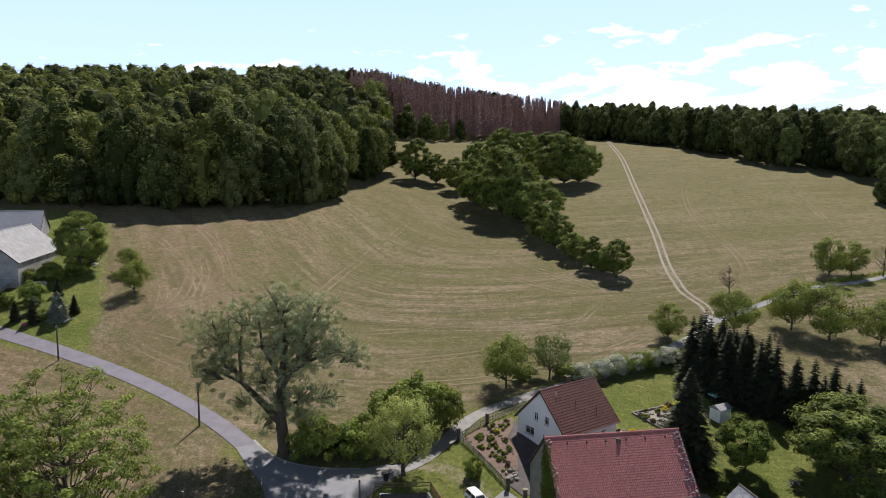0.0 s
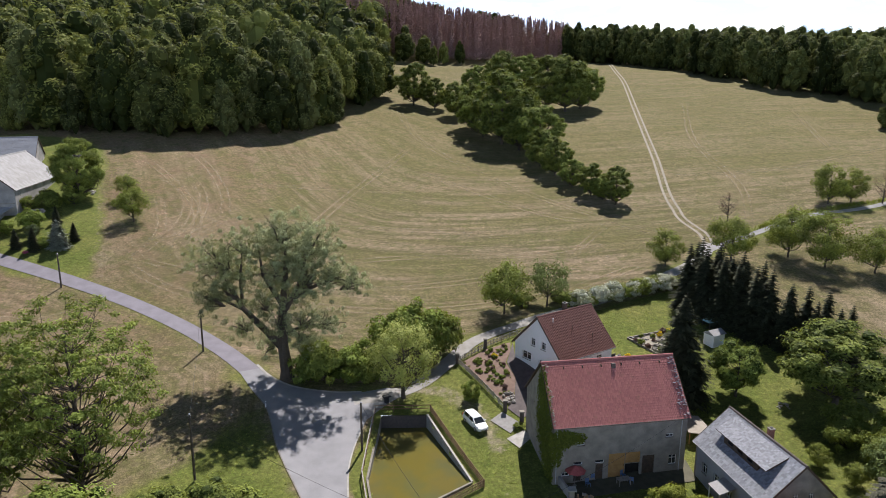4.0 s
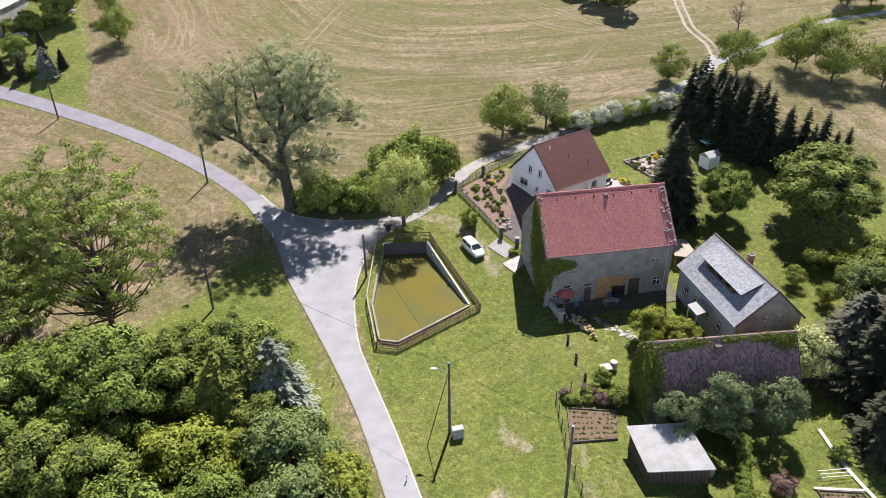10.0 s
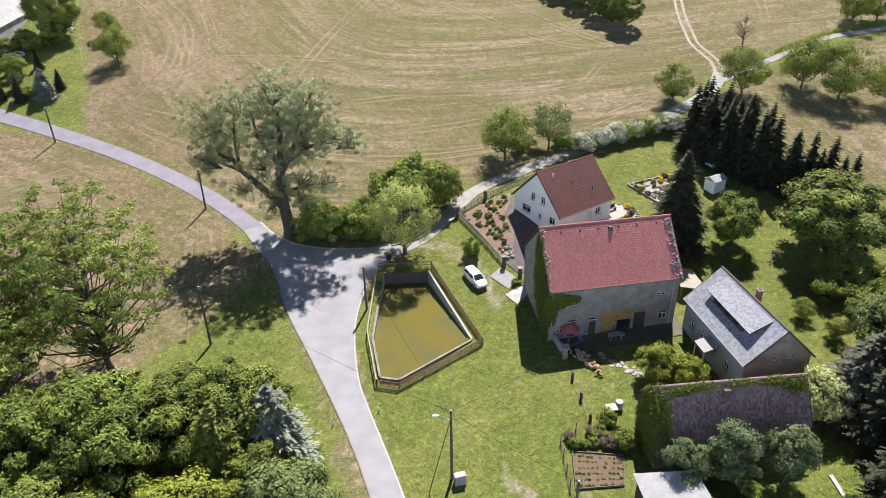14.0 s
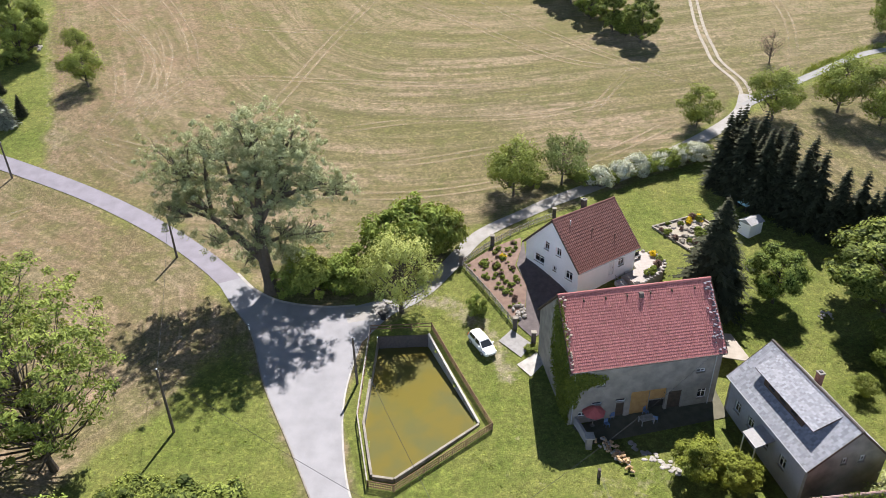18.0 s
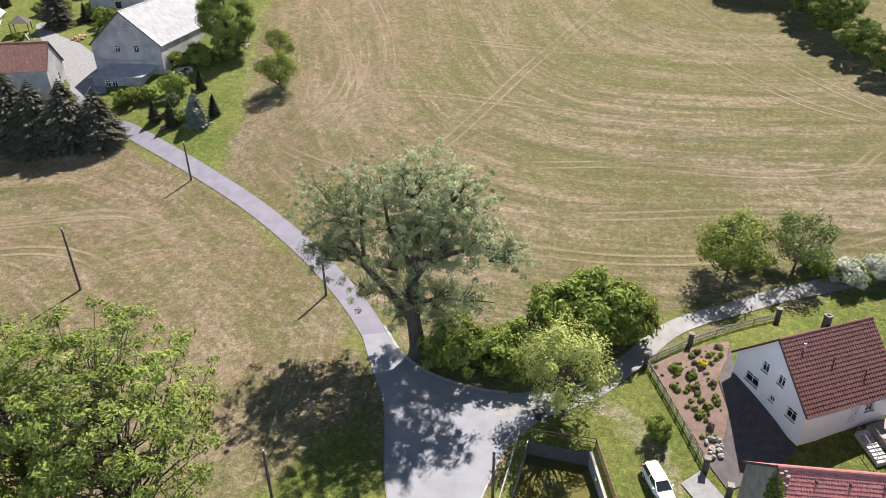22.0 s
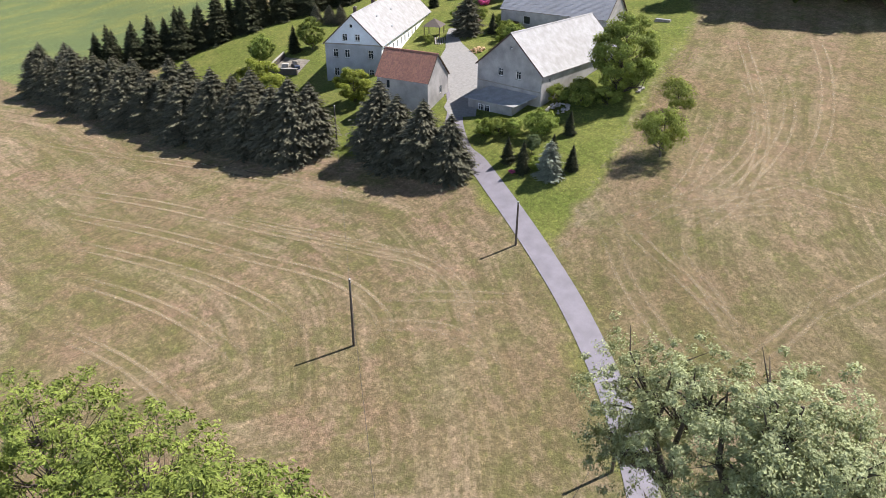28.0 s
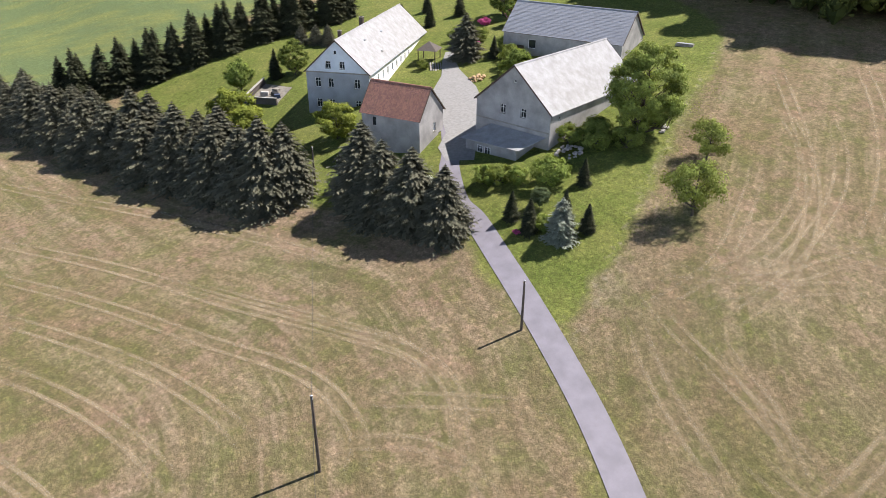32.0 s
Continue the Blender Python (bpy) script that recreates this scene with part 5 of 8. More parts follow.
EDGE = [(-330, 238), (-250, 236), (-144, 224), (-120, 217), (-103, 213), (-88, 211), (-70, 215), (-54, 224), (-43, 236), (-38, 252), (-36, 268), (-58, 288), (-140, 262), (-330, 270)]
edge_trees = scatter(EDGE, 7.2, 1, 0.56, 1.22)
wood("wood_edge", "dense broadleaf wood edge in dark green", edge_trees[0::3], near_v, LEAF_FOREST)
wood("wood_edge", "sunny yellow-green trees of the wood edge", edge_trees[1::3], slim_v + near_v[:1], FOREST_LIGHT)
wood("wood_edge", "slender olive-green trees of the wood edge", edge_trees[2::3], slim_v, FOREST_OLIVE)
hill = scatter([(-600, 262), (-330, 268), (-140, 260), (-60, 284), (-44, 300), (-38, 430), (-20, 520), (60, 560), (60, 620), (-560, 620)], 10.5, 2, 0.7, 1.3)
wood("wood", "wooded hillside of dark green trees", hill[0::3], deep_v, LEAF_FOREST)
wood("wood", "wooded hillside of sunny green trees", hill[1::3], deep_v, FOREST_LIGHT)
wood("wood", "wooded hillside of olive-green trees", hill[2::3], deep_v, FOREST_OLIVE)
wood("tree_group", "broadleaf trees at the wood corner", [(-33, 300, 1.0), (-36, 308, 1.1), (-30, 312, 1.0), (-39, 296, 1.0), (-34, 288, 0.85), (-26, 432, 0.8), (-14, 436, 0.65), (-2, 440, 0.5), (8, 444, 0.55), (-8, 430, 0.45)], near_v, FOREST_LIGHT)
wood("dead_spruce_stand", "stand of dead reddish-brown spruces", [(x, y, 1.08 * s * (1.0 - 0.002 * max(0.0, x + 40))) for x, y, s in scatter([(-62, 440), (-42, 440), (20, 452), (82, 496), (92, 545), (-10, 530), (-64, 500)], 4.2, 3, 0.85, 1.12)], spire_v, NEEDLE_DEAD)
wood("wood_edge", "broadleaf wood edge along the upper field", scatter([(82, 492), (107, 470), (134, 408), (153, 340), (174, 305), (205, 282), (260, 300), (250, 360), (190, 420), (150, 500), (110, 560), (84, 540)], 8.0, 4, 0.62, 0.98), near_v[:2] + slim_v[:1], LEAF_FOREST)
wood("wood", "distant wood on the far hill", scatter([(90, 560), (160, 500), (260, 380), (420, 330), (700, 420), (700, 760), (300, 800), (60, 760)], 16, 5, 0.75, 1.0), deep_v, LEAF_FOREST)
wood("wood_edge", "broadleaf trees at the far side of the field", scatter([(152, 250), (168, 262), (200, 270), (240, 262), (230, 235), (180, 232)], 7.5, 6, 0.5, 0.75), near_v, LEAF_FOREST)

# wheel and rake marks pressed into the mown grass
for line, pair in [
    # the meadow by the farm lane: rows along the hedge that turn at the road
    ([(-170, 80), (-136, 96), (-108, 107), (-92, 112)], 0.0), ([(-144, 76), (-120, 88), (-98, 97), (-83, 104), (-73, 108), (-64, 106)], 0.9), ([(-132, 74), (-112, 84), (-93, 92), (-79, 98), (-69, 98), (-64, 94)], 0.8), ([(-119, 73), (-105, 80), (-91, 86), (-79, 89), (-71, 89)], 0.9), ([(-107, 94), (-87, 103), (-75, 108), (-67, 108), (-61, 104), (-59, 100)], 0.8), ([(-107, 71), (-97, 76), (-86, 80), (-75, 82), (-68, 81)], 0.9), ([(-73, 100), (-66, 107), (-57, 115)], 0.0), ([(-69, 93), (-68, 97), (-63, 102), (-56, 103), (-52, 101)], 0.7), ([(-95, 67), (-82, 72), (-70, 74), (-60, 72)], 0.8),
    # the headland of the great field by the farm
    ([(-65, 132), (-56, 129), (-47, 127), (-36, 124)], 0.7), ([(-76, 179), (-65, 168), (-59, 157), (-57, 142), (-62, 131)], 0.9), ([(-70, 181), (-62, 172), (-56, 159), (-54, 143), (-57, 131)], 0.8), ([(-47, 158), (-50, 149), (-54, 141), (-65, 133)], 0.0), ([(-43, 151), (-50, 143), (-55, 135)], 0.0), ([(-36, 140), (-36, 128), (-37, 118)], 0.8), ([(-55, 133), (-51, 130), (-44, 127), (-38, 122)], 0.7), ([(-62, 129), (-55, 124), (-47, 120), (-39, 117)], 0.0), ([(-73, 199), (-63, 185), (-54, 168), (-49, 152)], 0.9), ([(-83, 191), (-61, 163), (-53, 145), (-53, 130)], 0.8), ([(-67, 162), (-59, 141), (-60, 127)], 0.0),
    # across the field
    ([(-36, 130), (-31, 152), (-26, 176), (-19, 204), (-12, 232)], 0.9), ([(-11, 209), (8, 188), (25, 170), (41, 163)], 0.9), ([(-23, 138), (-4, 144), (19, 146), (38, 154)], 0.0), ([(-14, 127), (0, 131), (10, 134), (30, 138)], 0.0), ([(-59, 178), (-36, 181), (-5, 188)], 0.0), ([(-55, 150), (-32, 157), (0, 158), (22, 153)], 0.8), ([(25, 141), (33, 155), (42, 168)], 0.7), ([(-45, 122), (-10, 119), (20, 127), (46, 144)], 0.9), ([(52, 152), (20, 190), (-8, 240), (-20, 290)], 0.9), ([(70, 158), (80, 190), (84, 240), (100, 300)], 0.0), ([(62, 200), (100, 205), (150, 230)], 0.0), ([(120, 215), (128, 245), (140, 290)], 0.8),
]:
    sm = smooth_line(line, 1.2)
    for side in ((-pair, pair) if pair else (-1.1, 0.6)):
        v, f = draped(sm, side - 0.36, side + 0.36, 0.06, 4)
        fade = np.clip(np.minimum(np.arange(len(sm)), np.arange(len(sm))[::-1]) / 9.0, 0, 1)
        soft = (fade[:, None] * np.array([0.0, 0.8, 1.0, 0.8, 0.0])[None, :]).ravel()
        tagged(new("wheel_mark", mesh_from("wheel_mark", v, f, PRESSED, {"soft": soft}, True)), "faint pale wheel mark across the mown meadow", "track", kind="structure")

# ---- houses ----


def tiled(name, u_len, slope_len, course, tile, mat, seed, lip=0.035, wave=0.02):
    """One roof slope of overlapping courses, x along the eave, y up the slope."""
    rng = np.random.default_rng(seed)
    nt, nc = max(1, int(round(u_len / tile))), max(1, int(round(slope_len / course)))
    per = 4 if wave > 0 else 1
    xs = np.linspace(0, u_len, nt * per + 1)
    lift = wave * (0.5 - 0.5 * np.cos(2 * math.pi * np.arange(len(xs)) / per)) if wave > 0 else np.zeros(len(xs))
    rows, tints = [], []
    for c in range(nc):
        jit = rng.normal(0, 0.006, len(xs)) if course < 1 else np.zeros(len(xs))
        for e, up in ((0, lip), (1, 0.0)):
            y = (c + e) * slope_len / nc
            rows.append(np.column_stack([xs, np.full(len(xs), y - (0.02 if e == 0 else 0)), lift + up + jit]))
    v = np.concatenate(rows)
    w = len(xs)
    idx = np.arange(len(v)).reshape(-1, w)
    f = np.stack([idx[:-1, :-1], idx[:-1, 1:], idx[1:, 1:], idx[1:, :-1]], -1).reshape(-1, 4)
    tt = np.repeat(rng.random((2 * nc - 1, nt)), per, axis=1)[:, : w - 1].ravel()
    return mesh_from(name, v, f, mat, {"tint": tt})


def window(parent, m, x, z, w, h, cross=True, sill=True, frame_mat=None, deep=0.14, name="window"):
    """A casement set back in its opening, with bars, pane and sill."""
    fm = frame_mat or WHITE_PAINT
    g, b = Geo(), 0.07
    y0, y1 = deep, deep + 0.06
    g.box(x, x + b, y0, y1, z, z + h, m).box(x + w - b, x + w, y0, y1, z, z + h, m)
    g.box(x + b, x + w - b, y0, y1, z, z + b, m).box(x + b, x + w - b, y0, y1, z + h - b, z + h, m)
    if cross:
        g.box(x + w / 2 - 0.03, x + w / 2 + 0.03, y0 - 0.005, y1 - 0.005, z + b, z + h - b, m)
        g.box(x + b, x + w - b, y0 - 0.008, y1 - 0.012, z + h * 0.66, z + h * 0.66 + 0.05, m)
    ob = part(name, g, fm, parent)
    part("pane", Geo().box(x + b * 0.5, x + w - b * 0.5, y1 - 0.03, y1 - 0.01, z + b * 0.5, z + h - b * 0.5, m), GLASS, ob)
    if sill:
        part("sill", Geo().box(x - 0.06, x + w + 0.06, -0.08, deep + 0.02, z - 0.06, z - 0.004, m), CONCRETE if frame_mat is None else DARK_WOOD, ob)
    return ob


def door(parent, m, x, z, w, h, mat, boards=4, deep=0.12, name="door", label=""):
    """A boarded leaf set back in its opening: backing, boards, ledges and handle."""
    ob = part(name, Geo().box(x + 0.01, x + w - 0.01, deep + 0.03, deep + 0.06, z + 0.01, z + h - 0.01, m), mat, parent, label)
    for k in range(boards):
        part("board", Geo().box(x + w * k / boards + 0.008, x + w * (k + 1) / boards - 0.008, deep, deep + 0.028, z + 0.01, z + h - 0.01, m), mat, ob)
    for q in (0.2, 0.75):
        part("ledge", Geo().box(x + 0.05, x + w - 0.05, deep - 0.03, deep - 0.002, z + h * q, z + h * q + 0.14, m), mat, ob)
    part("handle", Geo().box(x + w - 0.16, x + w - 0.12, deep - 0.05, deep - 0.002, z + h * 0.45, z + h * 0.45 + 0.18, m), BLACK_TRIM, ob)
    return ob


class House:
    """A gabled building: ridge along local x from its first gable."""

    def __init__(self, name, label, category, gx, gy, heading, length, wa, wb, ze, zr, zb, wall_mat, oh=0.35, og=0.25, walls=None):
        self.m = pose(gx, gy, 0, 0, 0, heading)
        self.ob = thing(name, label, category)
        self.L, self.wa, self.wb, self.ze, self.zr, self.zb, self.oh, self.og = length, wa, wb, ze, zr, zb, oh, og
        self.sa, self.sb = (zr - ze) / wa, (zr - ze) / wb
        self.W = wa + wb - 2 * oh
        self.frames = {"a": self.m @ pose(og, -(wa - oh), 0), "b": self.m @ pose(length - og, wb - oh, 0, 0, 0, 180),
                       "g0": self.m @ pose(og, wb - oh, 0, 0, 0, -90), "g1": self.m @ pose(length - og, -(wa - oh), 0, 0, 0, 90)}
        self.holes = {k: [] for k in self.frames}
        self.mat = wall_mat
        self.mats = walls or {}

    def hole(self, wall, x, z, w, h):
        self.holes[wall].append(rect(x, x + w, z, z + h))

    def win(self, wall, x, z, w, h, **kw):
        z += self.zb
        self.hole(wall, x, z, w, h)
        return window(self.ob, self.frames[wall], x, z, w, h, **kw)

    def dr(self, wall, x, z, w, h, mat, **kw):
        z += self.zb
        self.hole(wall, x, z, w, h)
        return door(self.ob, self.frames[wall], x, z, w, h, mat, **kw)

    def build_walls(self):
        ta, tb = self.ze + self.sa * self.oh - 0.12, self.ze + self.sb * self.oh - 0.12
        span = self.L - 2 * self.og
        low = self.zb - 1.2
        t = 0.32
        for key in ("a", "b"):
            top = ta if key == "a" else tb
            part("wall", Geo().wall(rect(t + 0.002, span - t - 0.002, low, top), self.shift(key), self.frames[key], t), self.mats.get(key, self.mat), self.ob)
        mid0, mid1 = self.wb - self.oh, self.wa - self.oh
        part("gable_wall", Geo().wall([(0, low), (self.W, low), (self.W, ta), (mid0, self.zr - 0.15), (0, tb)], self.holes["g0"], self.frames["g0"], t), self.mats.get("g0", self.mat), self.ob)
        part("gable_wall", Geo().wall([(0, low), (self.W, low), (self.W, tb), (mid1, self.zr - 0.15), (0, ta)], self.holes["g1"], self.frames["g1"], t), self.mats.get("g1", self.mat), self.ob)
        fl = self.zb + 0.05
        part("interior", Geo().box(self.og + 0.6, self.L - self.og - 0.6, -(self.wa - self.oh - 0.6), self.wb - self.oh - 0.6, fl, self.ze - 0.2, self.m), SHADOWY, self.ob)

    def shift(self, key):
        return self.holes[key]

    def roof(self, mat, course=0.34, tile=0.26, lip=0.035, wave=0.02, seed=1, ridge_mat=None, sheet=False):
        for side, w, s in (("a", self.wa, -1), ("b", self.wb, 1)):
            rise = self.zr - self.ze
            run = math.hypot(w, rise)
            ang = math.degrees(math.atan2(rise, w))
            base = self.m @ (pose(0, -w, self.ze, ang, 0, 0) if s < 0 else pose(self.L, w, self.ze, ang, 0, 180))
            under = Geo().box(0.02, self.L - 0.02, 0.03, run - 0.02, -0.14, -0.012, base)
            slope = part("roof", under, DARK_WOOD, self.ob)
            me = tiled("roof_tiles", self.L, run, course, tile, mat, seed + (s > 0), lip, wave)
            cover = part("roof_tiles", me, mat, slope)
            cover.matrix_basis = base
            cover["kind"] = "stuff"
        n = max(1, int(self.L / 0.42))
        for k in range(n):
            a, b = self.L * k / n, self.L * (k + 1) / n
            pts = [(-0.17, -0.11), (-0.1, 0.03), (0, 0.08), (0.1, 0.03), (0.17, -0.11)]
            dz = 0.012 * (k % 2)
            lo = [self.m @ Vector((a, p, self.zr + q + 0.05 + dz)) for p, q in pts]
            hi = [self.m @ Vector((b + 0.02, p, self.zr + q + 0.05 + dz)) for p, q in pts]
            part("ridge_tile", Geo().hexa(lo, hi), ridge_mat or mat, self.ob)
        for x in (0.0, self.L):
            bg = Geo()
            for w, s in ((self.wa, -1), (self.wb, 1)):
                a, b = self.m @ Vector((x, s * w, self.ze - 0.06)), self.m @ Vector((x, 0, self.zr - 0.06))
                bg.beam(a, b, 0.05, 0.2)
            part("verge_board", bg, DARK_WOOD, self.ob)
        return self

    def gutter(self, mat):
        for y in (-self.wa - 0.06, self.wb + 0.06):
            g = Geo().tube([self.m @ Vector((0.05, y, self.ze - 0.06)), self.m @ Vector((self.L - 0.05, y, self.ze - 0.06))], [0.065, 0.065], 8)
            part("gutter", g, mat, self.ob)

    def chimney(self, x, y, w, d, top, mat):
        z0 = self.zr - abs(y) * (self.sa if y < 0 else self.sb) - 0.6
        ch = part("chimney", Geo().box(x - w / 2, x + w / 2, y - d / 2, y + d / 2, z0, top, self.m), mat, self.ob)
        part("cap", Geo().box(x - w / 2 - 0.06, x + w / 2 + 0.06, y - d / 2 - 0.06, y + d / 2 + 0.06, top + 0.003, top + 0.1, self.m), CONCRETE, ch)
        part("flue", Geo().box(x - w / 4, x + w / 4, y - d / 4, y + d / 4, top + 0.103, top + 0.2, self.m), BLACK_TRIM, ch)
        return ch


# the red-roofed barn
barn = House("barn", "large old barn with faded red tile roof and grey rendered walls", "barn", 11.6, 79.42, 10.1, 17.15, 5.59, 6.2, 7.48, 13.4, 0.25, RENDER_GREY)
for x, z, w, h in [(1.1, 0.75, 0.95, 0.62), (2.9, 4.6, 0.9, 0.5), (14.0, 4.75, 1.0, 0.5)]:
    barn.win("a", x, z, w, h)
barn.win("a", 14.6, 1.1, 1.0, 1.25)
for x, w, h in [(2.6, 0.95, 2.0), (5.3, 0.95, 2.0)]:
    barn.dr("a", x, 0.0, w, h, DARK_WOOD)
    barn.win("a", x - 0.1, 2.1, 1.15, 0.42, cross=False, sill=False)
barn.dr("a", 11.2, 0.0, 1.55, 2.6, DARK_WOOD, label="dark boarded barn door")
barn.dr("a", 6.9, 0.0, 2.1, 3.2, TIMBER, boards=8, label="closed ochre boarded barn door leaf")
barn.dr("a", 9.02, 1.75, 1.9, 1.45, TIMBER, boards=7, label="ochre boarded upper door panel")
barn.hole("a", 9.02, 0.25, 1.9, 1.72)
barn.build_walls()
barn.roof(ROOF_RED, 0.31, 0.22, 0.04, 0.012, seed=5)
barn.gutter(CLINKER)
hatch = part("roof_hatch", Geo().box(8.75, 9.3, -0.95, -0.45, 12.3, 12.98, barn.m, 0.05), CLINKER, barn.ob, "small zinc roof hatch")

# the white house
white = House("house", "white rendered house with red-brown tiled gable roof", "house", 13.33, 96.68, 35.5, 11.28, 5.34, 5.38, 7.9, 13.25, 5.15, RENDER_WHITE, oh=0.45, og=0.35)
white.win("g0", 1.7, 0.85, 1.9, 1.15, sill=True)
white.win("g0", 5.3, 0.9, 0.65, 0.75)
white.win("g0", 7.6, 0.85, 1.25, 1.2)
white.win("g0", 3.5, 3.35, 0.9, 1.15)
white.win("g0", 5.7, 3.35, 0.9, 1.15)
white.win("a", 7.4, 0.9, 1.1, 1.1)
white.dr("a", 5.6, 0.0, 1.0, 2.05, WHITE_PAINT)
white.build_walls()
white.roof(ROOF_BROWN, 0.42, 0.3, 0.07, 0.04, 9)
white.gutter(ZINC)
white.chimney(6.3, 0.7, 0.55, 0.55, 14.1, DARK_WOOD)

# the grey-roofed house
grey = House("house", "low grey house with pale slate roof and long dormer", "house", 34.1, 77.4, -79.5, 13.64, 4.4, 4.1, 4.72, 8.73, 0.75, RENDER_GREY, walls={"a": RENDER_BLUE})
for x in (1.6, 4.0, 6.6, 9.4):
    grey.win("a", x, 0.9, 1.0, 1.3)
for x in (3.1, 4.9):
    grey.win("g1", x, 3.9, 0.6, 0.85)
grey.build_walls()
grey.roof(ROOF_SLATE, 0.3, 0.24, 0.055, 0.0, 13, CLINKER)
grey.chimney(5.6, 1.6, 0.55, 0.55, 8.6, BRICK_RED)

# the ivy-grown low building
low = House("outbuilding", "low old outbuilding with dark mossy tiles and ivy", "outbuilding", 20.46, 56.83, 6.3, 15.9, 2.9, 3.3, 3.1, 7.5, -1.05, RENDER_GREY)
low.build_walls()
low.roof(ROOF_DARK, 0.28, 0.2, 0.05, 0.02, 17)

# the open shed
shed = thing("shed", "dark timber shed with a pale sheet metal roof", "shed")
corners = [(18.0, 51.5, 1.45), (23.85, 51.4, 1.95), (25.15, 46.3, 1.0), (18.95, 46.4, 0.6)]
part("roof", Geo().hexa([(x, y, z - 0.1) for x, y, z in corners[::-1]], [(x, y, z) for x, y, z in corners[::-1]]), METAL_ROOF, shed)
inner = [(18.4, 51.0), (23.6, 50.9), (24.8, 46.6), (19.25, 46.7)]
tops = (1.3, 1.78, 0.9, 0.55)
for k, (a, b) in enumerate(zip(range(4), (1, 2, 3, 0))):
    (x0, y0), (x1, y1) = inner[a], inner[b]
    boards = 14
    for q in range(boards):
        p = [(x0 + (x1 - x0) * t, y0 + (y1 - y0) * t, tops[a] + (tops[b] - tops[a]) * t) for t in (q / boards + 0.004, (q + 1) / boards - 0.004)]
        nx, ny = (y1 - y0), -(x1 - x0)
        ln = math.hypot(nx, ny)
        o = Vector((-nx / ln * 0.05, -ny / ln * 0.05, 0))
        lo = [Vector((p[0][0], p[0][1], -1.5)), Vector((p[1][0], p[1][1], -1.5))]
        hi = [Vector(p[0]) - Vector((0, 0, 0.02)), Vector(p[1]) - Vector((0, 0, 0.02))]
        part("board", Geo().hexa([lo[0], lo[1], lo[1] + o, lo[0] + o], [hi[0], hi[1], hi[1] + o, hi[0] + o]), DARK_WOOD, shed)

# ---- dormer, porch and vents of the near houses ----
dm = grey.m
dormer = part("dormer", Geo().hexa([dm @ Vector(p) for p in [(3.6, -2.75, 6.1), (9.8, -2.75, 6.1), (9.8, -0.9, 7.6), (3.6, -0.9, 7.6)]], [dm @ Vector(p) for p in [(3.6, -2.75, 7.12), (9.8, -2.75, 7.12), (9.8, -0.9, 7.95), (3.6, -0.9, 7.95)]]), DARK_WOOD, grey.ob, "long dark boarded dormer")
droof = part("dormer_roof", Geo().hexa([dm @ Vector(p) for p in [(2.0, -2.9, 7.1), (11.4, -2.9, 7.1), (11.4, -0.35, 8.32), (2.0, -0.35, 8.32)]], [dm @ Vector(p) for p in [(2.0, -2.9, 7.2), (11.4, -2.9, 7.2), (11.4, -0.35, 8.48), (2.0, -0.35, 8.48)]]), DARK_WOOD, grey.ob)
dme = tiled("dormer_shingles", 9.4, 2.85, 0.22, 0.24, ROOF_SLATE, 31, 0.03, 0.0)
dcover = part("dormer_shingles", dme, ROOF_SLATE, droof)
dcover["kind"] = "stuff"
dcover.matrix_basis = dm @ pose(2.0, -2.92, 7.22, math.degrees(math.atan2(1.28, 2.55)), 0, 0)
for x in (4.4, 6.2, 8.0):
    window(grey.ob, dm @ pose(0, -2.77, 0), x, 6.55, 1.0, 0.5, False, False, BLACK_TRIM, -0.01, "dormer_window")
porch = part("porch_roof", Geo().hexa([dm @ Vector(p) for p in [(6.3, -6.0, 2.9), (8.6, -6.0, 2.9), (8.6, -4.0, 3.5), (6.3, -4.0, 3.5)]], [dm @ Vector(p) for p in [(6.3, -6.0, 3.0), (8.6, -6.0, 3.0), (8.6, -4.0, 3.6), (6.3, -4.0, 3.6)]]), METAL_ROOF, grey.ob, "pale porch roof")
for x in (6.45, 8.4):
    part("porch_post", Geo().box(x, x + 0.1, -5.95, -5.85, 0.3, 2.9, dm), WHITE_PAINT, grey.ob)
gut = Geo().tube([dm @ Vector((0.05, -4.46, 4.66)), dm @ Vector((13.6, -4.46, 4.66))], [0.065, 0.065], 8)
part("gutter", gut, ZINC, grey.ob)
for x, y in ((2.3, -1.0), (5.0, -2.3), (8.0, -3.6)):
    z = white.zr - abs(y) * white.sa
    part("vent_pipe", Geo().tube([white.m @ Vector((x, y, z - 0.1)), white.m @ Vector((x, y, z + 0.55))], [0.07, 0.07], 7).tube([white.m @ Vector((x, y, z + 0.56)), white.m @ Vector((x, y, z + 0.66))], [0.11, 0.09], 7), ZINC if y > -1.5 else DARK_WOOD, white.ob)
for x in (2.6, 5.0, 7.4, 10.0, 12.4, 15.0):
    part("vent_tile", Geo().box(x, x + 0.18, -0.75, -0.5, 12.62, 12.92, barn.m, 0.03), DARK_WOOD, barn.ob)
for i in range(44):
    rr = random.Random(i)
    x, y = 0.02 + 0.5 * rr.random() ** 2, -0.2 - i * 0.12
    s = 0.08 + 0.13 * rr.random()
    part("lime_patch", Geo().blob((x + s, y, barn.zr + y * barn.sa + 0.07), (s, s, 0.03), i, 0.2, 4, 6), LICHEN_PALE, barn.ob).matrix_basis = barn.m
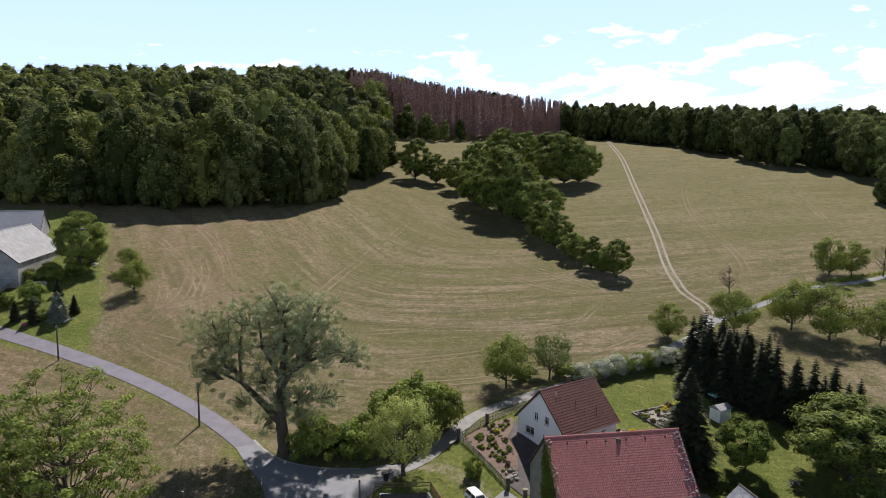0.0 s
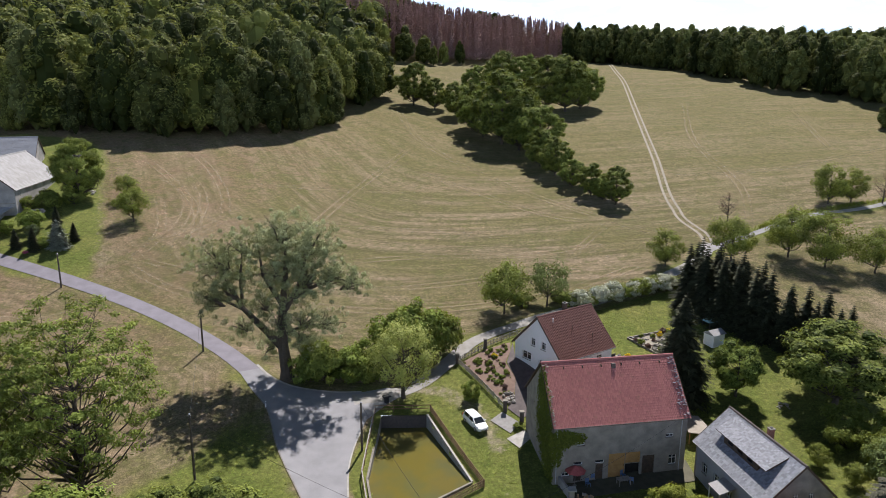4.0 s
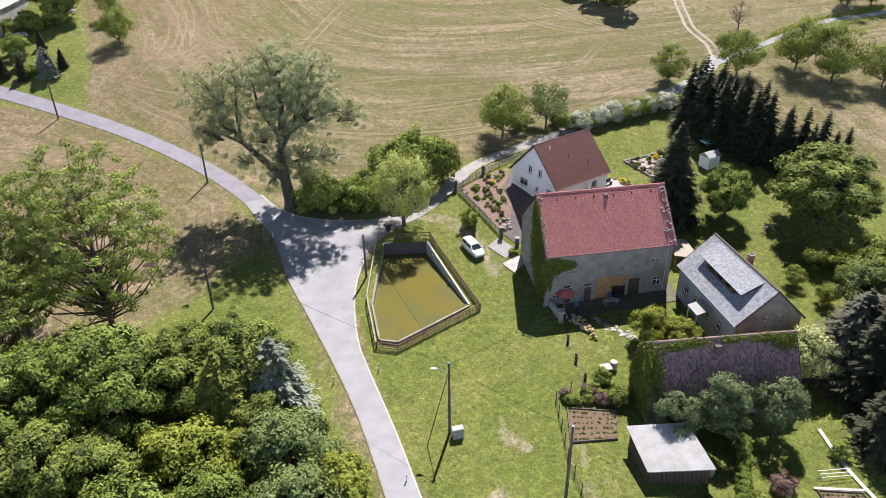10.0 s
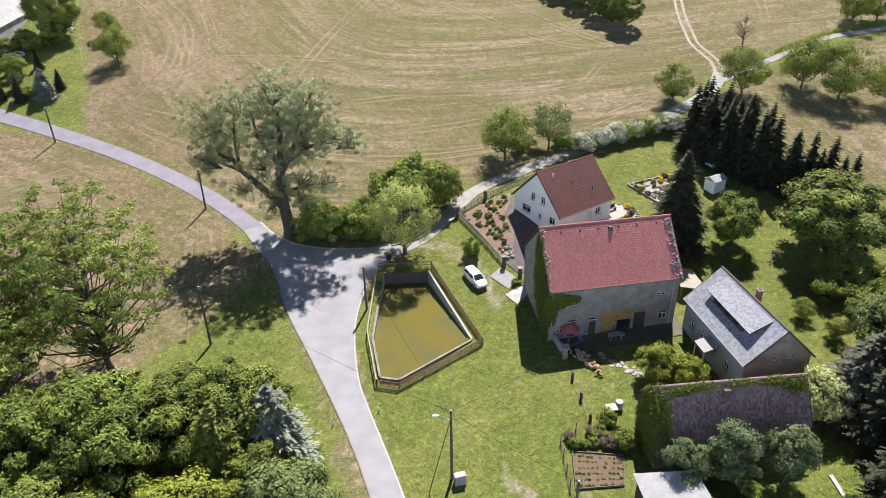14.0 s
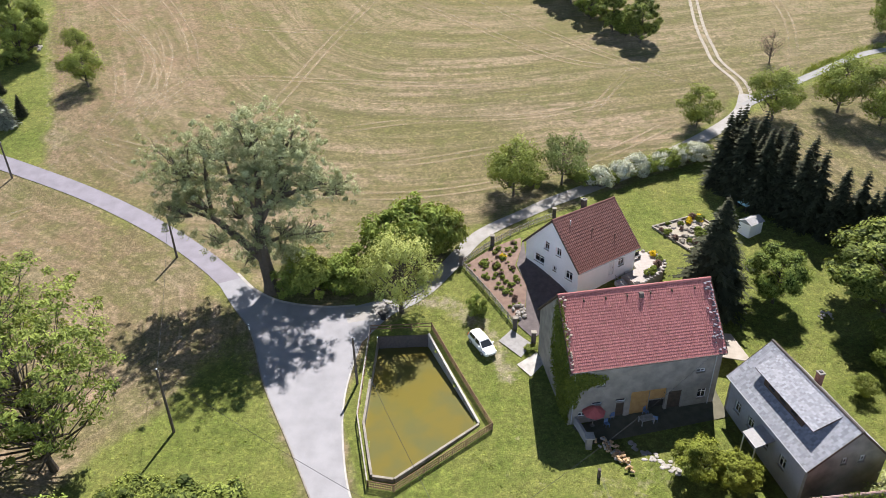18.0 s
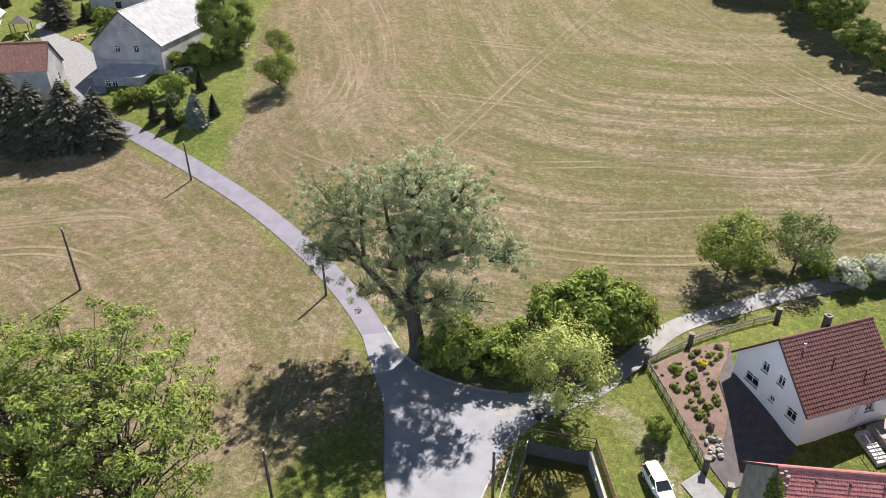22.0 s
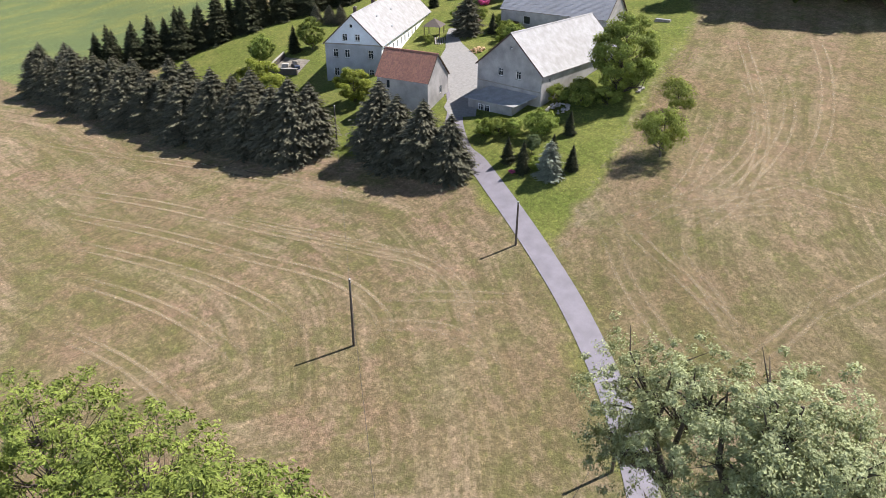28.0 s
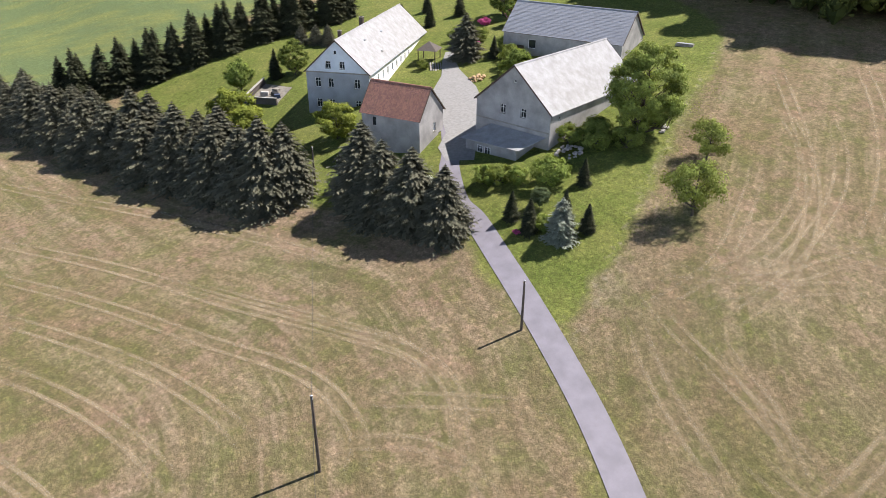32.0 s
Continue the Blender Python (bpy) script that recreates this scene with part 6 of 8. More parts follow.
for i in range(70):
    rr = random.Random(400 + i)
    x, y = 17.1 - 0.9 * rr.random() ** 1.8, -0.25 - 5.2 * rr.random()
    sz = 0.1 + 0.14 * rr.random()
    part("lichen_patch", Geo().blob((x - sz, y, barn.zr + y * barn.sa + 0.07), (sz, sz * 1.4, 0.015), i, 0.2, 4, 6), ZINC_DULL, barn.ob).matrix_basis = barn.m
for wx in (0.35, 15.9):
    part("downpipe", Geo().tube([barn.frames["a"] @ Vector((wx, -0.12, barn.zb)), barn.frames["a"] @ Vector((wx, -0.12, 7.3))], [0.05, 0.05], 6), ZINC, barn.ob)

# ivy on the barn gable and on the old outbuilding


def ivy(parent, frame_m, spots, n, size, seed, label):
    """Ivy leaves lying on a wall or roof plane, thick in the middle of each spot."""
    rng = np.random.default_rng(seed)
    pts = []
    for x, z, rx, rz, share in spots:
        k = int(n * share)
        q = rng.normal(0, 0.55, (k, 2))
        q = q[np.hypot(q[:, 0], q[:, 1]) < 1.25]
        pts.append(np.column_stack([x + q[:, 0] * rx, -np.abs(rng.normal(0.05, 0.12, len(q))) - 0.03, z + q[:, 1] * rz]))
    p = np.concatenate(pts)
    v, f = leaf_quads(rng, p, np.tile([0.0, -1.2, 0.5], (len(p), 1)), size)
    mm = np.array(frame_m)
    v = v @ mm[:3, :3].T + mm[:3, 3]
    ob = new("ivy", mesh_from("ivy", v, f, IVY, {"tint": np.clip(rng.normal(0.5, 0.25, len(f)), 0, 1)}))
    return tagged(ob, label, "ivy", kind="stuff")


ivy(barn.ob, barn.frames["g0"], [(7.6, 6.5, 2.4, 4.2, 0.4), (9.2, 4.0, 1.9, 3.6, 0.3), (6.6, 10.5, 1.4, 2.2, 0.2), (9.6, 1.6, 1.5, 1.6, 0.1)], 9000, 0.16, 5, "dense ivy over the barn gable")
ivy(barn.ob, barn.frames["a"], [(0.9, 5.9, 1.4, 1.0, 0.6), (2.4, 5.9, 1.3, 0.7, 0.2), (0.3, 4.0, 0.7, 1.4, 0.2)], 2600, 0.15, 6, "ivy spreading over the barn front")
ivy(low.ob, low.frames["g0"], [(3.0, 2.0, 2.6, 3.0, 0.6), (3.0, 5.4, 1.5, 1.6, 0.4)], 6500, 0.16, 7, "dense ivy over the outbuilding gable")
low_ang = math.degrees(math.atan2(low.zr - low.ze, low.wa))
low_slope = low.m @ pose(0, -low.wa, low.ze, low_ang - 90, 0, 0)
ivy(low.ob, low_slope, [(0.6, 2.6, 1.0, 2.6, 0.35), (3.0, 4.7, 1.6, 0.5, 0.15), (5.0, 4.9, 1.6, 0.5, 0.1), (9.0, 5.0, 1.4, 0.4, 0.08), (14.6, 4.4, 1.3, 0.9, 0.2), (12.5, 4.9, 1.6, 0.5, 0.12)], 3200, 0.15, 8, "ivy creeping along the outbuilding ridge")
part("skylight", Geo().box(7.0, 7.8, -0.95, -0.4, 6.1, 6.98, low.m, 0.06), CLINKER, low.ob, "small metal roof hatch")

# lean-to board roof behind the barn
lean = thing("canopy", "pale board lean-to roof between barn and house", "canopy")
part("roof", Geo().hexa([(31.3, 82.2, 2.7), (34.6, 81.2, 2.7), (33.8, 86.0, 3.1), (31.6, 86.2, 3.1)], [(31.3, 82.2, 2.8), (34.6, 81.2, 2.8), (33.8, 86.0, 3.2), (31.6, 86.2, 3.2)]), plain("pale board", (0.36, 0.325, 0.28), (0.28, 0.25, 0.21), 1.0), lean)
for x, y in ((31.5, 82.3), (34.3, 81.5), (33.6, 85.7)):
    part("post", Geo().box(x, x + 0.12, y, y + 0.12, gz(x, y) - 0.1, 2.69), TIMBER, lean)

# ---- the farm ----
farm_a = House("farmhouse", "two-storey farmhouse in pale blue-grey render with sheet roof", "house", -135.6, 136.0, 129.0, 42.0, 6.4, 6.4, 22.8, 28.7, 14.9, RENDER_BLUE, walls={"a": RENDER_WHITE})
for x in (3.9, 6.6):
    farm_a.win("g0", x, 8.7, 1.0, 1.3)
farm_a.win("g0", 5.55, 11.2, 0.6, 0.75, cross=False, sill=False)
for x in (1.7, 4.2, 9.3):
    farm_a.win("g0", x, 5.2, 1.05, 1.7)
    farm_a.win("g0", x, 1.4, 1.05, 1.6)
for k in range(9):
    farm_a.win("a", 2.0 + 3.1 * k, 5.4, 0.9, 1.4)
    if k not in (3,):
        farm_a.win("a", 2.0 + 3.1 * k, 1.5, 0.9, 1.3)
farm_a.dr("a", 11.1, 0.0, 1.4, 2.6, plain("red painted door", (0.35, 0.05, 0.04), (0.28, 0.04, 0.035)), label="red painted house door")
fa = farm_a
panel = [(0.05, fa.ze + 0.2), (fa.W - 0.05, fa.ze + 0.2), (fa.W - 0.05, fa.ze + fa.sa * fa.oh - 0.14), (fa.wb - fa.oh, fa.zr - 0.2), (0.05, fa.ze + fa.sb * fa.oh - 0.14)]
part("gable_panel", Geo().wall(panel, [h for h in fa.holes["g0"] if h[0][1] > fa.ze + 0.3], fa.frames["g0"] @ pose(0, -0.025, 0), 0.022), PANEL_WHITE, fa.ob, "bluish white gable panel")
part("string_course", Geo().box(0, fa.W, -0.06, -0.003, fa.ze - 0.05, fa.ze + 0.17, fa.frames["g0"]), RENDER_GREY, fa.ob)
farm_a.build_walls()
farm_a.roof(METAL_ROOF, 2.4, 0.9, 0.015, 0.0, 21)
farm_a.gutter(ZINC)
farm_a.chimney(6.0, 1.2, 0.6, 0.6, 29.2, DARK_WOOD)
farm_a.chimney(19.0, 1.4, 0.8, 0.8, 29.5, DARK_WOOD)
for x, y in ((10.0, -2.0), (20.0, -2.2), (12.5, -4.6)):
    z = farm_a.zr - abs(y) * farm_a.sa
    part("roof_window", Geo().box(x, x + 0.7, y - 0.25, y + 0.25, z - 0.1, z + 0.14, farm_a.m), ZINC, farm_a.ob)

farm_b = House("barn", "large pale farm barn with sheet metal roof", "barn", -97.5, 143.8, 100.0, 26.0, 7.1, 7.35, 24.15, 30.3, 17.7, RENDER_PALE)
for x in (4.6, 8.4):
    farm_b.win("g0", x, 5.1, 1.0, 1.35)
farm_b.win("g0", 6.9, 10.0, 0.45, 0.45, cross=False, sill=False)
farm_b.dr("a", 4.6, 2.2, 1.0, 2.2, DARK_WOOD, label="dark barn door")
farm_b.win("a", 2.2, 5.0, 0.5, 0.7, cross=False, sill=False)
farm_b.build_walls()
farm_b.roof(METAL_ROOF, 2.4, 0.9, 0.015, 0.0, 23)
lt = farm_b.frames["g0"]
lroof = part("lean_to_roof", Geo().hexa([lt @ Vector(p) for p in [(1.2, -5.2, 19.3), (11.6, -4.6, 19.4), (13.2, -0.02, 20.6), (3.0, -0.02, 20.6)]], [lt @ Vector(p) for p in [(1.2, -5.2, 19.4), (11.6, -4.6, 19.5), (13.2, -0.02, 20.72), (3.0, -0.02, 20.72)]]), METAL_ROOF, farm_b.ob, "grey felt lean-to roof")
part("lean_to_wall", Geo().box(1.7, 11.2, -4.5, -0.05, 16.0, 19.3, lt), RENDER_PALE, farm_b.ob)
for x in (4.0, 5.4):
    window(farm_b.ob, lt @ pose(0, -4.52, 0), x, 17.6, 1.1, 1.1, True, False, deep=-0.03, name="lean_to_window")
part("band", Geo().box(0.0, 13.6, -0.04, -0.004, 21.3, 21.5, lt), RENDER_GREY, farm_b.ob)

farm_c = House("outbuilding", "small farm outbuilding with mottled rust-red tile roof", "outbuilding", -118.6, 132.6, 23.7, 11.1, 3.8, 4.5, 21.35, 25.8, 15.9, RENDER_PALE)
farm_c.win("a", 2.0, 3.6, 0.7, 1.4, sill=False, cross=False, frame_mat=BLACK_TRIM)
farm_c.win("g1", 4.3, 2.6, 0.85, 1.4)
farm_c.dr("g1", 6.1, 0.0, 0.9, 2.0, DARK_WOOD)
farm_c.build_walls()
farm_c.roof(ROOF_RUST, 0.3, 0.22, 0.035, 0.012, 25)

farm_d = House("barn", "long farm barn with a weathered grey slate roof", "barn", -130.6, 175.7, 18.7, 25.0, 6.0, 6.0, 27.5, 32.6, 22.8, RENDER_PALE)
farm_d.win("a", 5.5, 2.0, 1.6, 1.7, cross=False)
farm_d.dr("a", 3.0, 0.0, 1.6, 2.4, DARK_WOOD)
farm_d.build_walls()
farm_d.roof(ROOF_DARKSLATE, 0.32, 0.3, 0.03, 0.0, 27)


def overlay(name, poly, lift, mat, label, category, kind="structure"):
    me = patch(poly, lift)
    me.materials.append(mat)
    return tagged(new(name, me), label, category, kind=kind)


overlay("yard", [(-101.7, 134.6), (-106.0, 136.4), (-108.8, 140.2), (-111.5, 141.8), (-122.0, 147.9), (-125.5, 150.3), (-130.2, 156.0), (-137.1, 161.6), (-141.2, 165.7), (-139.8, 167.1), (-134.0, 162.7), (-129.3, 159.9), (-119.5, 155.7), (-112, 151), (-104, 143), (-98.0, 137.0)], 0.09, PAVING, "grey worn farmyard paving", "yard")

# garden pavilion, rubble, pool, bench and heap on the farm
pav = thing("pavilion", "small open pavilion with a dark pyramid roof", "pavilion", at=pose(-140.2, 160.6, gz(-140.2, 160.6), 0, 0, 35))
part("roof", Geo().hexa([(-2.2, -2.2, 2.4), (2.2, -2.2, 2.4), (2.2, 2.2, 2.4), (-2.2, 2.2, 2.4)], [(-0.1, -0.1, 3.9), (0.1, -0.1, 3.9), (0.1, 0.1, 3.9), (-0.1, 0.1, 3.9)]), CLINKER, pav)
for sx in (-1.8, 1.8):
    for sy in (-1.8, 1.8):
        part("post", Geo().box(sx - 0.08, sx + 0.08, sy - 0.08, sy + 0.08, -0.2, 2.39), DARK_WOOD, pav)
plank = thing("board_stack", "pale boards leaning beside the pavilion", "boards")
for k in range(5):
    part("board", Geo().beam((-138.0 + 0.45 * k, 159.2 + 0.3 * k, gz(-138, 159.2) + 0.5), (-134.6 + 0.45 * k, 156.8 + 0.3 * k, gz(-134.6, 156.8) + 0.12), 0.3, 0.06), PALE_WOOD, plank)


def rubble(name, label, cx, cy, r, n, mat, seed, size=0.25, group=""):
    """A heap of separate lumps."""
    rng = random.Random(seed)
    ob = thing(name, label, "heap", group)
    for k in range(n):
        a, q = rng.uniform(0, 6.28), math.sqrt(rng.random()) * r
        x, y = cx + q * math.cos(a), cy + q * math.sin(a)
        s = size * rng.uniform(0.5, 1.3)
        z = gz(x, y) + s * 0.5 + (1 - q / r) * size * 1.6
        part("stone", Geo().blob((x, y, z), (s, s * rng.uniform(0.7, 1.1), s * rng.uniform(0.5, 0.8)), seed + k, 0.18, 4, 6), mat, ob)
    return ob


rubble("rubble_heap", "heap of pale rubble and boards at the barn corner", -88.2, 146.6, 2.0, 34, STONE, 3, 0.32)
rubble("stone_row", "row of pale field stones under the tree", -83.0, 160.0, 1.8, 26, STONE, 4, 0.32)
rubble("log_heap", "heap of orange split logs in the yard", -122.4, 158.4, 1.5, 26, CUT_WOOD, 5, 0.34)
pool = thing("pool", "round blue-white garden pool behind the farmhouse", "pool", at=pose(-158.0, 150.0, gz(-158, 150)))
part("basin", Geo().tube([(0, 0, 0.0), (0, 0, 1.1)], [2.6, 2.6], 28), WHITE_PAINT, pool)
part("cover", Geo().tube([(0, 0, 1.105), (0, 0, 1.15)], [2.45, 2.3], 28), plain("light blue cover", (0.35, 0.55, 0.7), (0.3, 0.48, 0.62)), pool)
cloth_dark = plain("dark blue cover", (0.06, 0.08, 0.14), (0.04, 0.055, 0.1))
terrace = thing("terrace_wall", "low dark terrace wall with a pale coping", "wall")
tw = [(-164.0, 134.4), (-159.9, 127.8), (-151.4, 131.0)]
for (ax, ay), (bx, by) in zip(tw, tw[1:]):
    za, zb2 = gz(ax, ay), gz(bx, by)
    part("wall", Geo().beam((ax, ay, za + 0.5), (bx, by, zb2 + 0.5), 0.35, 1.6), CLINKER, terrace)
    part("coping", Geo().beam((ax, ay, za + 1.34), (bx, by, zb2 + 1.34), 0.5, 0.08), KERB, terrace)
overlay("terrace", [(-163.6, 134.4), (-159.6, 128.4), (-151.8, 131.4), (-155.5, 136.6)], 0.12, CONCRETE, "small concrete terrace behind a wall", "terrace")
for k, (x, y, mat, w) in enumerate([(-155.4, 132.6, BLACK_TRIM, 0.9), (-156.8, 133.6, CONCRETE, 0.7), (-158.2, 131.6, KERB, 0.8), (-154.0, 132.4, cloth_dark, 0.6)]):
    bx_ob = thing("garden_box", "garden box and covered clutter on the terrace", "box", "terrace boxes", at=pose(x, y, gz(x, y) + 0.12, 0, 0, k * 25))
    part("body", Geo().box(-w, w, -0.5, 0.5, 0, 0.7, None, 0.05), mat, bx_ob)
    part("lid", Geo().box(-w, w, -0.48, 0.48, 0.704, 0.78, None, 0.03), mat, bx_ob)
trough = thing("trough", "low stone trough on the lawn", "trough", at=pose(-100.3, 190.2, gz(-100.3, 190.2), 0, 0, 20))
part("basin", Geo().box(-1.6, 1.6, -0.5, 0.5, -0.1, 0.45), CONCRETE, trough)
part("lid", Geo().box(-1.4, 1.4, -0.35, 0.35, 0.455, 0.5), ZINC, trough)
for x, y, s, mat, lab in [(-80.2, 128.9, 0.2, FLOWER_PINK, "small bush with pink flowers"), (-148.6, 183, 0.55, FLOWER_PINK, "rhododendron with pink flowers"), (-146.2, 189.5, 0.75, FLOWER_PINK, "rhododendron with pink flowers"), (-138.9, 172.2, 0.35, FLOWER_PINK, "pink flowering bush by the yard")]:
    plant("sh_pink", shrub(mat, 66), x, y, s, x * 7 % 360, lab, "flowering bushes", stretch=0.8)

# ---- poles and wires ----


def pole(x, y, h, lab, lamp=False, lean=(0.0, 0.0)):
    ob = thing("utility_pole", lab, "pole", "line of wooden poles", at=pose(x, y, gz(x, y), lean[0], lean[1], 0))
    part("shaft", Geo().tube([(0, 0, -0.4), (0, 0, h * 0.5), (0, 0, h)], [0.16, 0.14, 0.11], 9), POLE_WOOD, ob)
    part("cap", Geo().tube([(0, 0, h + 0.002), (0, 0, h + 0.08)], [0.12, 0.03], 9), ZINC, ob)
    for k, dx in enumerate((-0.14, 0.14)):
        ins = part("insulator", Geo().tube([(dx, 0, h - 0.35), (dx, 0, h - 0.15)], [0.05, 0.035], 7), KERB, ob)
    if lamp:
        arm = part("lamp_arm", Geo().tube([(0, 0, h - 1.3), (-0.7, 0.1, h - 0.9), (-1.2, 0.2, h - 0.85)], [0.035, 0.03, 0.03], 6), ZINC, ob)
        part("lamp_head", Geo().blob((-1.45, 0.25, h - 0.88), (0.36, 0.16, 0.1), 3, 0.03, 5, 8), WHITE_PAINT, arm)
    return ob, Vector((x, y, gz(x, y) + h - 0.2))


P = {}
for key, x, y, h, lab, lamp in [("a", 0.7, 53.2, 9.1, "wooden pole with a street lamp beside a stay", True), ("b", -28.8, 72.6, 8.4, "weathered wooden utility pole on the verge", False), ("c", -37.6, 102.0, 6.6, "dark wooden utility pole beside the lane", False), ("d", -68.0, 118.4, 6.2, "dark wooden utility pole beside the lane", False), ("e", -67.5, 93.0, 8.8, "dark wooden utility pole in the meadow", False), ("f", -10.4, 80.3, 6.6, "thin dark pole between road and pond", False), ("g", 11.3, 45.0, 9.0, "dark wooden utility pole by the plot fence", False), ("h", -115.6, 119.6, 6.2, "wooden pole among the farm shrubs", False)]:
    P[key] = pole(x, y, h, lab, lamp)[1]


def wire(a, b, sag, lab="thin overhead wire"):
    pts = [a.lerp(b, t) - Vector((0, 0, sag * 4 * t * (1 - t))) for t in [k / 14 for k in range(15)]]
    return solo("overhead_wire", Geo().tube(pts, [0.018] * 15, 4), BLACK_TRIM, "thin dark overhead wire between poles", "wire", "overhead wires")


barn_hook = barn.m @ Vector((15.6, -5.3, 7.2))
for a, b, s in [(P["a"], P["b"], 0.8), (P["b"], P["e"], 0.9), (P["e"], P["h"], 1.2), (P["b"], P["c"], 0.8), (P["a"], barn_hook, 1.0), (P["a"], P["f"], 0.7), (P["a"], P["g"], 0.4)]:
    wire(a, b, s)
solo("stay_pole", Geo().tube([(-1.6, 51.4, gz(-1.6, 51.4) - 0.2), (0.6, 53.1, 6.8)], [0.05, 0.04], 6), POLE_WOOD, "slanting stay of the street lamp pole", "stay")
box = thing("cable_box", "grey metal cable box on the grass by the pole", "cabinet", at=pose(1.5, 52.7, gz(1.5, 52.7), 0, 0, 15))
part("body", Geo().box(-0.55, 0.55, -0.32, 0.32, -0.1, 1.15), plain("grey-green cabinet paint", (0.3, 0.31, 0.29), (0.24, 0.25, 0.24)), box)
part("lid", Geo().box(-0.62, 0.62, -0.38, 0.38, 1.155, 1.25, None, 0.05), KERB, box)
for x, y in [(-7.3, 62.6), (-12.1, 60.3), (-24.6, 88.6), (-3.4, 47.0)]:
    post = thing("marker_post", "white roadside marker post with a dark band", "post", "roadside marker posts", at=pose(x, y, gz(x, y)))
    part("shaft", Geo().box(-0.06, 0.06, -0.05, 0.05, -0.1, 0.95, None, 0.008), WHITE_PAINT, post)
    part("band", Geo().box(-0.063, 0.063, -0.053, 0.053, 0.66, 0.82), BLACK_TRIM, post)
hyd = thing("waste_bin", "dark litter bin beside the willow", "bin", at=pose(-8.2, 91.3, gz(-8.2, 91.3), 0, 0, 30))
part("body", Geo().tube([(0, 0, 0), (0, 0, 0.9)], [0.35, 0.4], 12), BLACK_TRIM, hyd)
part("lid", Geo().box(-0.6, 0.6, -0.45, 0.45, 0.95, 1.1, None, 0.1), BLACK_TRIM, hyd)

# ---- the pond ----
water_z = -0.05
pond_water = tagged(new("water", Geo().face([(x, y, water_z) for x, y in POND]).mesh("water", WATER)), "still murky green-brown pond water", "water", kind="structure")
for (a, b), top0, top1, mat in zip(zip(POND, POND[1:] + POND[:1]), (1.75, 1.95, 0.34, 0.3, 0.34, 0.62), (1.75, 0.36, 0.3, 0.32, 0.6, 1.6), (CLINKER, KERB, CONCRETE, CONCRETE, CONCRETE, CONCRETE)):
    d = (Vector((*b, 0)) - Vector((*a, 0))).normalized()
    n = Vector((d.y, -d.x, 0)) * -0.26
    A, B = Vector((*a, -1.2)) - d * 0.02, Vector((*b, -1.2)) + d * 0.02
    A2, B2 = Vector((*a, top0)), Vector((*b, top1))
    tagged(new("pond_wall", Geo().hexa([A, B, B + n, A + n], [A2, B2, B2 + n, A2 + n]).mesh("pond_wall", mat)), "low weathered concrete edge wall of the pond", "wall", kind="structure")


def fence(name, label, line, height, gap, rails, post_mat, rail_mat, group="", slats=0, post=0.1, base=None, rail=(0.05, 0.1)):
    """Posts along a line with rails, and upright slats if any."""
    ob = thing(name, label, "fence", group)
    for (x0, y0), (x1, y1) in zip(line, line[1:]):
        L = math.hypot(x1 - x0, y1 - y0)
        n = max(1, round(L / gap))
        pts = [(x0 + (x1 - x0) * k / n, y0 + (y1 - y0) * k / n) for k in range(n + 1)]
        zs = [gz(x, y) if base is None else base for x, y in pts]
        for (x, y), z in zip(pts[:-1] if (x1, y1) != line[-1] else pts, zs):
            part("post", Geo().box(x - post / 2, x + post / 2, y - post / 2, y + post / 2, z - 0.25, z + height + 0.06), post_mat, ob)
        for q in rails:
            for k in range(n):
                part("rail", Geo().beam((*pts[k], zs[k] + height * q), (*pts[k + 1], zs[k + 1] + height * q), *rail), rail_mat, ob)
        if slats:
            m = max(2, int(L / slats))
            for k in range(m):
                t = (k + 0.5) / m
                x, y = x0 + (x1 - x0) * t, y0 + (y1 - y0) * t
                z = gz(x, y) if base is None else base
                part("slat", Geo().box(x - 0.035, x + 0.035, y - 0.02, y + 0.02, z + 0.08, z + height - 0.02), rail_mat, ob)
    return ob


fence("pond_fence", "brown wooden rail fence round the pond", [(-2.0, 89.4), (4.7, 73.8), (-5.3, 65.8), (-7.9, 66.3)], 1.0, 1.9, (0.3, 0.62, 0.97), FENCE_WOOD, FENCE_WOOD, slats=0.24)
fence("pond_fence", "dark wooden fence with a pale top rail at the pond", [(-7.9, 66.3), (-9.8, 75.0), (-9.6, 88.9)], 1.0, 2.4, (0.4,), FENCE_WOOD, FENCE_WOOD)
tr = Geo()
for a, b in (((-7.9, 66.3), (-9.8, 75.0)), ((-9.8, 75.0), (-9.6, 88.9))):
    tr.beam((*a, gz(*a) + 1.02), (*b, gz(*b) + 1.02), 0.14, 0.06)
solo("handrail", tr, PALE_WOOD, "pale bleached handrail on the pond fence", "handrail")
fence("pond_fence", "brown wooden rail fence at the pond head", [(-9.6, 88.9), (-2.0, 89.4)], 1.0, 2.2, (0.5, 0.97), FENCE_WOOD, FENCE_WOOD)

# ---- garden of the white house ----
fence("garden_fence", "pale wooden picket fence on stone posts", [(16.0, 111.6), (6.4, 104.9), (1.9, 101.3), (8.3, 89.2)], 0.95, 1.6, (0.35, 0.85), PALE_WOOD, PALE_WOOD, slats=0.3)
for x, y in [(1.9, 101.3), (6.4, 104.9), (16.0, 111.6), (8.35, 89.0), (10.4, 86.6)]:
    pst = thing("gate_post", "dark stone fence post with a flat cap", "post", "stone fence posts", at=pose(x, y, gz(x, y)))
    part("shaft", Geo().box(-0.25, 0.25, -0.25, 0.25, -0.3, 1.5), CLINKER, pst)
    part("cap", Geo().box(-0.32, 0.32, -0.32, 0.32, 1.505, 1.62), CONCRETE, pst)
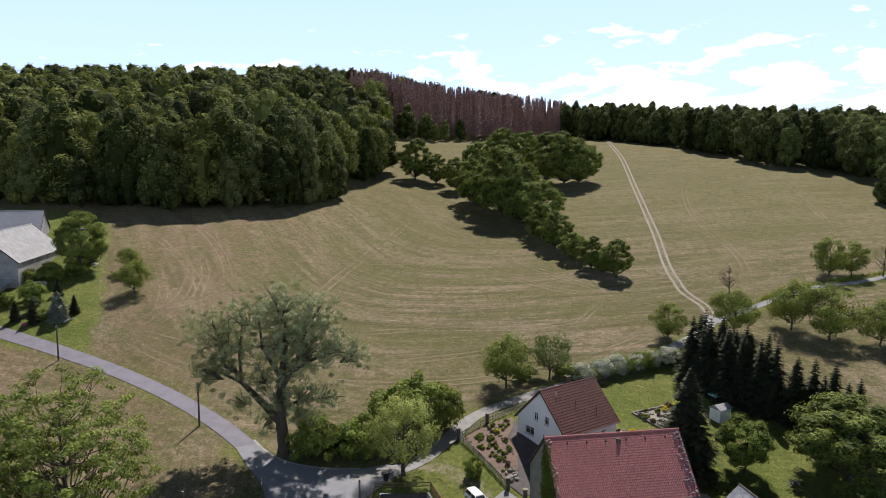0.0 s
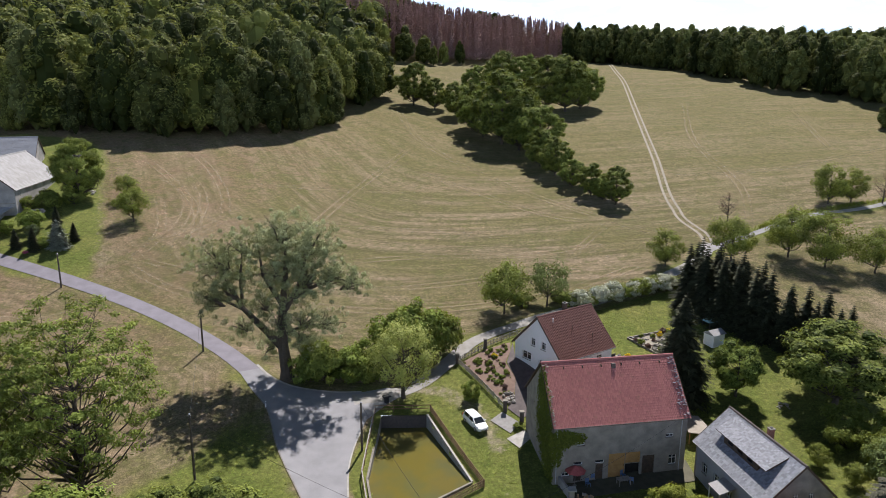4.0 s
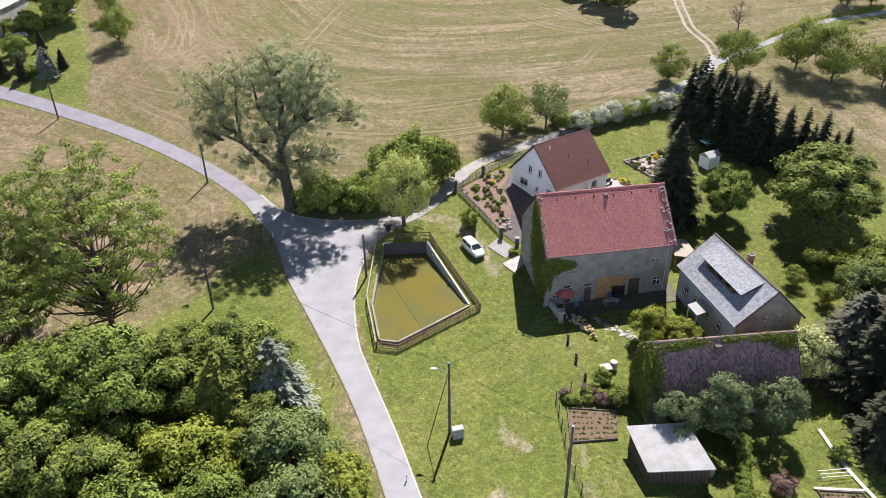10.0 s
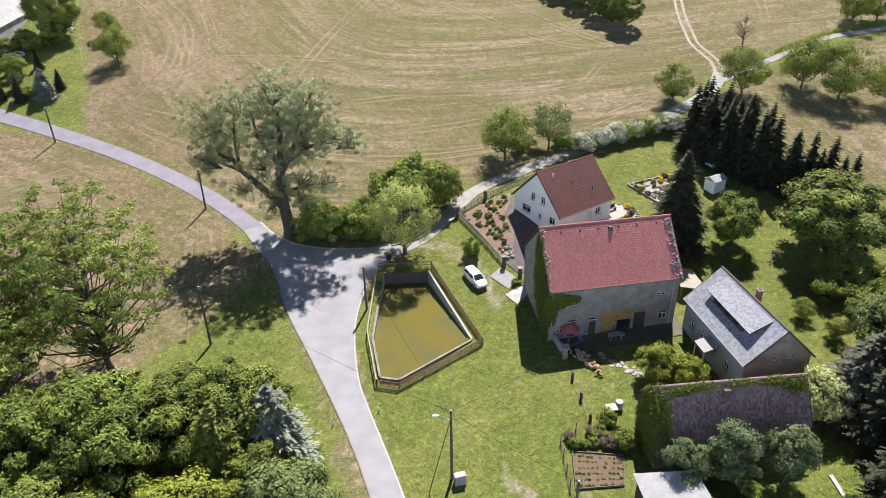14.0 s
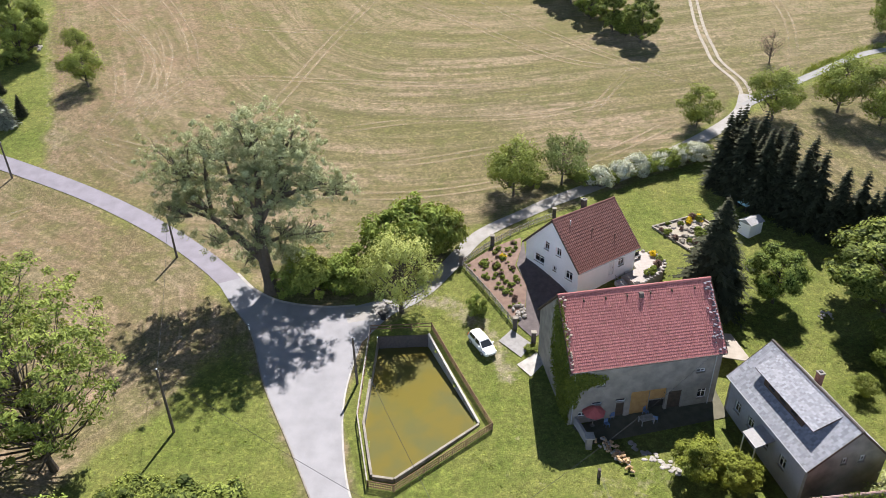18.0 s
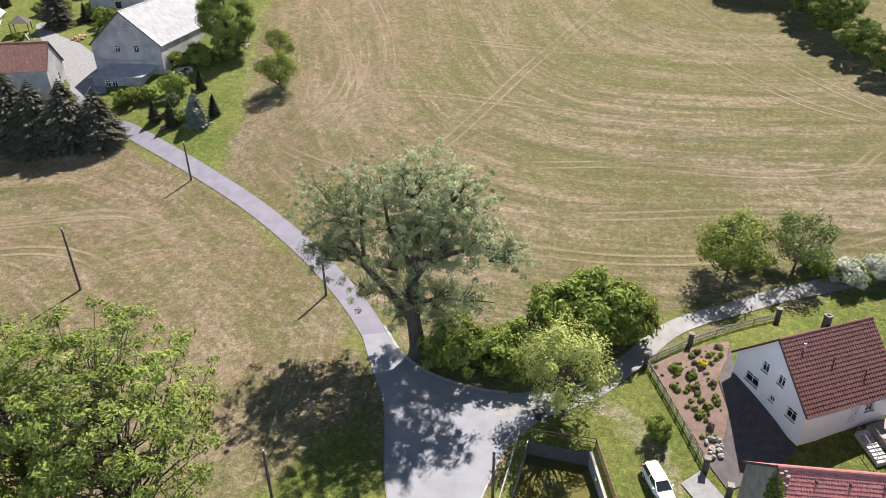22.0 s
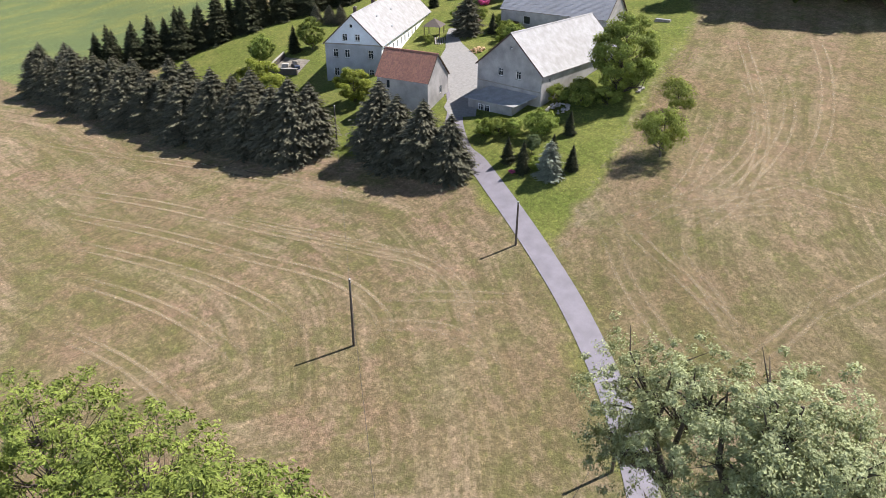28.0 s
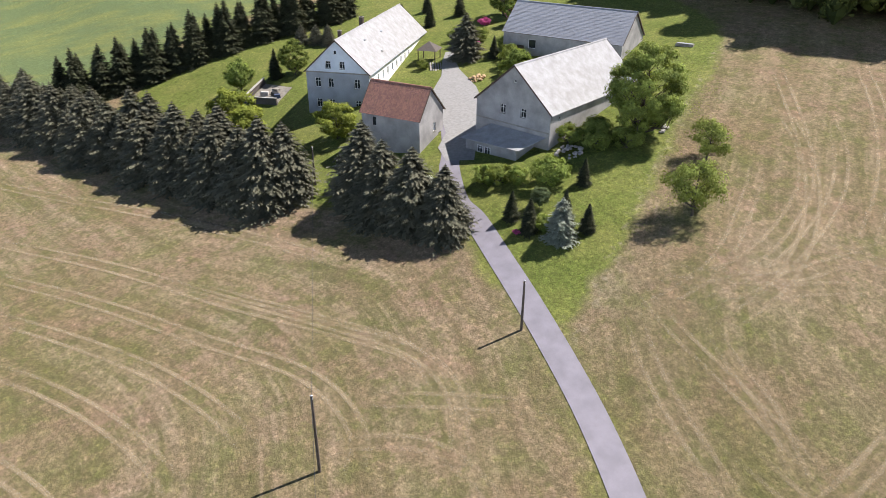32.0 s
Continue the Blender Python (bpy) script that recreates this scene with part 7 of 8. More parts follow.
overlay("flower_bed", [(2.4, 101.0), (6.6, 104.3), (10.5, 105.8), (10.2, 102.6), (9.2, 99.6), (10.4, 95.5), (9.8, 91.5), (8.5, 90.0)], 0.1, plain("reddish mulch", (0.22, 0.15, 0.115), (0.15, 0.1, 0.08), 1.5), "reddish mulched flower bed", "flower bed")
# the drive's dark colour includes the house shadow that lies on the paving
overlay("driveway", [(8.7, 89.4), (10.4, 87.2), (14.0, 89.4), (16.4, 92.6), (10.8, 101.8), (10.8, 105.6), (10.2, 102.6), (9.4, 99.6), (10.4, 95.5), (9.9, 91.6)], 0.1, plain("shade-darkened paving", (0.13, 0.11, 0.11), (0.085, 0.072, 0.072), 1.5), "paved drive between house and barn, darkened for shadow", "driveway")
overlay("paving", [(6.2, 87.0), (7.9, 88.7), (10.2, 86.3), (8.7, 84.3)], 0.1, PAVING, "grey paved parking slab", "paving")
overlay("paving", [(8.1, 83.2), (10.6, 85.0), (11.4, 83.4), (9.6, 81.3)], 0.11, KERB, "pale concrete slab by the barn", "paving")
plant("sh_b", None, 9.9, 85.4, 0.3, 20, "low clipped bush beside the slab", "bed plants", stretch=0.7)
rngb = random.Random(8)
bed_poly = [(2.9, 101.0), (6.6, 103.8), (10.0, 105.2), (9.8, 102.6), (8.8, 99.6), (9.8, 95.5), (9.3, 92.2), (8.6, 91.0)]
done = 0
while done < 96:
    x, y = rngb.uniform(2, 10.5), rngb.uniform(90, 106)
    if not inside(np.array([x]), np.array([y]), bed_poly)[0]:
        continue
    key, mat, seed, lab = rngb.choice([("bed_a", LEAF_DEEP, 67, "low green cushion plant"), ("bed_b", LEAF, 68, "low light green cushion plant"), ("bed_c", LEAF_RED, 69, "low reddish cushion plant"), ("bed_a", LEAF_DEEP, 67, "low green cushion plant"), ("bed_b", LEAF, 68, "low light green cushion plant")])
    if done in (7, 15, 21):
        key, mat, seed, lab = "bed_y", FLOWER_YELLOW, 70, "yellow flowering cushion plant"
        x, y = 7.6 + 0.5 * (done % 3), 100.6 + 0.35 * (done % 4)
    plant(key, shrub(mat, seed, 0.26, 60), x, y, rngb.uniform(0.05, 0.17), rngb.uniform(0, 360), lab, "bed plants", stretch=rngb.uniform(0.7, 1.1))
    done += 1
for k in range(14):
    x, y = 9.0 + rngb.uniform(-0.7, 0.9), 91.3 + rngb.uniform(-1.0, 1.2)
    solo("boulder", Geo().blob((x, y, gz(x, y) + 0.2), (rngb.uniform(0.2, 0.4), rngb.uniform(0.2, 0.35), 0.25), k, 0.2, 5, 7), STONE if k % 2 else CONCRETE, "pale garden boulder at the bed corner", "stone", "garden boulders")
patio = thing("patio", "pale paved patio with a curved retaining wall", "patio")
pp = [(25.0, 102.6), (27.2, 103.5), (29.0, 102.2), (29.7, 100.2), (28.7, 97.7), (25.4, 94.9), (24.0, 95.6), (23.0, 96.9), (25.4, 98.8)]
part("slab", Geo().hexa([(x, y, 2.6) for x, y in pp[::-1]], [(x, y, 4.75) for x, y in pp[::-1]]), plain("pinkish grey slabs", (0.34, 0.31, 0.29), (0.27, 0.245, 0.23), 2.5), patio)
for k in range(16):
    x, y = [(27.4, 103.3), (28.2, 102.8), (28.9, 102.2), (29.3, 101.4), (29.6, 100.5), (29.5, 99.7), (29.2, 98.9), (28.8, 98.1), (28.3, 97.5), (27.7, 97.0), (27.2, 96.5), (26.7, 96.1), (26.2, 95.7), (25.8, 95.3), (25.4, 95.0), (24.8, 95.2)][k]
    part("edge_stone", Geo().blob((x, y, 4.85), (0.3, 0.25, 0.2), k, 0.12, 4, 7), STONE, patio)
for x, y, s, key in [(28.9, 100.6, 0.22, "bed_a"), (28.4, 102.0, 0.22, "bed_y"), (28.3, 99.0, 0.26, "bed_c"), (27.4, 97.8, 0.24, "bed_b"), (26.6, 97.0, 0.26, "bed_a")]:
    plant(key, None, x, y, s, x * 50 % 360, "low plant on the patio edge", "bed plants", z=4.76)
seat = thing("garden_bench", "dark garden bench on the patio", "bench", at=pose(25.9, 101.2, 4.755, 0, 0, 35))
part("seat", Geo().box(-0.8, 0.8, -0.25, 0.25, 0.42, 0.48), BLACK_TRIM, seat)
part("backrest", Geo().box(-0.8, 0.8, 0.22, 0.28, 0.5, 0.95), BLACK_TRIM, seat)
for x in (-0.7, 0.7):
    part("leg", Geo().box(x - 0.04, x + 0.04, -0.22, 0.22, 0, 0.415), BLACK_TRIM, seat)
WHITE_STEP = plain("pale step stone", (0.55, 0.54, 0.52), (0.42, 0.41, 0.4), 2.0)
stair = thing("garden_stairs", "pale stone garden stairs with metal handrails", "stairs")
sa, sb = Vector((22.5, 96.2, 4.65)), Vector((24.1, 93.4, 3.6))
for k in range(9):
    c = sa.lerp(sb, (k + 0.5) / 9)
    part("step", Geo().box(-0.65, 0.65, -0.22, 0.22, -1.2, 0.0, pose(c.x, c.y, c.z, 0, 0, 30)), WHITE_STEP, stair)
for off in (-0.75, 0.75):
    d = Vector((off * 0.87, off * 0.5, 0.9))
    part("handrail", Geo().beam(sa + d, sb + d, 0.06), PALE_WOOD, stair)
    for t in (0.05, 0.5, 0.95):
        q = sa.lerp(sb, t)
        part("baluster", Geo().beam(q + Vector((off * 0.87, off * 0.5, -0.05)), q + Vector((off * 0.87, off * 0.5, 0.88)), 0.05), PALE_WOOD, stair)
rock = [(30.3, 109.7), (37.6, 112.6), (39.9, 109.0), (34.9, 103.2)]
overlay("rockery", rock, 0.1, GRAVEL, "gravel rock garden with a stone border", "rock garden")
for (a, b) in zip(rock, rock[1:] + rock[:1]):
    tagged(new("kerb", Geo().beam((*a, gz(*a) + 0.15), (*b, gz(*b) + 0.15), 0.25, 0.3).mesh("kerb", CONCRETE)), "dark stone border of the rock garden", "kerb", kind="structure")
for k in range(90):
    u, v = rngb.random(), rngb.random()
    x = (rock[0][0] * (1 - u) + rock[1][0] * u) * (1 - v) + (rock[3][0] * (1 - u) + rock[2][0] * u) * v
    y = (rock[0][1] * (1 - u) + rock[1][1] * u) * (1 - v) + (rock[3][1] * (1 - u) + rock[2][1] * u) * v
    if k % 3 == 0:
        plant(["bed_a", "bed_b", "bed_y", "bed_c"][k // 3 % 4], None, x, y, rngb.uniform(0.12, 0.26), k * 40, "low rock garden plant", "rock garden plants")
    else:
        s = rngb.uniform(0.2, 0.45)
        solo("boulder", Geo().blob((x, y, gz(x, y) + s * 0.45), (s, s * 0.8, s * 0.6), k, 0.2, 5, 7), STONE if k % 2 else CONCRETE, "pale rock garden boulder", "stone", "rock garden boulders")
hut = thing("garden_hut", "small white garden hut by the spruces", "hut", at=pose(44.0, 108.2, gz(44, 108.2), 0, 0, 30))
part("wall", Geo().box(-1.3, 1.3, -1.0, 1.0, -0.2, 1.9), RENDER_WHITE, hut)
part("roof", Geo().hexa([(-1.5, -1.2, 1.903), (1.5, -1.2, 1.903), (1.5, 1.2, 1.903), (-1.5, 1.2, 1.903)], [(-1.5, -0.05, 2.5), (1.5, -0.05, 2.5), (1.5, 0.05, 2.5), (-1.5, 0.05, 2.5)]), METAL_ROOF, hut)
tarp = thing("tarpaulin_shelter", "small shelter under a pale blue tarpaulin", "shelter", at=pose(45.6, 113.8, gz(45.6, 113.8), 0, 0, 20))
part("tarpaulin", Geo().hexa([(-1.3, -1.0, 1.1), (1.3, -1.0, 1.2), (1.2, 1.0, 1.0), (-1.3, 0.9, 1.1)], [(-1.0, -0.1, 1.9), (1.0, -0.1, 1.8), (1.0, 0.1, 1.8), (-1.0, 0.1, 1.9)]), plain("pale blue tarpaulin", (0.3, 0.5, 0.55), (0.24, 0.42, 0.47)), tarp)
for x in (-1.1, 1.1):
    for y in (-0.9, 0.85):
        part("post", Geo().box(x - 0.04, x + 0.04, y - 0.04, y + 0.04, -0.1, 1.1), DARK_WOOD, tarp)

# ---- barn yard ----
yard_wall = thing("yard_wall", "low pale yard wall with a capped pillar", "wall")
w0, w1 = Vector((13.0, 76.3, 0)), Vector((14.5, 71.6, 0))
d = (w1 - w0).normalized() * 1.0
n = Vector((-d.y, d.x, 0)) * 0.15
part("body", Geo().hexa([w0 - n + Vector((0, 0, -0.8)), w1 - n + Vector((0, 0, -1.0)), w1 + n + Vector((0, 0, -1.0)), w0 + n + Vector((0, 0, -0.8))], [w0 - n + Vector((0, 0, 1.3)), w1 - n + Vector((0, 0, 0.9)), w1 + n + Vector((0, 0, 0.9)), w0 + n + Vector((0, 0, 1.3))]), RENDER_PALE, yard_wall)
part("pillar", Geo().box(14.2, 14.8, 71.0, 71.6, -0.8, 1.35), RENDER_GREY, yard_wall)
part("cap", Geo().box(14.0, 15.0, 70.8, 71.8, 1.355, 1.5), KERB, yard_wall)
# soil colour is lowered to deepen the shadow in front of the barn
overlay("yard", [(13.2, 74.0), (14.8, 71.6), (30.2, 75.0), (30.0, 79.0)], 0.09, plain("worn yard soil", (0.125, 0.115, 0.08), (0.08, 0.078, 0.05), 1.0), "worn shady yard in front of the barn", "yard")
par = thing("parasol", "closed-in red parasol on a stand in the yard", "parasol", at=pose(15.4, 74.2, gz(15.4, 74.2)))
cano = part("canopy", Geo().hexa([(1.25 * math.cos(k * math.pi / 4), 1.25 * math.sin(k * math.pi / 4), 2.0) for k in range(8)], [(0.05 * math.cos(k * math.pi / 4), 0.05 * math.sin(k * math.pi / 4), 2.6) for k in range(8)]), plain("faded red cloth", (0.5, 0.13, 0.12), (0.42, 0.1, 0.1)), par)
part("pole", Geo().tube([(0, 0, 0), (0, 0, 2.58)], [0.03, 0.03], 7), PALE_WOOD, par)
part("base", Geo().tube([(0, 0, 0.0), (0, 0, 0.12)], [0.3, 0.25], 12), CONCRETE, par)
cloth_blue = plain("faded blue plastic", (0.13, 0.2, 0.36), (0.1, 0.15, 0.28))
chair_proto = None
for x, y, a in [(16.9, 74.0, 20), (17.6, 75.2, 200), (21.4, 75.6, 40), (22.2, 74.6, 160), (15.9, 75.6, 280)]:
    m = pose(x, y, gz(x, y) + 0.09, 0, 0, a)
    if chair_proto is None:
        chair_proto = thing("garden_chair", "faded blue plastic garden chair in the yard", "chair", "yard chairs")
        part("seat", Geo().box(-0.24, 0.24, -0.24, 0.24, 0.41, 0.45), cloth_blue, chair_proto)
        part("backrest", Geo().box(-0.24, 0.24, 0.2, 0.25, 0.46, 0.92), cloth_blue, chair_proto)
        for sx in (-0.21, 0.21):
            for sy in (-0.21, 0.21):
                part("leg", Geo().box(sx - 0.02, sx + 0.02, sy - 0.02, sy + 0.02, 0, 0.405), cloth_blue, chair_proto)
        chair_proto.matrix_basis = m
    else:
        copy_thing(chair_proto, m)
tab = thing("garden_table", "weathered wooden garden table in the yard", "table", at=pose(21.2, 74.4, gz(21.2, 74.4) + 0.09, 0, 0, 15))
part("tabletop", Geo().box(-0.8, 0.8, -0.45, 0.45, 0.7, 0.75), PALE_WOOD, tab)
for sx in (-0.7, 0.7):
    for sy in (-0.35, 0.35):
        part("leg", Geo().box(sx - 0.04, sx + 0.04, sy - 0.04, sy + 0.04, 0, 0.695), PALE_WOOD, tab)
logs = thing("log_pile", "heap of freshly split firewood", "firewood")
lr = random.Random(3)
for k in range(60):
    t = lr.random()
    x, y = 16.0 + 2.3 * t + lr.gauss(0, 0.35), 71.9 - 3.2 * t + lr.gauss(0, 0.35)
    z = gz(x, y) + 0.14 + abs(lr.gauss(0, 0.2))
    a, b = lr.uniform(0, 6.28), lr.uniform(-0.5, 0.5)
    dv = Vector((math.cos(a) * math.cos(b), math.sin(a) * math.cos(b), math.sin(b))) * 0.22
    part("log", Geo().tube([Vector((x, y, z)) - dv, Vector((x, y, z)) + dv], [0.13, 0.13], 6), CUT_WOOD if k % 3 else STONE, logs)
for k in range(34):
    t = k / 33
    x, y = 18.9 + 4.4 * t + lr.gauss(0, 0.28), 71.6 - 3.9 * t + lr.gauss(0, 0.35)
    solo("stepping_stone", Geo().blob((x, y, gz(x, y) + 0.04), (lr.uniform(0.2, 0.36), lr.uniform(0.18, 0.3), 0.07), k, 0.1, 4, 8), STONE, "pale flat stepping stone in the grass", "stone", "stepping stones")
fence("wire_fence", "low dark wire fence with heavy posts", [(14.9, 67.6), (15.8, 60.9)], 1.0, 3.4, (0.5, 0.95), POLE_WOOD, BLACK_TRIM, post=0.28, rail=(0.02, 0.02))
fence("wire_fence", "dark wire mesh fence on thin posts along the plot", [(15.8, 60.9), (12.2, 58.0), (12.3, 50.0), (13.2, 43.6)], 1.2, 2.0, (0.05, 0.35, 0.65, 0.97), POLE_WOOD, POLE_WOOD, post=0.08, rail=(0.025, 0.025))
compost = thing("compost_bin", "grey compost bin with a pale lid", "bin", at=pose(18.2, 61.8, gz(18.2, 61.8), 0, 0, 10))
part("body", Geo().box(-0.6, 0.6, -0.55, 0.55, -0.1, 1.1, None, 0.06), BLACK_TRIM, compost)
part("lid", Geo().box(-0.6, 0.6, -0.55, 0.55, 1.105, 1.2), KERB, compost)
tankb = thing("water_barrel", "pale water barrel beside the ivy", "barrel", at=pose(19.3, 62.8, gz(19.3, 62.8)))
part("body", Geo().tube([(0, 0, 0), (0, 0, 0.5), (0, 0, 1.0)], [0.4, 0.46, 0.4], 12), KERB, tankb)
part("rim", Geo().tube([(0, 0, 1.002), (0, 0, 1.04)], [0.42, 0.42], 12), KERB, tankb)

# ---- vegetable plots ----


def plot(poly, label, rows, cols, seed, kinds):
    overlay("vegetable_bed", poly, 0.1, SOIL, label, "soil")
    rr = random.Random(seed)
    for i in range(rows):
        for j in range(cols):
            u, v = (j + 0.5) / cols, (i + 0.6) / rows
            x = (poly[0][0] * (1 - u) + poly[1][0] * u) * (1 - v) + (poly[3][0] * (1 - u) + poly[2][0] * u) * v
            y = (poly[0][1] * (1 - u) + poly[1][1] * u) * (1 - v) + (poly[3][1] * (1 - u) + poly[2][1] * u) * v
            if rr.random() < 0.12:
                continue
            key = kinds[i % len(kinds)]
            plant(key, None, x + rr.gauss(0, 0.05), y + rr.gauss(0, 0.05), rr.uniform(0.045, 0.075), rr.uniform(0, 360), "young vegetable plant in tilled soil", "vegetable plants")
    for a, b in zip(poly, poly[1:] + poly[:1]):
        tagged(new("bed_edging", Geo().beam((*a, gz(*a) + 0.12), (*b, gz(*b) + 0.12), 0.08, 0.22).mesh("bed_edging", POLE_WOOD)), "wooden edging board of a vegetable bed", "edging", kind="structure")


plot([(13.2, 56.6), (18.4, 56.0), (17.6, 52.2), (12.8, 51.8)], "tilled vegetable bed with rows of young plants", 6, 12, 4, ["bed_a", "bed_a", "bed_b", "bed_a", "bed_b", "bed_a"])
plot([(34.4, 45.4), (38.2, 45.0), (40.2, 38.6), (34.6, 39.4)], "tilled vegetable bed with low green rows", 9, 9, 5, ["bed_b", "bed_a"])
for k in range(22):
    x, y = 12.9 + lr.random() * 6.2, 57.2 + lr.random() * 2.4
    plant(["bed_b", "bed_a", "bed_c"][k % 3], None, x, y, lr.uniform(0.16, 0.3), k * 70, "leafy garden perennial beside the plot", "garden perennials")
path_line = smooth_line([(38.0, 53.0), (38.3, 48.0), (39.4, 43.0), (41.0, 36.0)])
strip("garden_path_edge", path_line, -0.2, 0.2, 0.14, KERB, "pale stone edging of the garden path", "edging", 1)
strip("garden_path_edge", smooth_line([(34.2, 45.7), (38.6, 45.3)]), -0.15, 0.15, 0.15, KERB, "pale stone edging of the vegetable bed", "edging", 1)
for k in range(11):
    plant("bed_red", shrub(FLOWER_RED, 72, 0.26, 60), 28.8 + lr.gauss(0.6, 0.7), 43.4 - 0.25 * k * 0.4 + lr.gauss(0, 0.3), lr.uniform(0.12, 0.2), k * 50, "bright red flowering plant", "red flowers")
for k in range(13):
    t = k / 12
    plant("bed_b", None, 29.6 - 3.4 * t, 51.0 - 9.5 * t, 0.3, k * 61, "low clipped hedge plant", "low garden hedge", stretch=1.3)
fr = thing("clothes_frame", "pale metal clothes drying frame on the lawn", "frame", at=pose(36.6, 46.6, gz(36.6, 46.6), 0, 0, 5))
for y in (0.0, 0.4, 0.8):
    part("rail", Geo().beam((-1.4, y, 0.55), (1.6, y, 0.55), 0.04), WHITE_PAINT, fr)
for x in (-1.2, 1.4):
    part("leg", Geo().beam((x, 0.4, -0.1), (x, 0.4, 0.52), 0.05), WHITE_PAINT, fr)
brl = thing("water_barrel", "dark water barrel behind the shed", "barrel", at=pose(25.3, 47.6, gz(25.3, 47.6)))
part("body", Geo().tube([(0, 0, 0), (0, 0, 0.5), (0, 0, 0.95)], [0.36, 0.42, 0.38], 12), ZINC, brl)
part("rim", Geo().tube([(0, 0, 0.952), (0, 0, 0.99)], [0.4, 0.4], 12), ZINC, brl)
for k, (x, y) in enumerate([(45.5, 77.4), (47.8, 73.4)]):
    plant("fruit_a", None, x, y, 0.33, k * 90, "young fruit tree on the lawn", "young fruit trees")
rubble("stone_ring", "small ring of stones on the lawn", 47.3, 90.4, 0.9, 14, STONE, 9, 0.22)

# ---- the parked car ----
car = thing("car", "white compact hatchback parked on the gravel drive", "car", at=pose(4.15, 86.15, gz(4.15, 86.15) + 0.02, 0, 0, -61.5) @ pose(0, 0, 0, 0, 3.0, 0))


def loft(stations):
    """Skin over cross-sections: x, half width at sill, belt and top, and their heights."""
    g = Geo()
    rings = []
    for x, w0, w1, w2, z0, z1, z2 in stations:
        ring = [(x, -w0, z0), (x, -w1, z1), (x, -w2, z2), (x, w2, z2), (x, w1, z1), (x, w0, z0)]
        rings.append(len(g.v))
        g.v += ring
    for a, b in zip(rings, rings[1:]):
        for k in range(6):
            n = (k + 1) % 6
            g.f.append((a + k, b + k, b + n, a + n))
    g.f.append(tuple(range(rings[0], rings[0] + 6)))
    g.f.append(tuple(reversed(range(rings[-1], rings[-1] + 6))))
    return g


part("body", loft([(-2.15, 0.62, 0.72, 0.6, 0.38, 0.6, 0.85), (-2.05, 0.78, 0.86, 0.74, 0.26, 0.6, 0.95), (-1.2, 0.82, 0.9, 0.8, 0.22, 0.62, 0.98), (0.0, 0.83, 0.9, 0.82, 0.22, 0.62, 0.97), (0.9, 0.83, 0.9, 0.8, 0.22, 0.62, 0.95), (1.6, 0.8, 0.88, 0.72, 0.24, 0.58, 0.84), (2.05, 0.72, 0.8, 0.6, 0.28, 0.52, 0.72), (2.2, 0.55, 0.62, 0.45, 0.34, 0.48, 0.62)]), CAR_PAINT, car, smooth=False)
part("cabin_glass", loft([(-2.0, 0.72, 0.68, 0.6, 0.951, 1.1, 1.2), (-1.75, 0.76, 0.68, 0.58, 0.955, 1.25, 1.42), (-0.6, 0.8, 0.72, 0.62, 0.965, 1.28, 1.46), (0.25, 0.8, 0.72, 0.62, 0.96, 1.26, 1.42), (1.15, 0.72, 0.66, 0.6, 0.93, 0.96, 0.98)]), GLASS, car)
part("roof", loft([(-1.95, 0.5, 0.52, 0.45, 1.3, 1.38, 1.42), (-1.75, 0.63, 0.64, 0.56, 1.4, 1.44, 1.47), (-0.6, 0.66, 0.67, 0.58, 1.43, 1.48, 1.52), (0.25, 0.65, 0.66, 0.56, 1.38, 1.44, 1.48), (0.42, 0.6, 0.6, 0.5, 1.34, 1.37, 1.4)]), CAR_PAINT, car)
for s in (-1, 1):
    for (x0, z0, y0), (x1, z1, y1) in (((0.36, 1.38, 0.63), (1.15, 0.95, 0.78)), ((-0.45, 1.42, 0.68), (-0.45, 0.97, 0.82)), ((-1.75, 1.4, 0.64), (-1.95, 0.97, 0.77))):
        part("pillar", Geo().beam((x0, s * y0, z0), (x1, s * y1, z1), 0.09), CAR_PAINT, car)
    part("headlight", Geo().box(1.93, 2.12, s * 0.66 - 0.16, s * 0.66 + 0.1, 0.6, 0.72, None, 0.02), WHITE_PAINT, car, "clear headlight")
    part("tail_light", Geo().box(-2.16, -2.02, s * 0.72 - 0.1, s * 0.72 + 0.1, 0.72, 0.98), FLOWER_RED, car, "red tail light")
    part("mirror", Geo().box(0.75, 0.9, s * 0.98 - 0.1, s * 0.98 + 0.1, 0.98, 1.1, None, 0.02), CAR_PAINT, car)
    for x in (-1.32, 1.32):
        wh = part("wheel", Geo().tube([(x, s * 0.74, 0.31), (x, s * 0.91, 0.31)], [0.31, 0.31], 18), TYRE, car)
        part("rim", Geo().tube([(x, s * 0.9, 0.31), (x, s * 0.925, 0.31)], [0.2, 0.19], 14), ZINC, wh)
part("grille", Geo().box(2.13, 2.21, -0.42, 0.42, 0.36, 0.5), BLACK_TRIM, car)
part("number_plate", Geo().box(2.212, 2.225, -0.26, 0.26, 0.4, 0.5), WHITE_PAINT, car)

# ---- rough grass on the lawns and verges ----


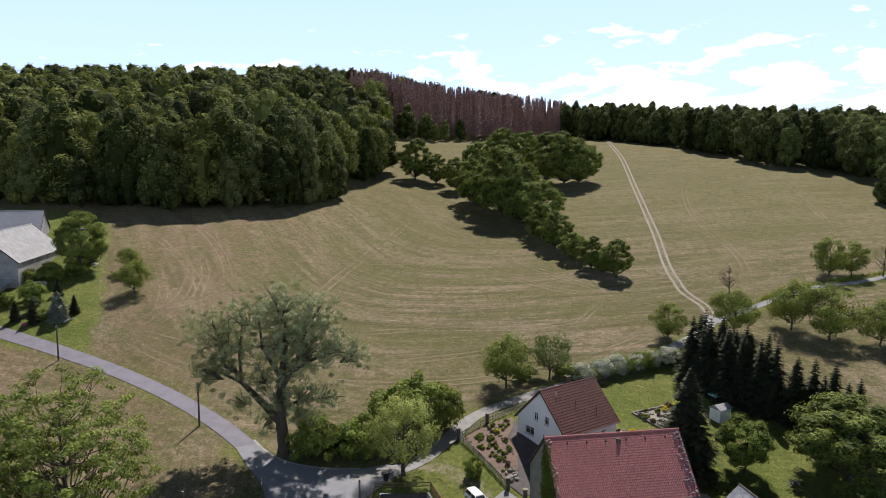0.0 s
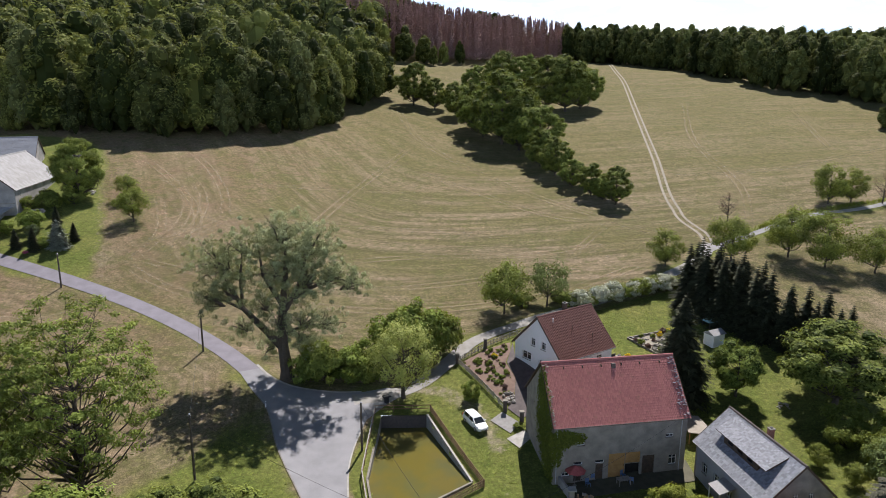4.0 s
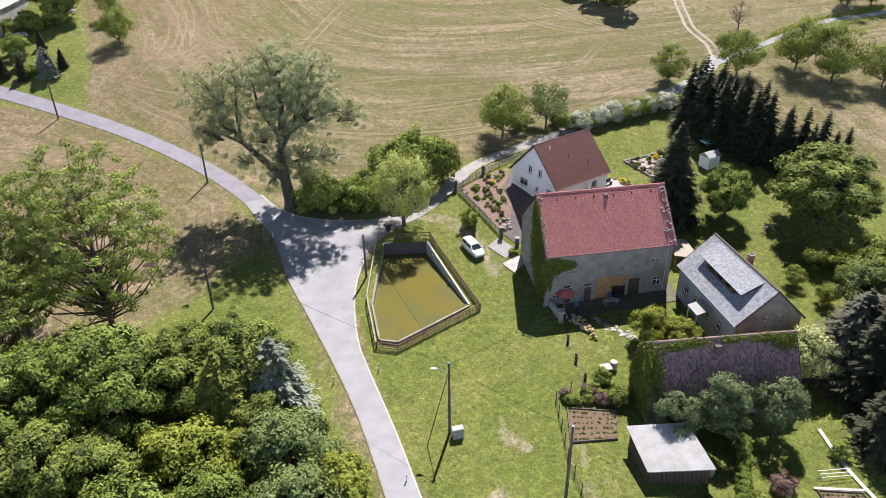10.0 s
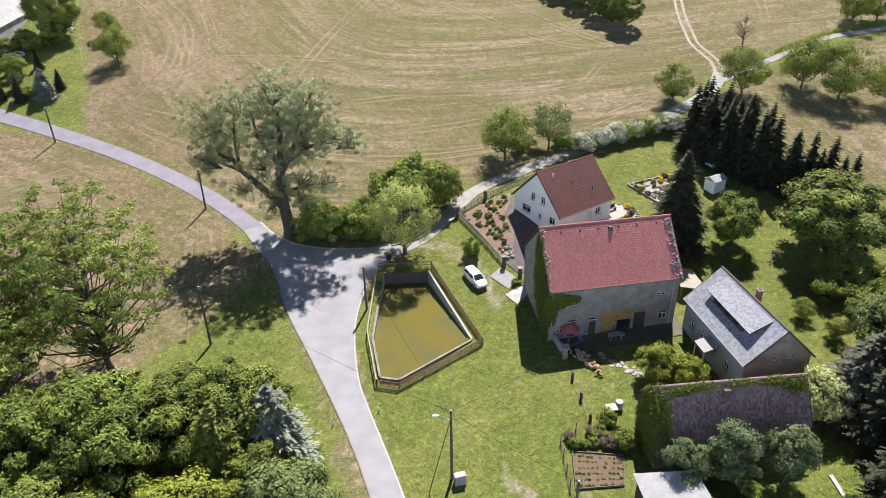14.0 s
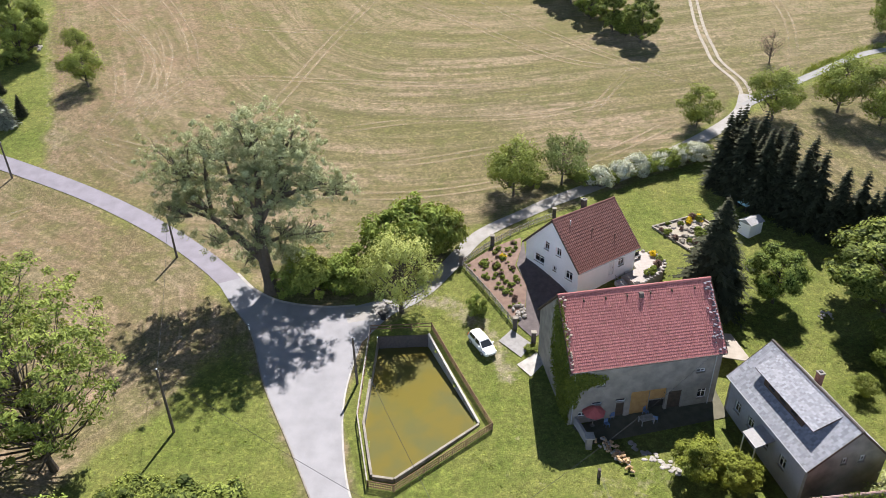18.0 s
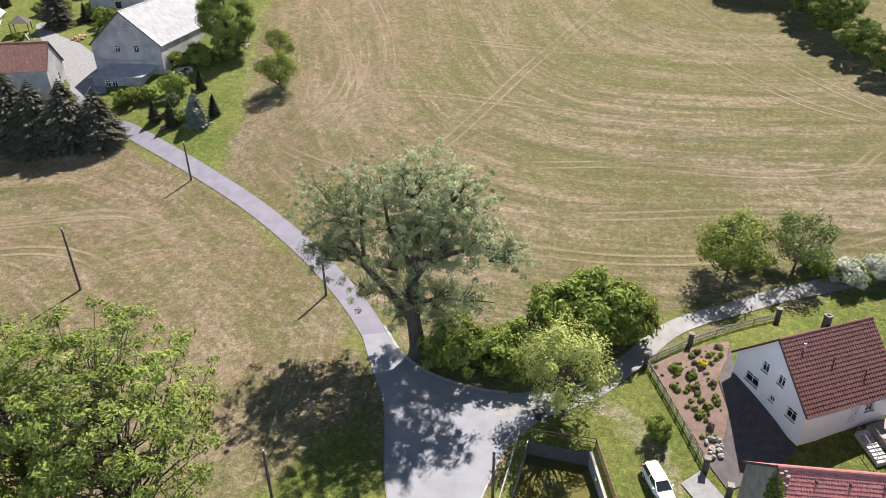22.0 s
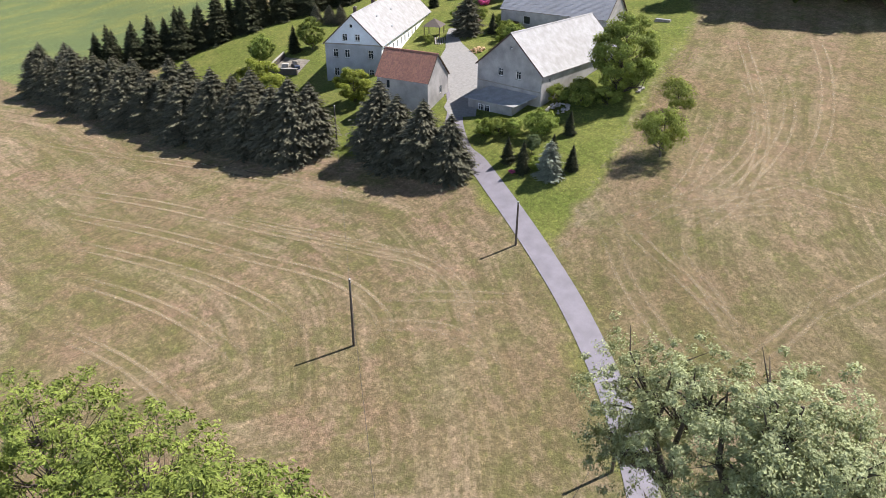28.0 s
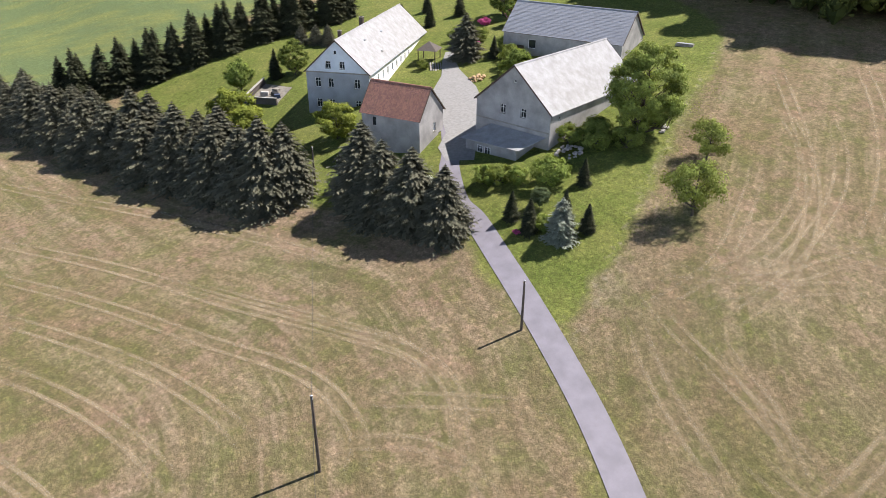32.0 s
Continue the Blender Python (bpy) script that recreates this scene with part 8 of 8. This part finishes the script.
def rough_grass(label, poly, per_m2, seed, height, keep_out, lines):
    """Tufts of upright blades scattered over a lawn, thicker in loose drifts."""
    rng = np.random.default_rng(seed)
    xs, ys = [p[0] for p in poly], [p[1] for p in poly]
    n = int((max(xs) - min(xs)) * (max(ys) - min(ys)) * per_m2)
    x, y = rng.uniform(min(xs), max(xs), n), rng.uniform(min(ys), max(ys), n)
    drift = 0.5 + 0.5 * np.sin(x * 0.45 + 1.7 * np.sin(y * 0.31)) * np.cos(y * 0.52 + 1.3 * np.sin(x * 0.23))
    ok = inside(x, y, poly) & (rng.random(n) < 0.15 + 0.85 * drift ** 2)
    for p in keep_out:
        ok &= ~inside(x, y, p)
    for line, gap in lines:
        ok &= distance_to(x, y, [tuple(q) for q in line[::5]]) > gap
    x, y = x[ok], y[ok]
    blades = 4
    x, y = np.repeat(x, blades) + rng.normal(0, 0.07, len(x) * blades), np.repeat(y, blades) + rng.normal(0, 0.07, len(y) * blades)
    z = ground_z(x, y) - 0.02
    a = rng.uniform(0, 2 * math.pi, len(x))
    h = height * rng.uniform(0.5, 1.3, len(x))
    w = 0.035 + 0.03 * rng.random(len(x))
    sx, sy = np.cos(a) * w, np.sin(a) * w
    lx, ly = rng.normal(0, 0.5, len(x)) * h, rng.normal(0, 0.5, len(x)) * h
    v = np.stack([np.column_stack([x - sx, y - sy, z]), np.column_stack([x + sx, y + sy, z]), np.column_stack([x + lx + sx * 0.3, y + ly + sy * 0.3, z + h]), np.column_stack([x + lx - sx * 0.3, y + ly - sy * 0.3, z + h])], 1).reshape(-1, 3)
    tint = np.clip(rng.normal(0.55, 0.25, len(x)), 0, 1)
    tagged(new("grass", mesh_from("grass", v, np.arange(len(v)).reshape(-1, 4), GRASS_TALL, {"tint": tint})), label, "grass", kind="stuff")


pads = [[(11, 73), (32, 76), (33, 90), (10, 90)], [(2, 89), (20, 88), (28, 98), (32, 104), (18, 112), (1, 101)], [(29, 62), (40, 63), (40, 80), (29, 78)], [(19, 52), (38, 54), (37, 62), (18, 61)], [(17, 45.5), (26, 45.5), (25, 52), (17, 52)], [(12.4, 51.4), (18.8, 51.4), (18.8, 57), (12.6, 57)], [(34, 38), (41, 38), (39, 46), (34, 46)], [(29, 102), (40, 102), (40, 113), (29, 113)], [(2, 82), (8, 82), (9, 90), (2, 91)], POND]
rough_grass("tufts of uneven lawn grass round the village houses", [(-11, 78), (-8, 62), (-1, 42), (4, 33), (44, 33), (50, 60), (60, 95), (42, 126), (24, 118), (8, 108), (-4, 94), (-9, 90)], 4.0, 5, 0.1, pads, [(ROAD_E, 0.5), (LANE, 1.8)])
rough_grass("tufts of uneven verge grass beside the road", [(-26, 88), (-34, 76), (-32, 60), (-20, 40), (-5, 34), (-4, 42), (-8, 53), (-16, 70.6), (-21, 80)], 4.0, 6, 0.11, [], [(ROAD_L, 0.4)])
rough_grass("tufts of uneven farm lawn grass", [(-84, 128), (-69, 121), (-68, 143), (-76, 160), (-86, 185), (-97, 190), (-96, 165), (-86, 147), (-92, 133)], 2.0, 7, 0.12, [], [(ROAD_W, 1.8)])
rough_grass("tall green grass along the field path", [(59, 149.5), (66, 155.5), (79, 163.4), (89, 168.8), (110, 174.6), (110, 173.2), (89, 167.2), (79, 162.2), (67, 154.3), (60.5, 148.6)], 14.0, 8, 0.7, [], [(BYWAY, 0.9)])
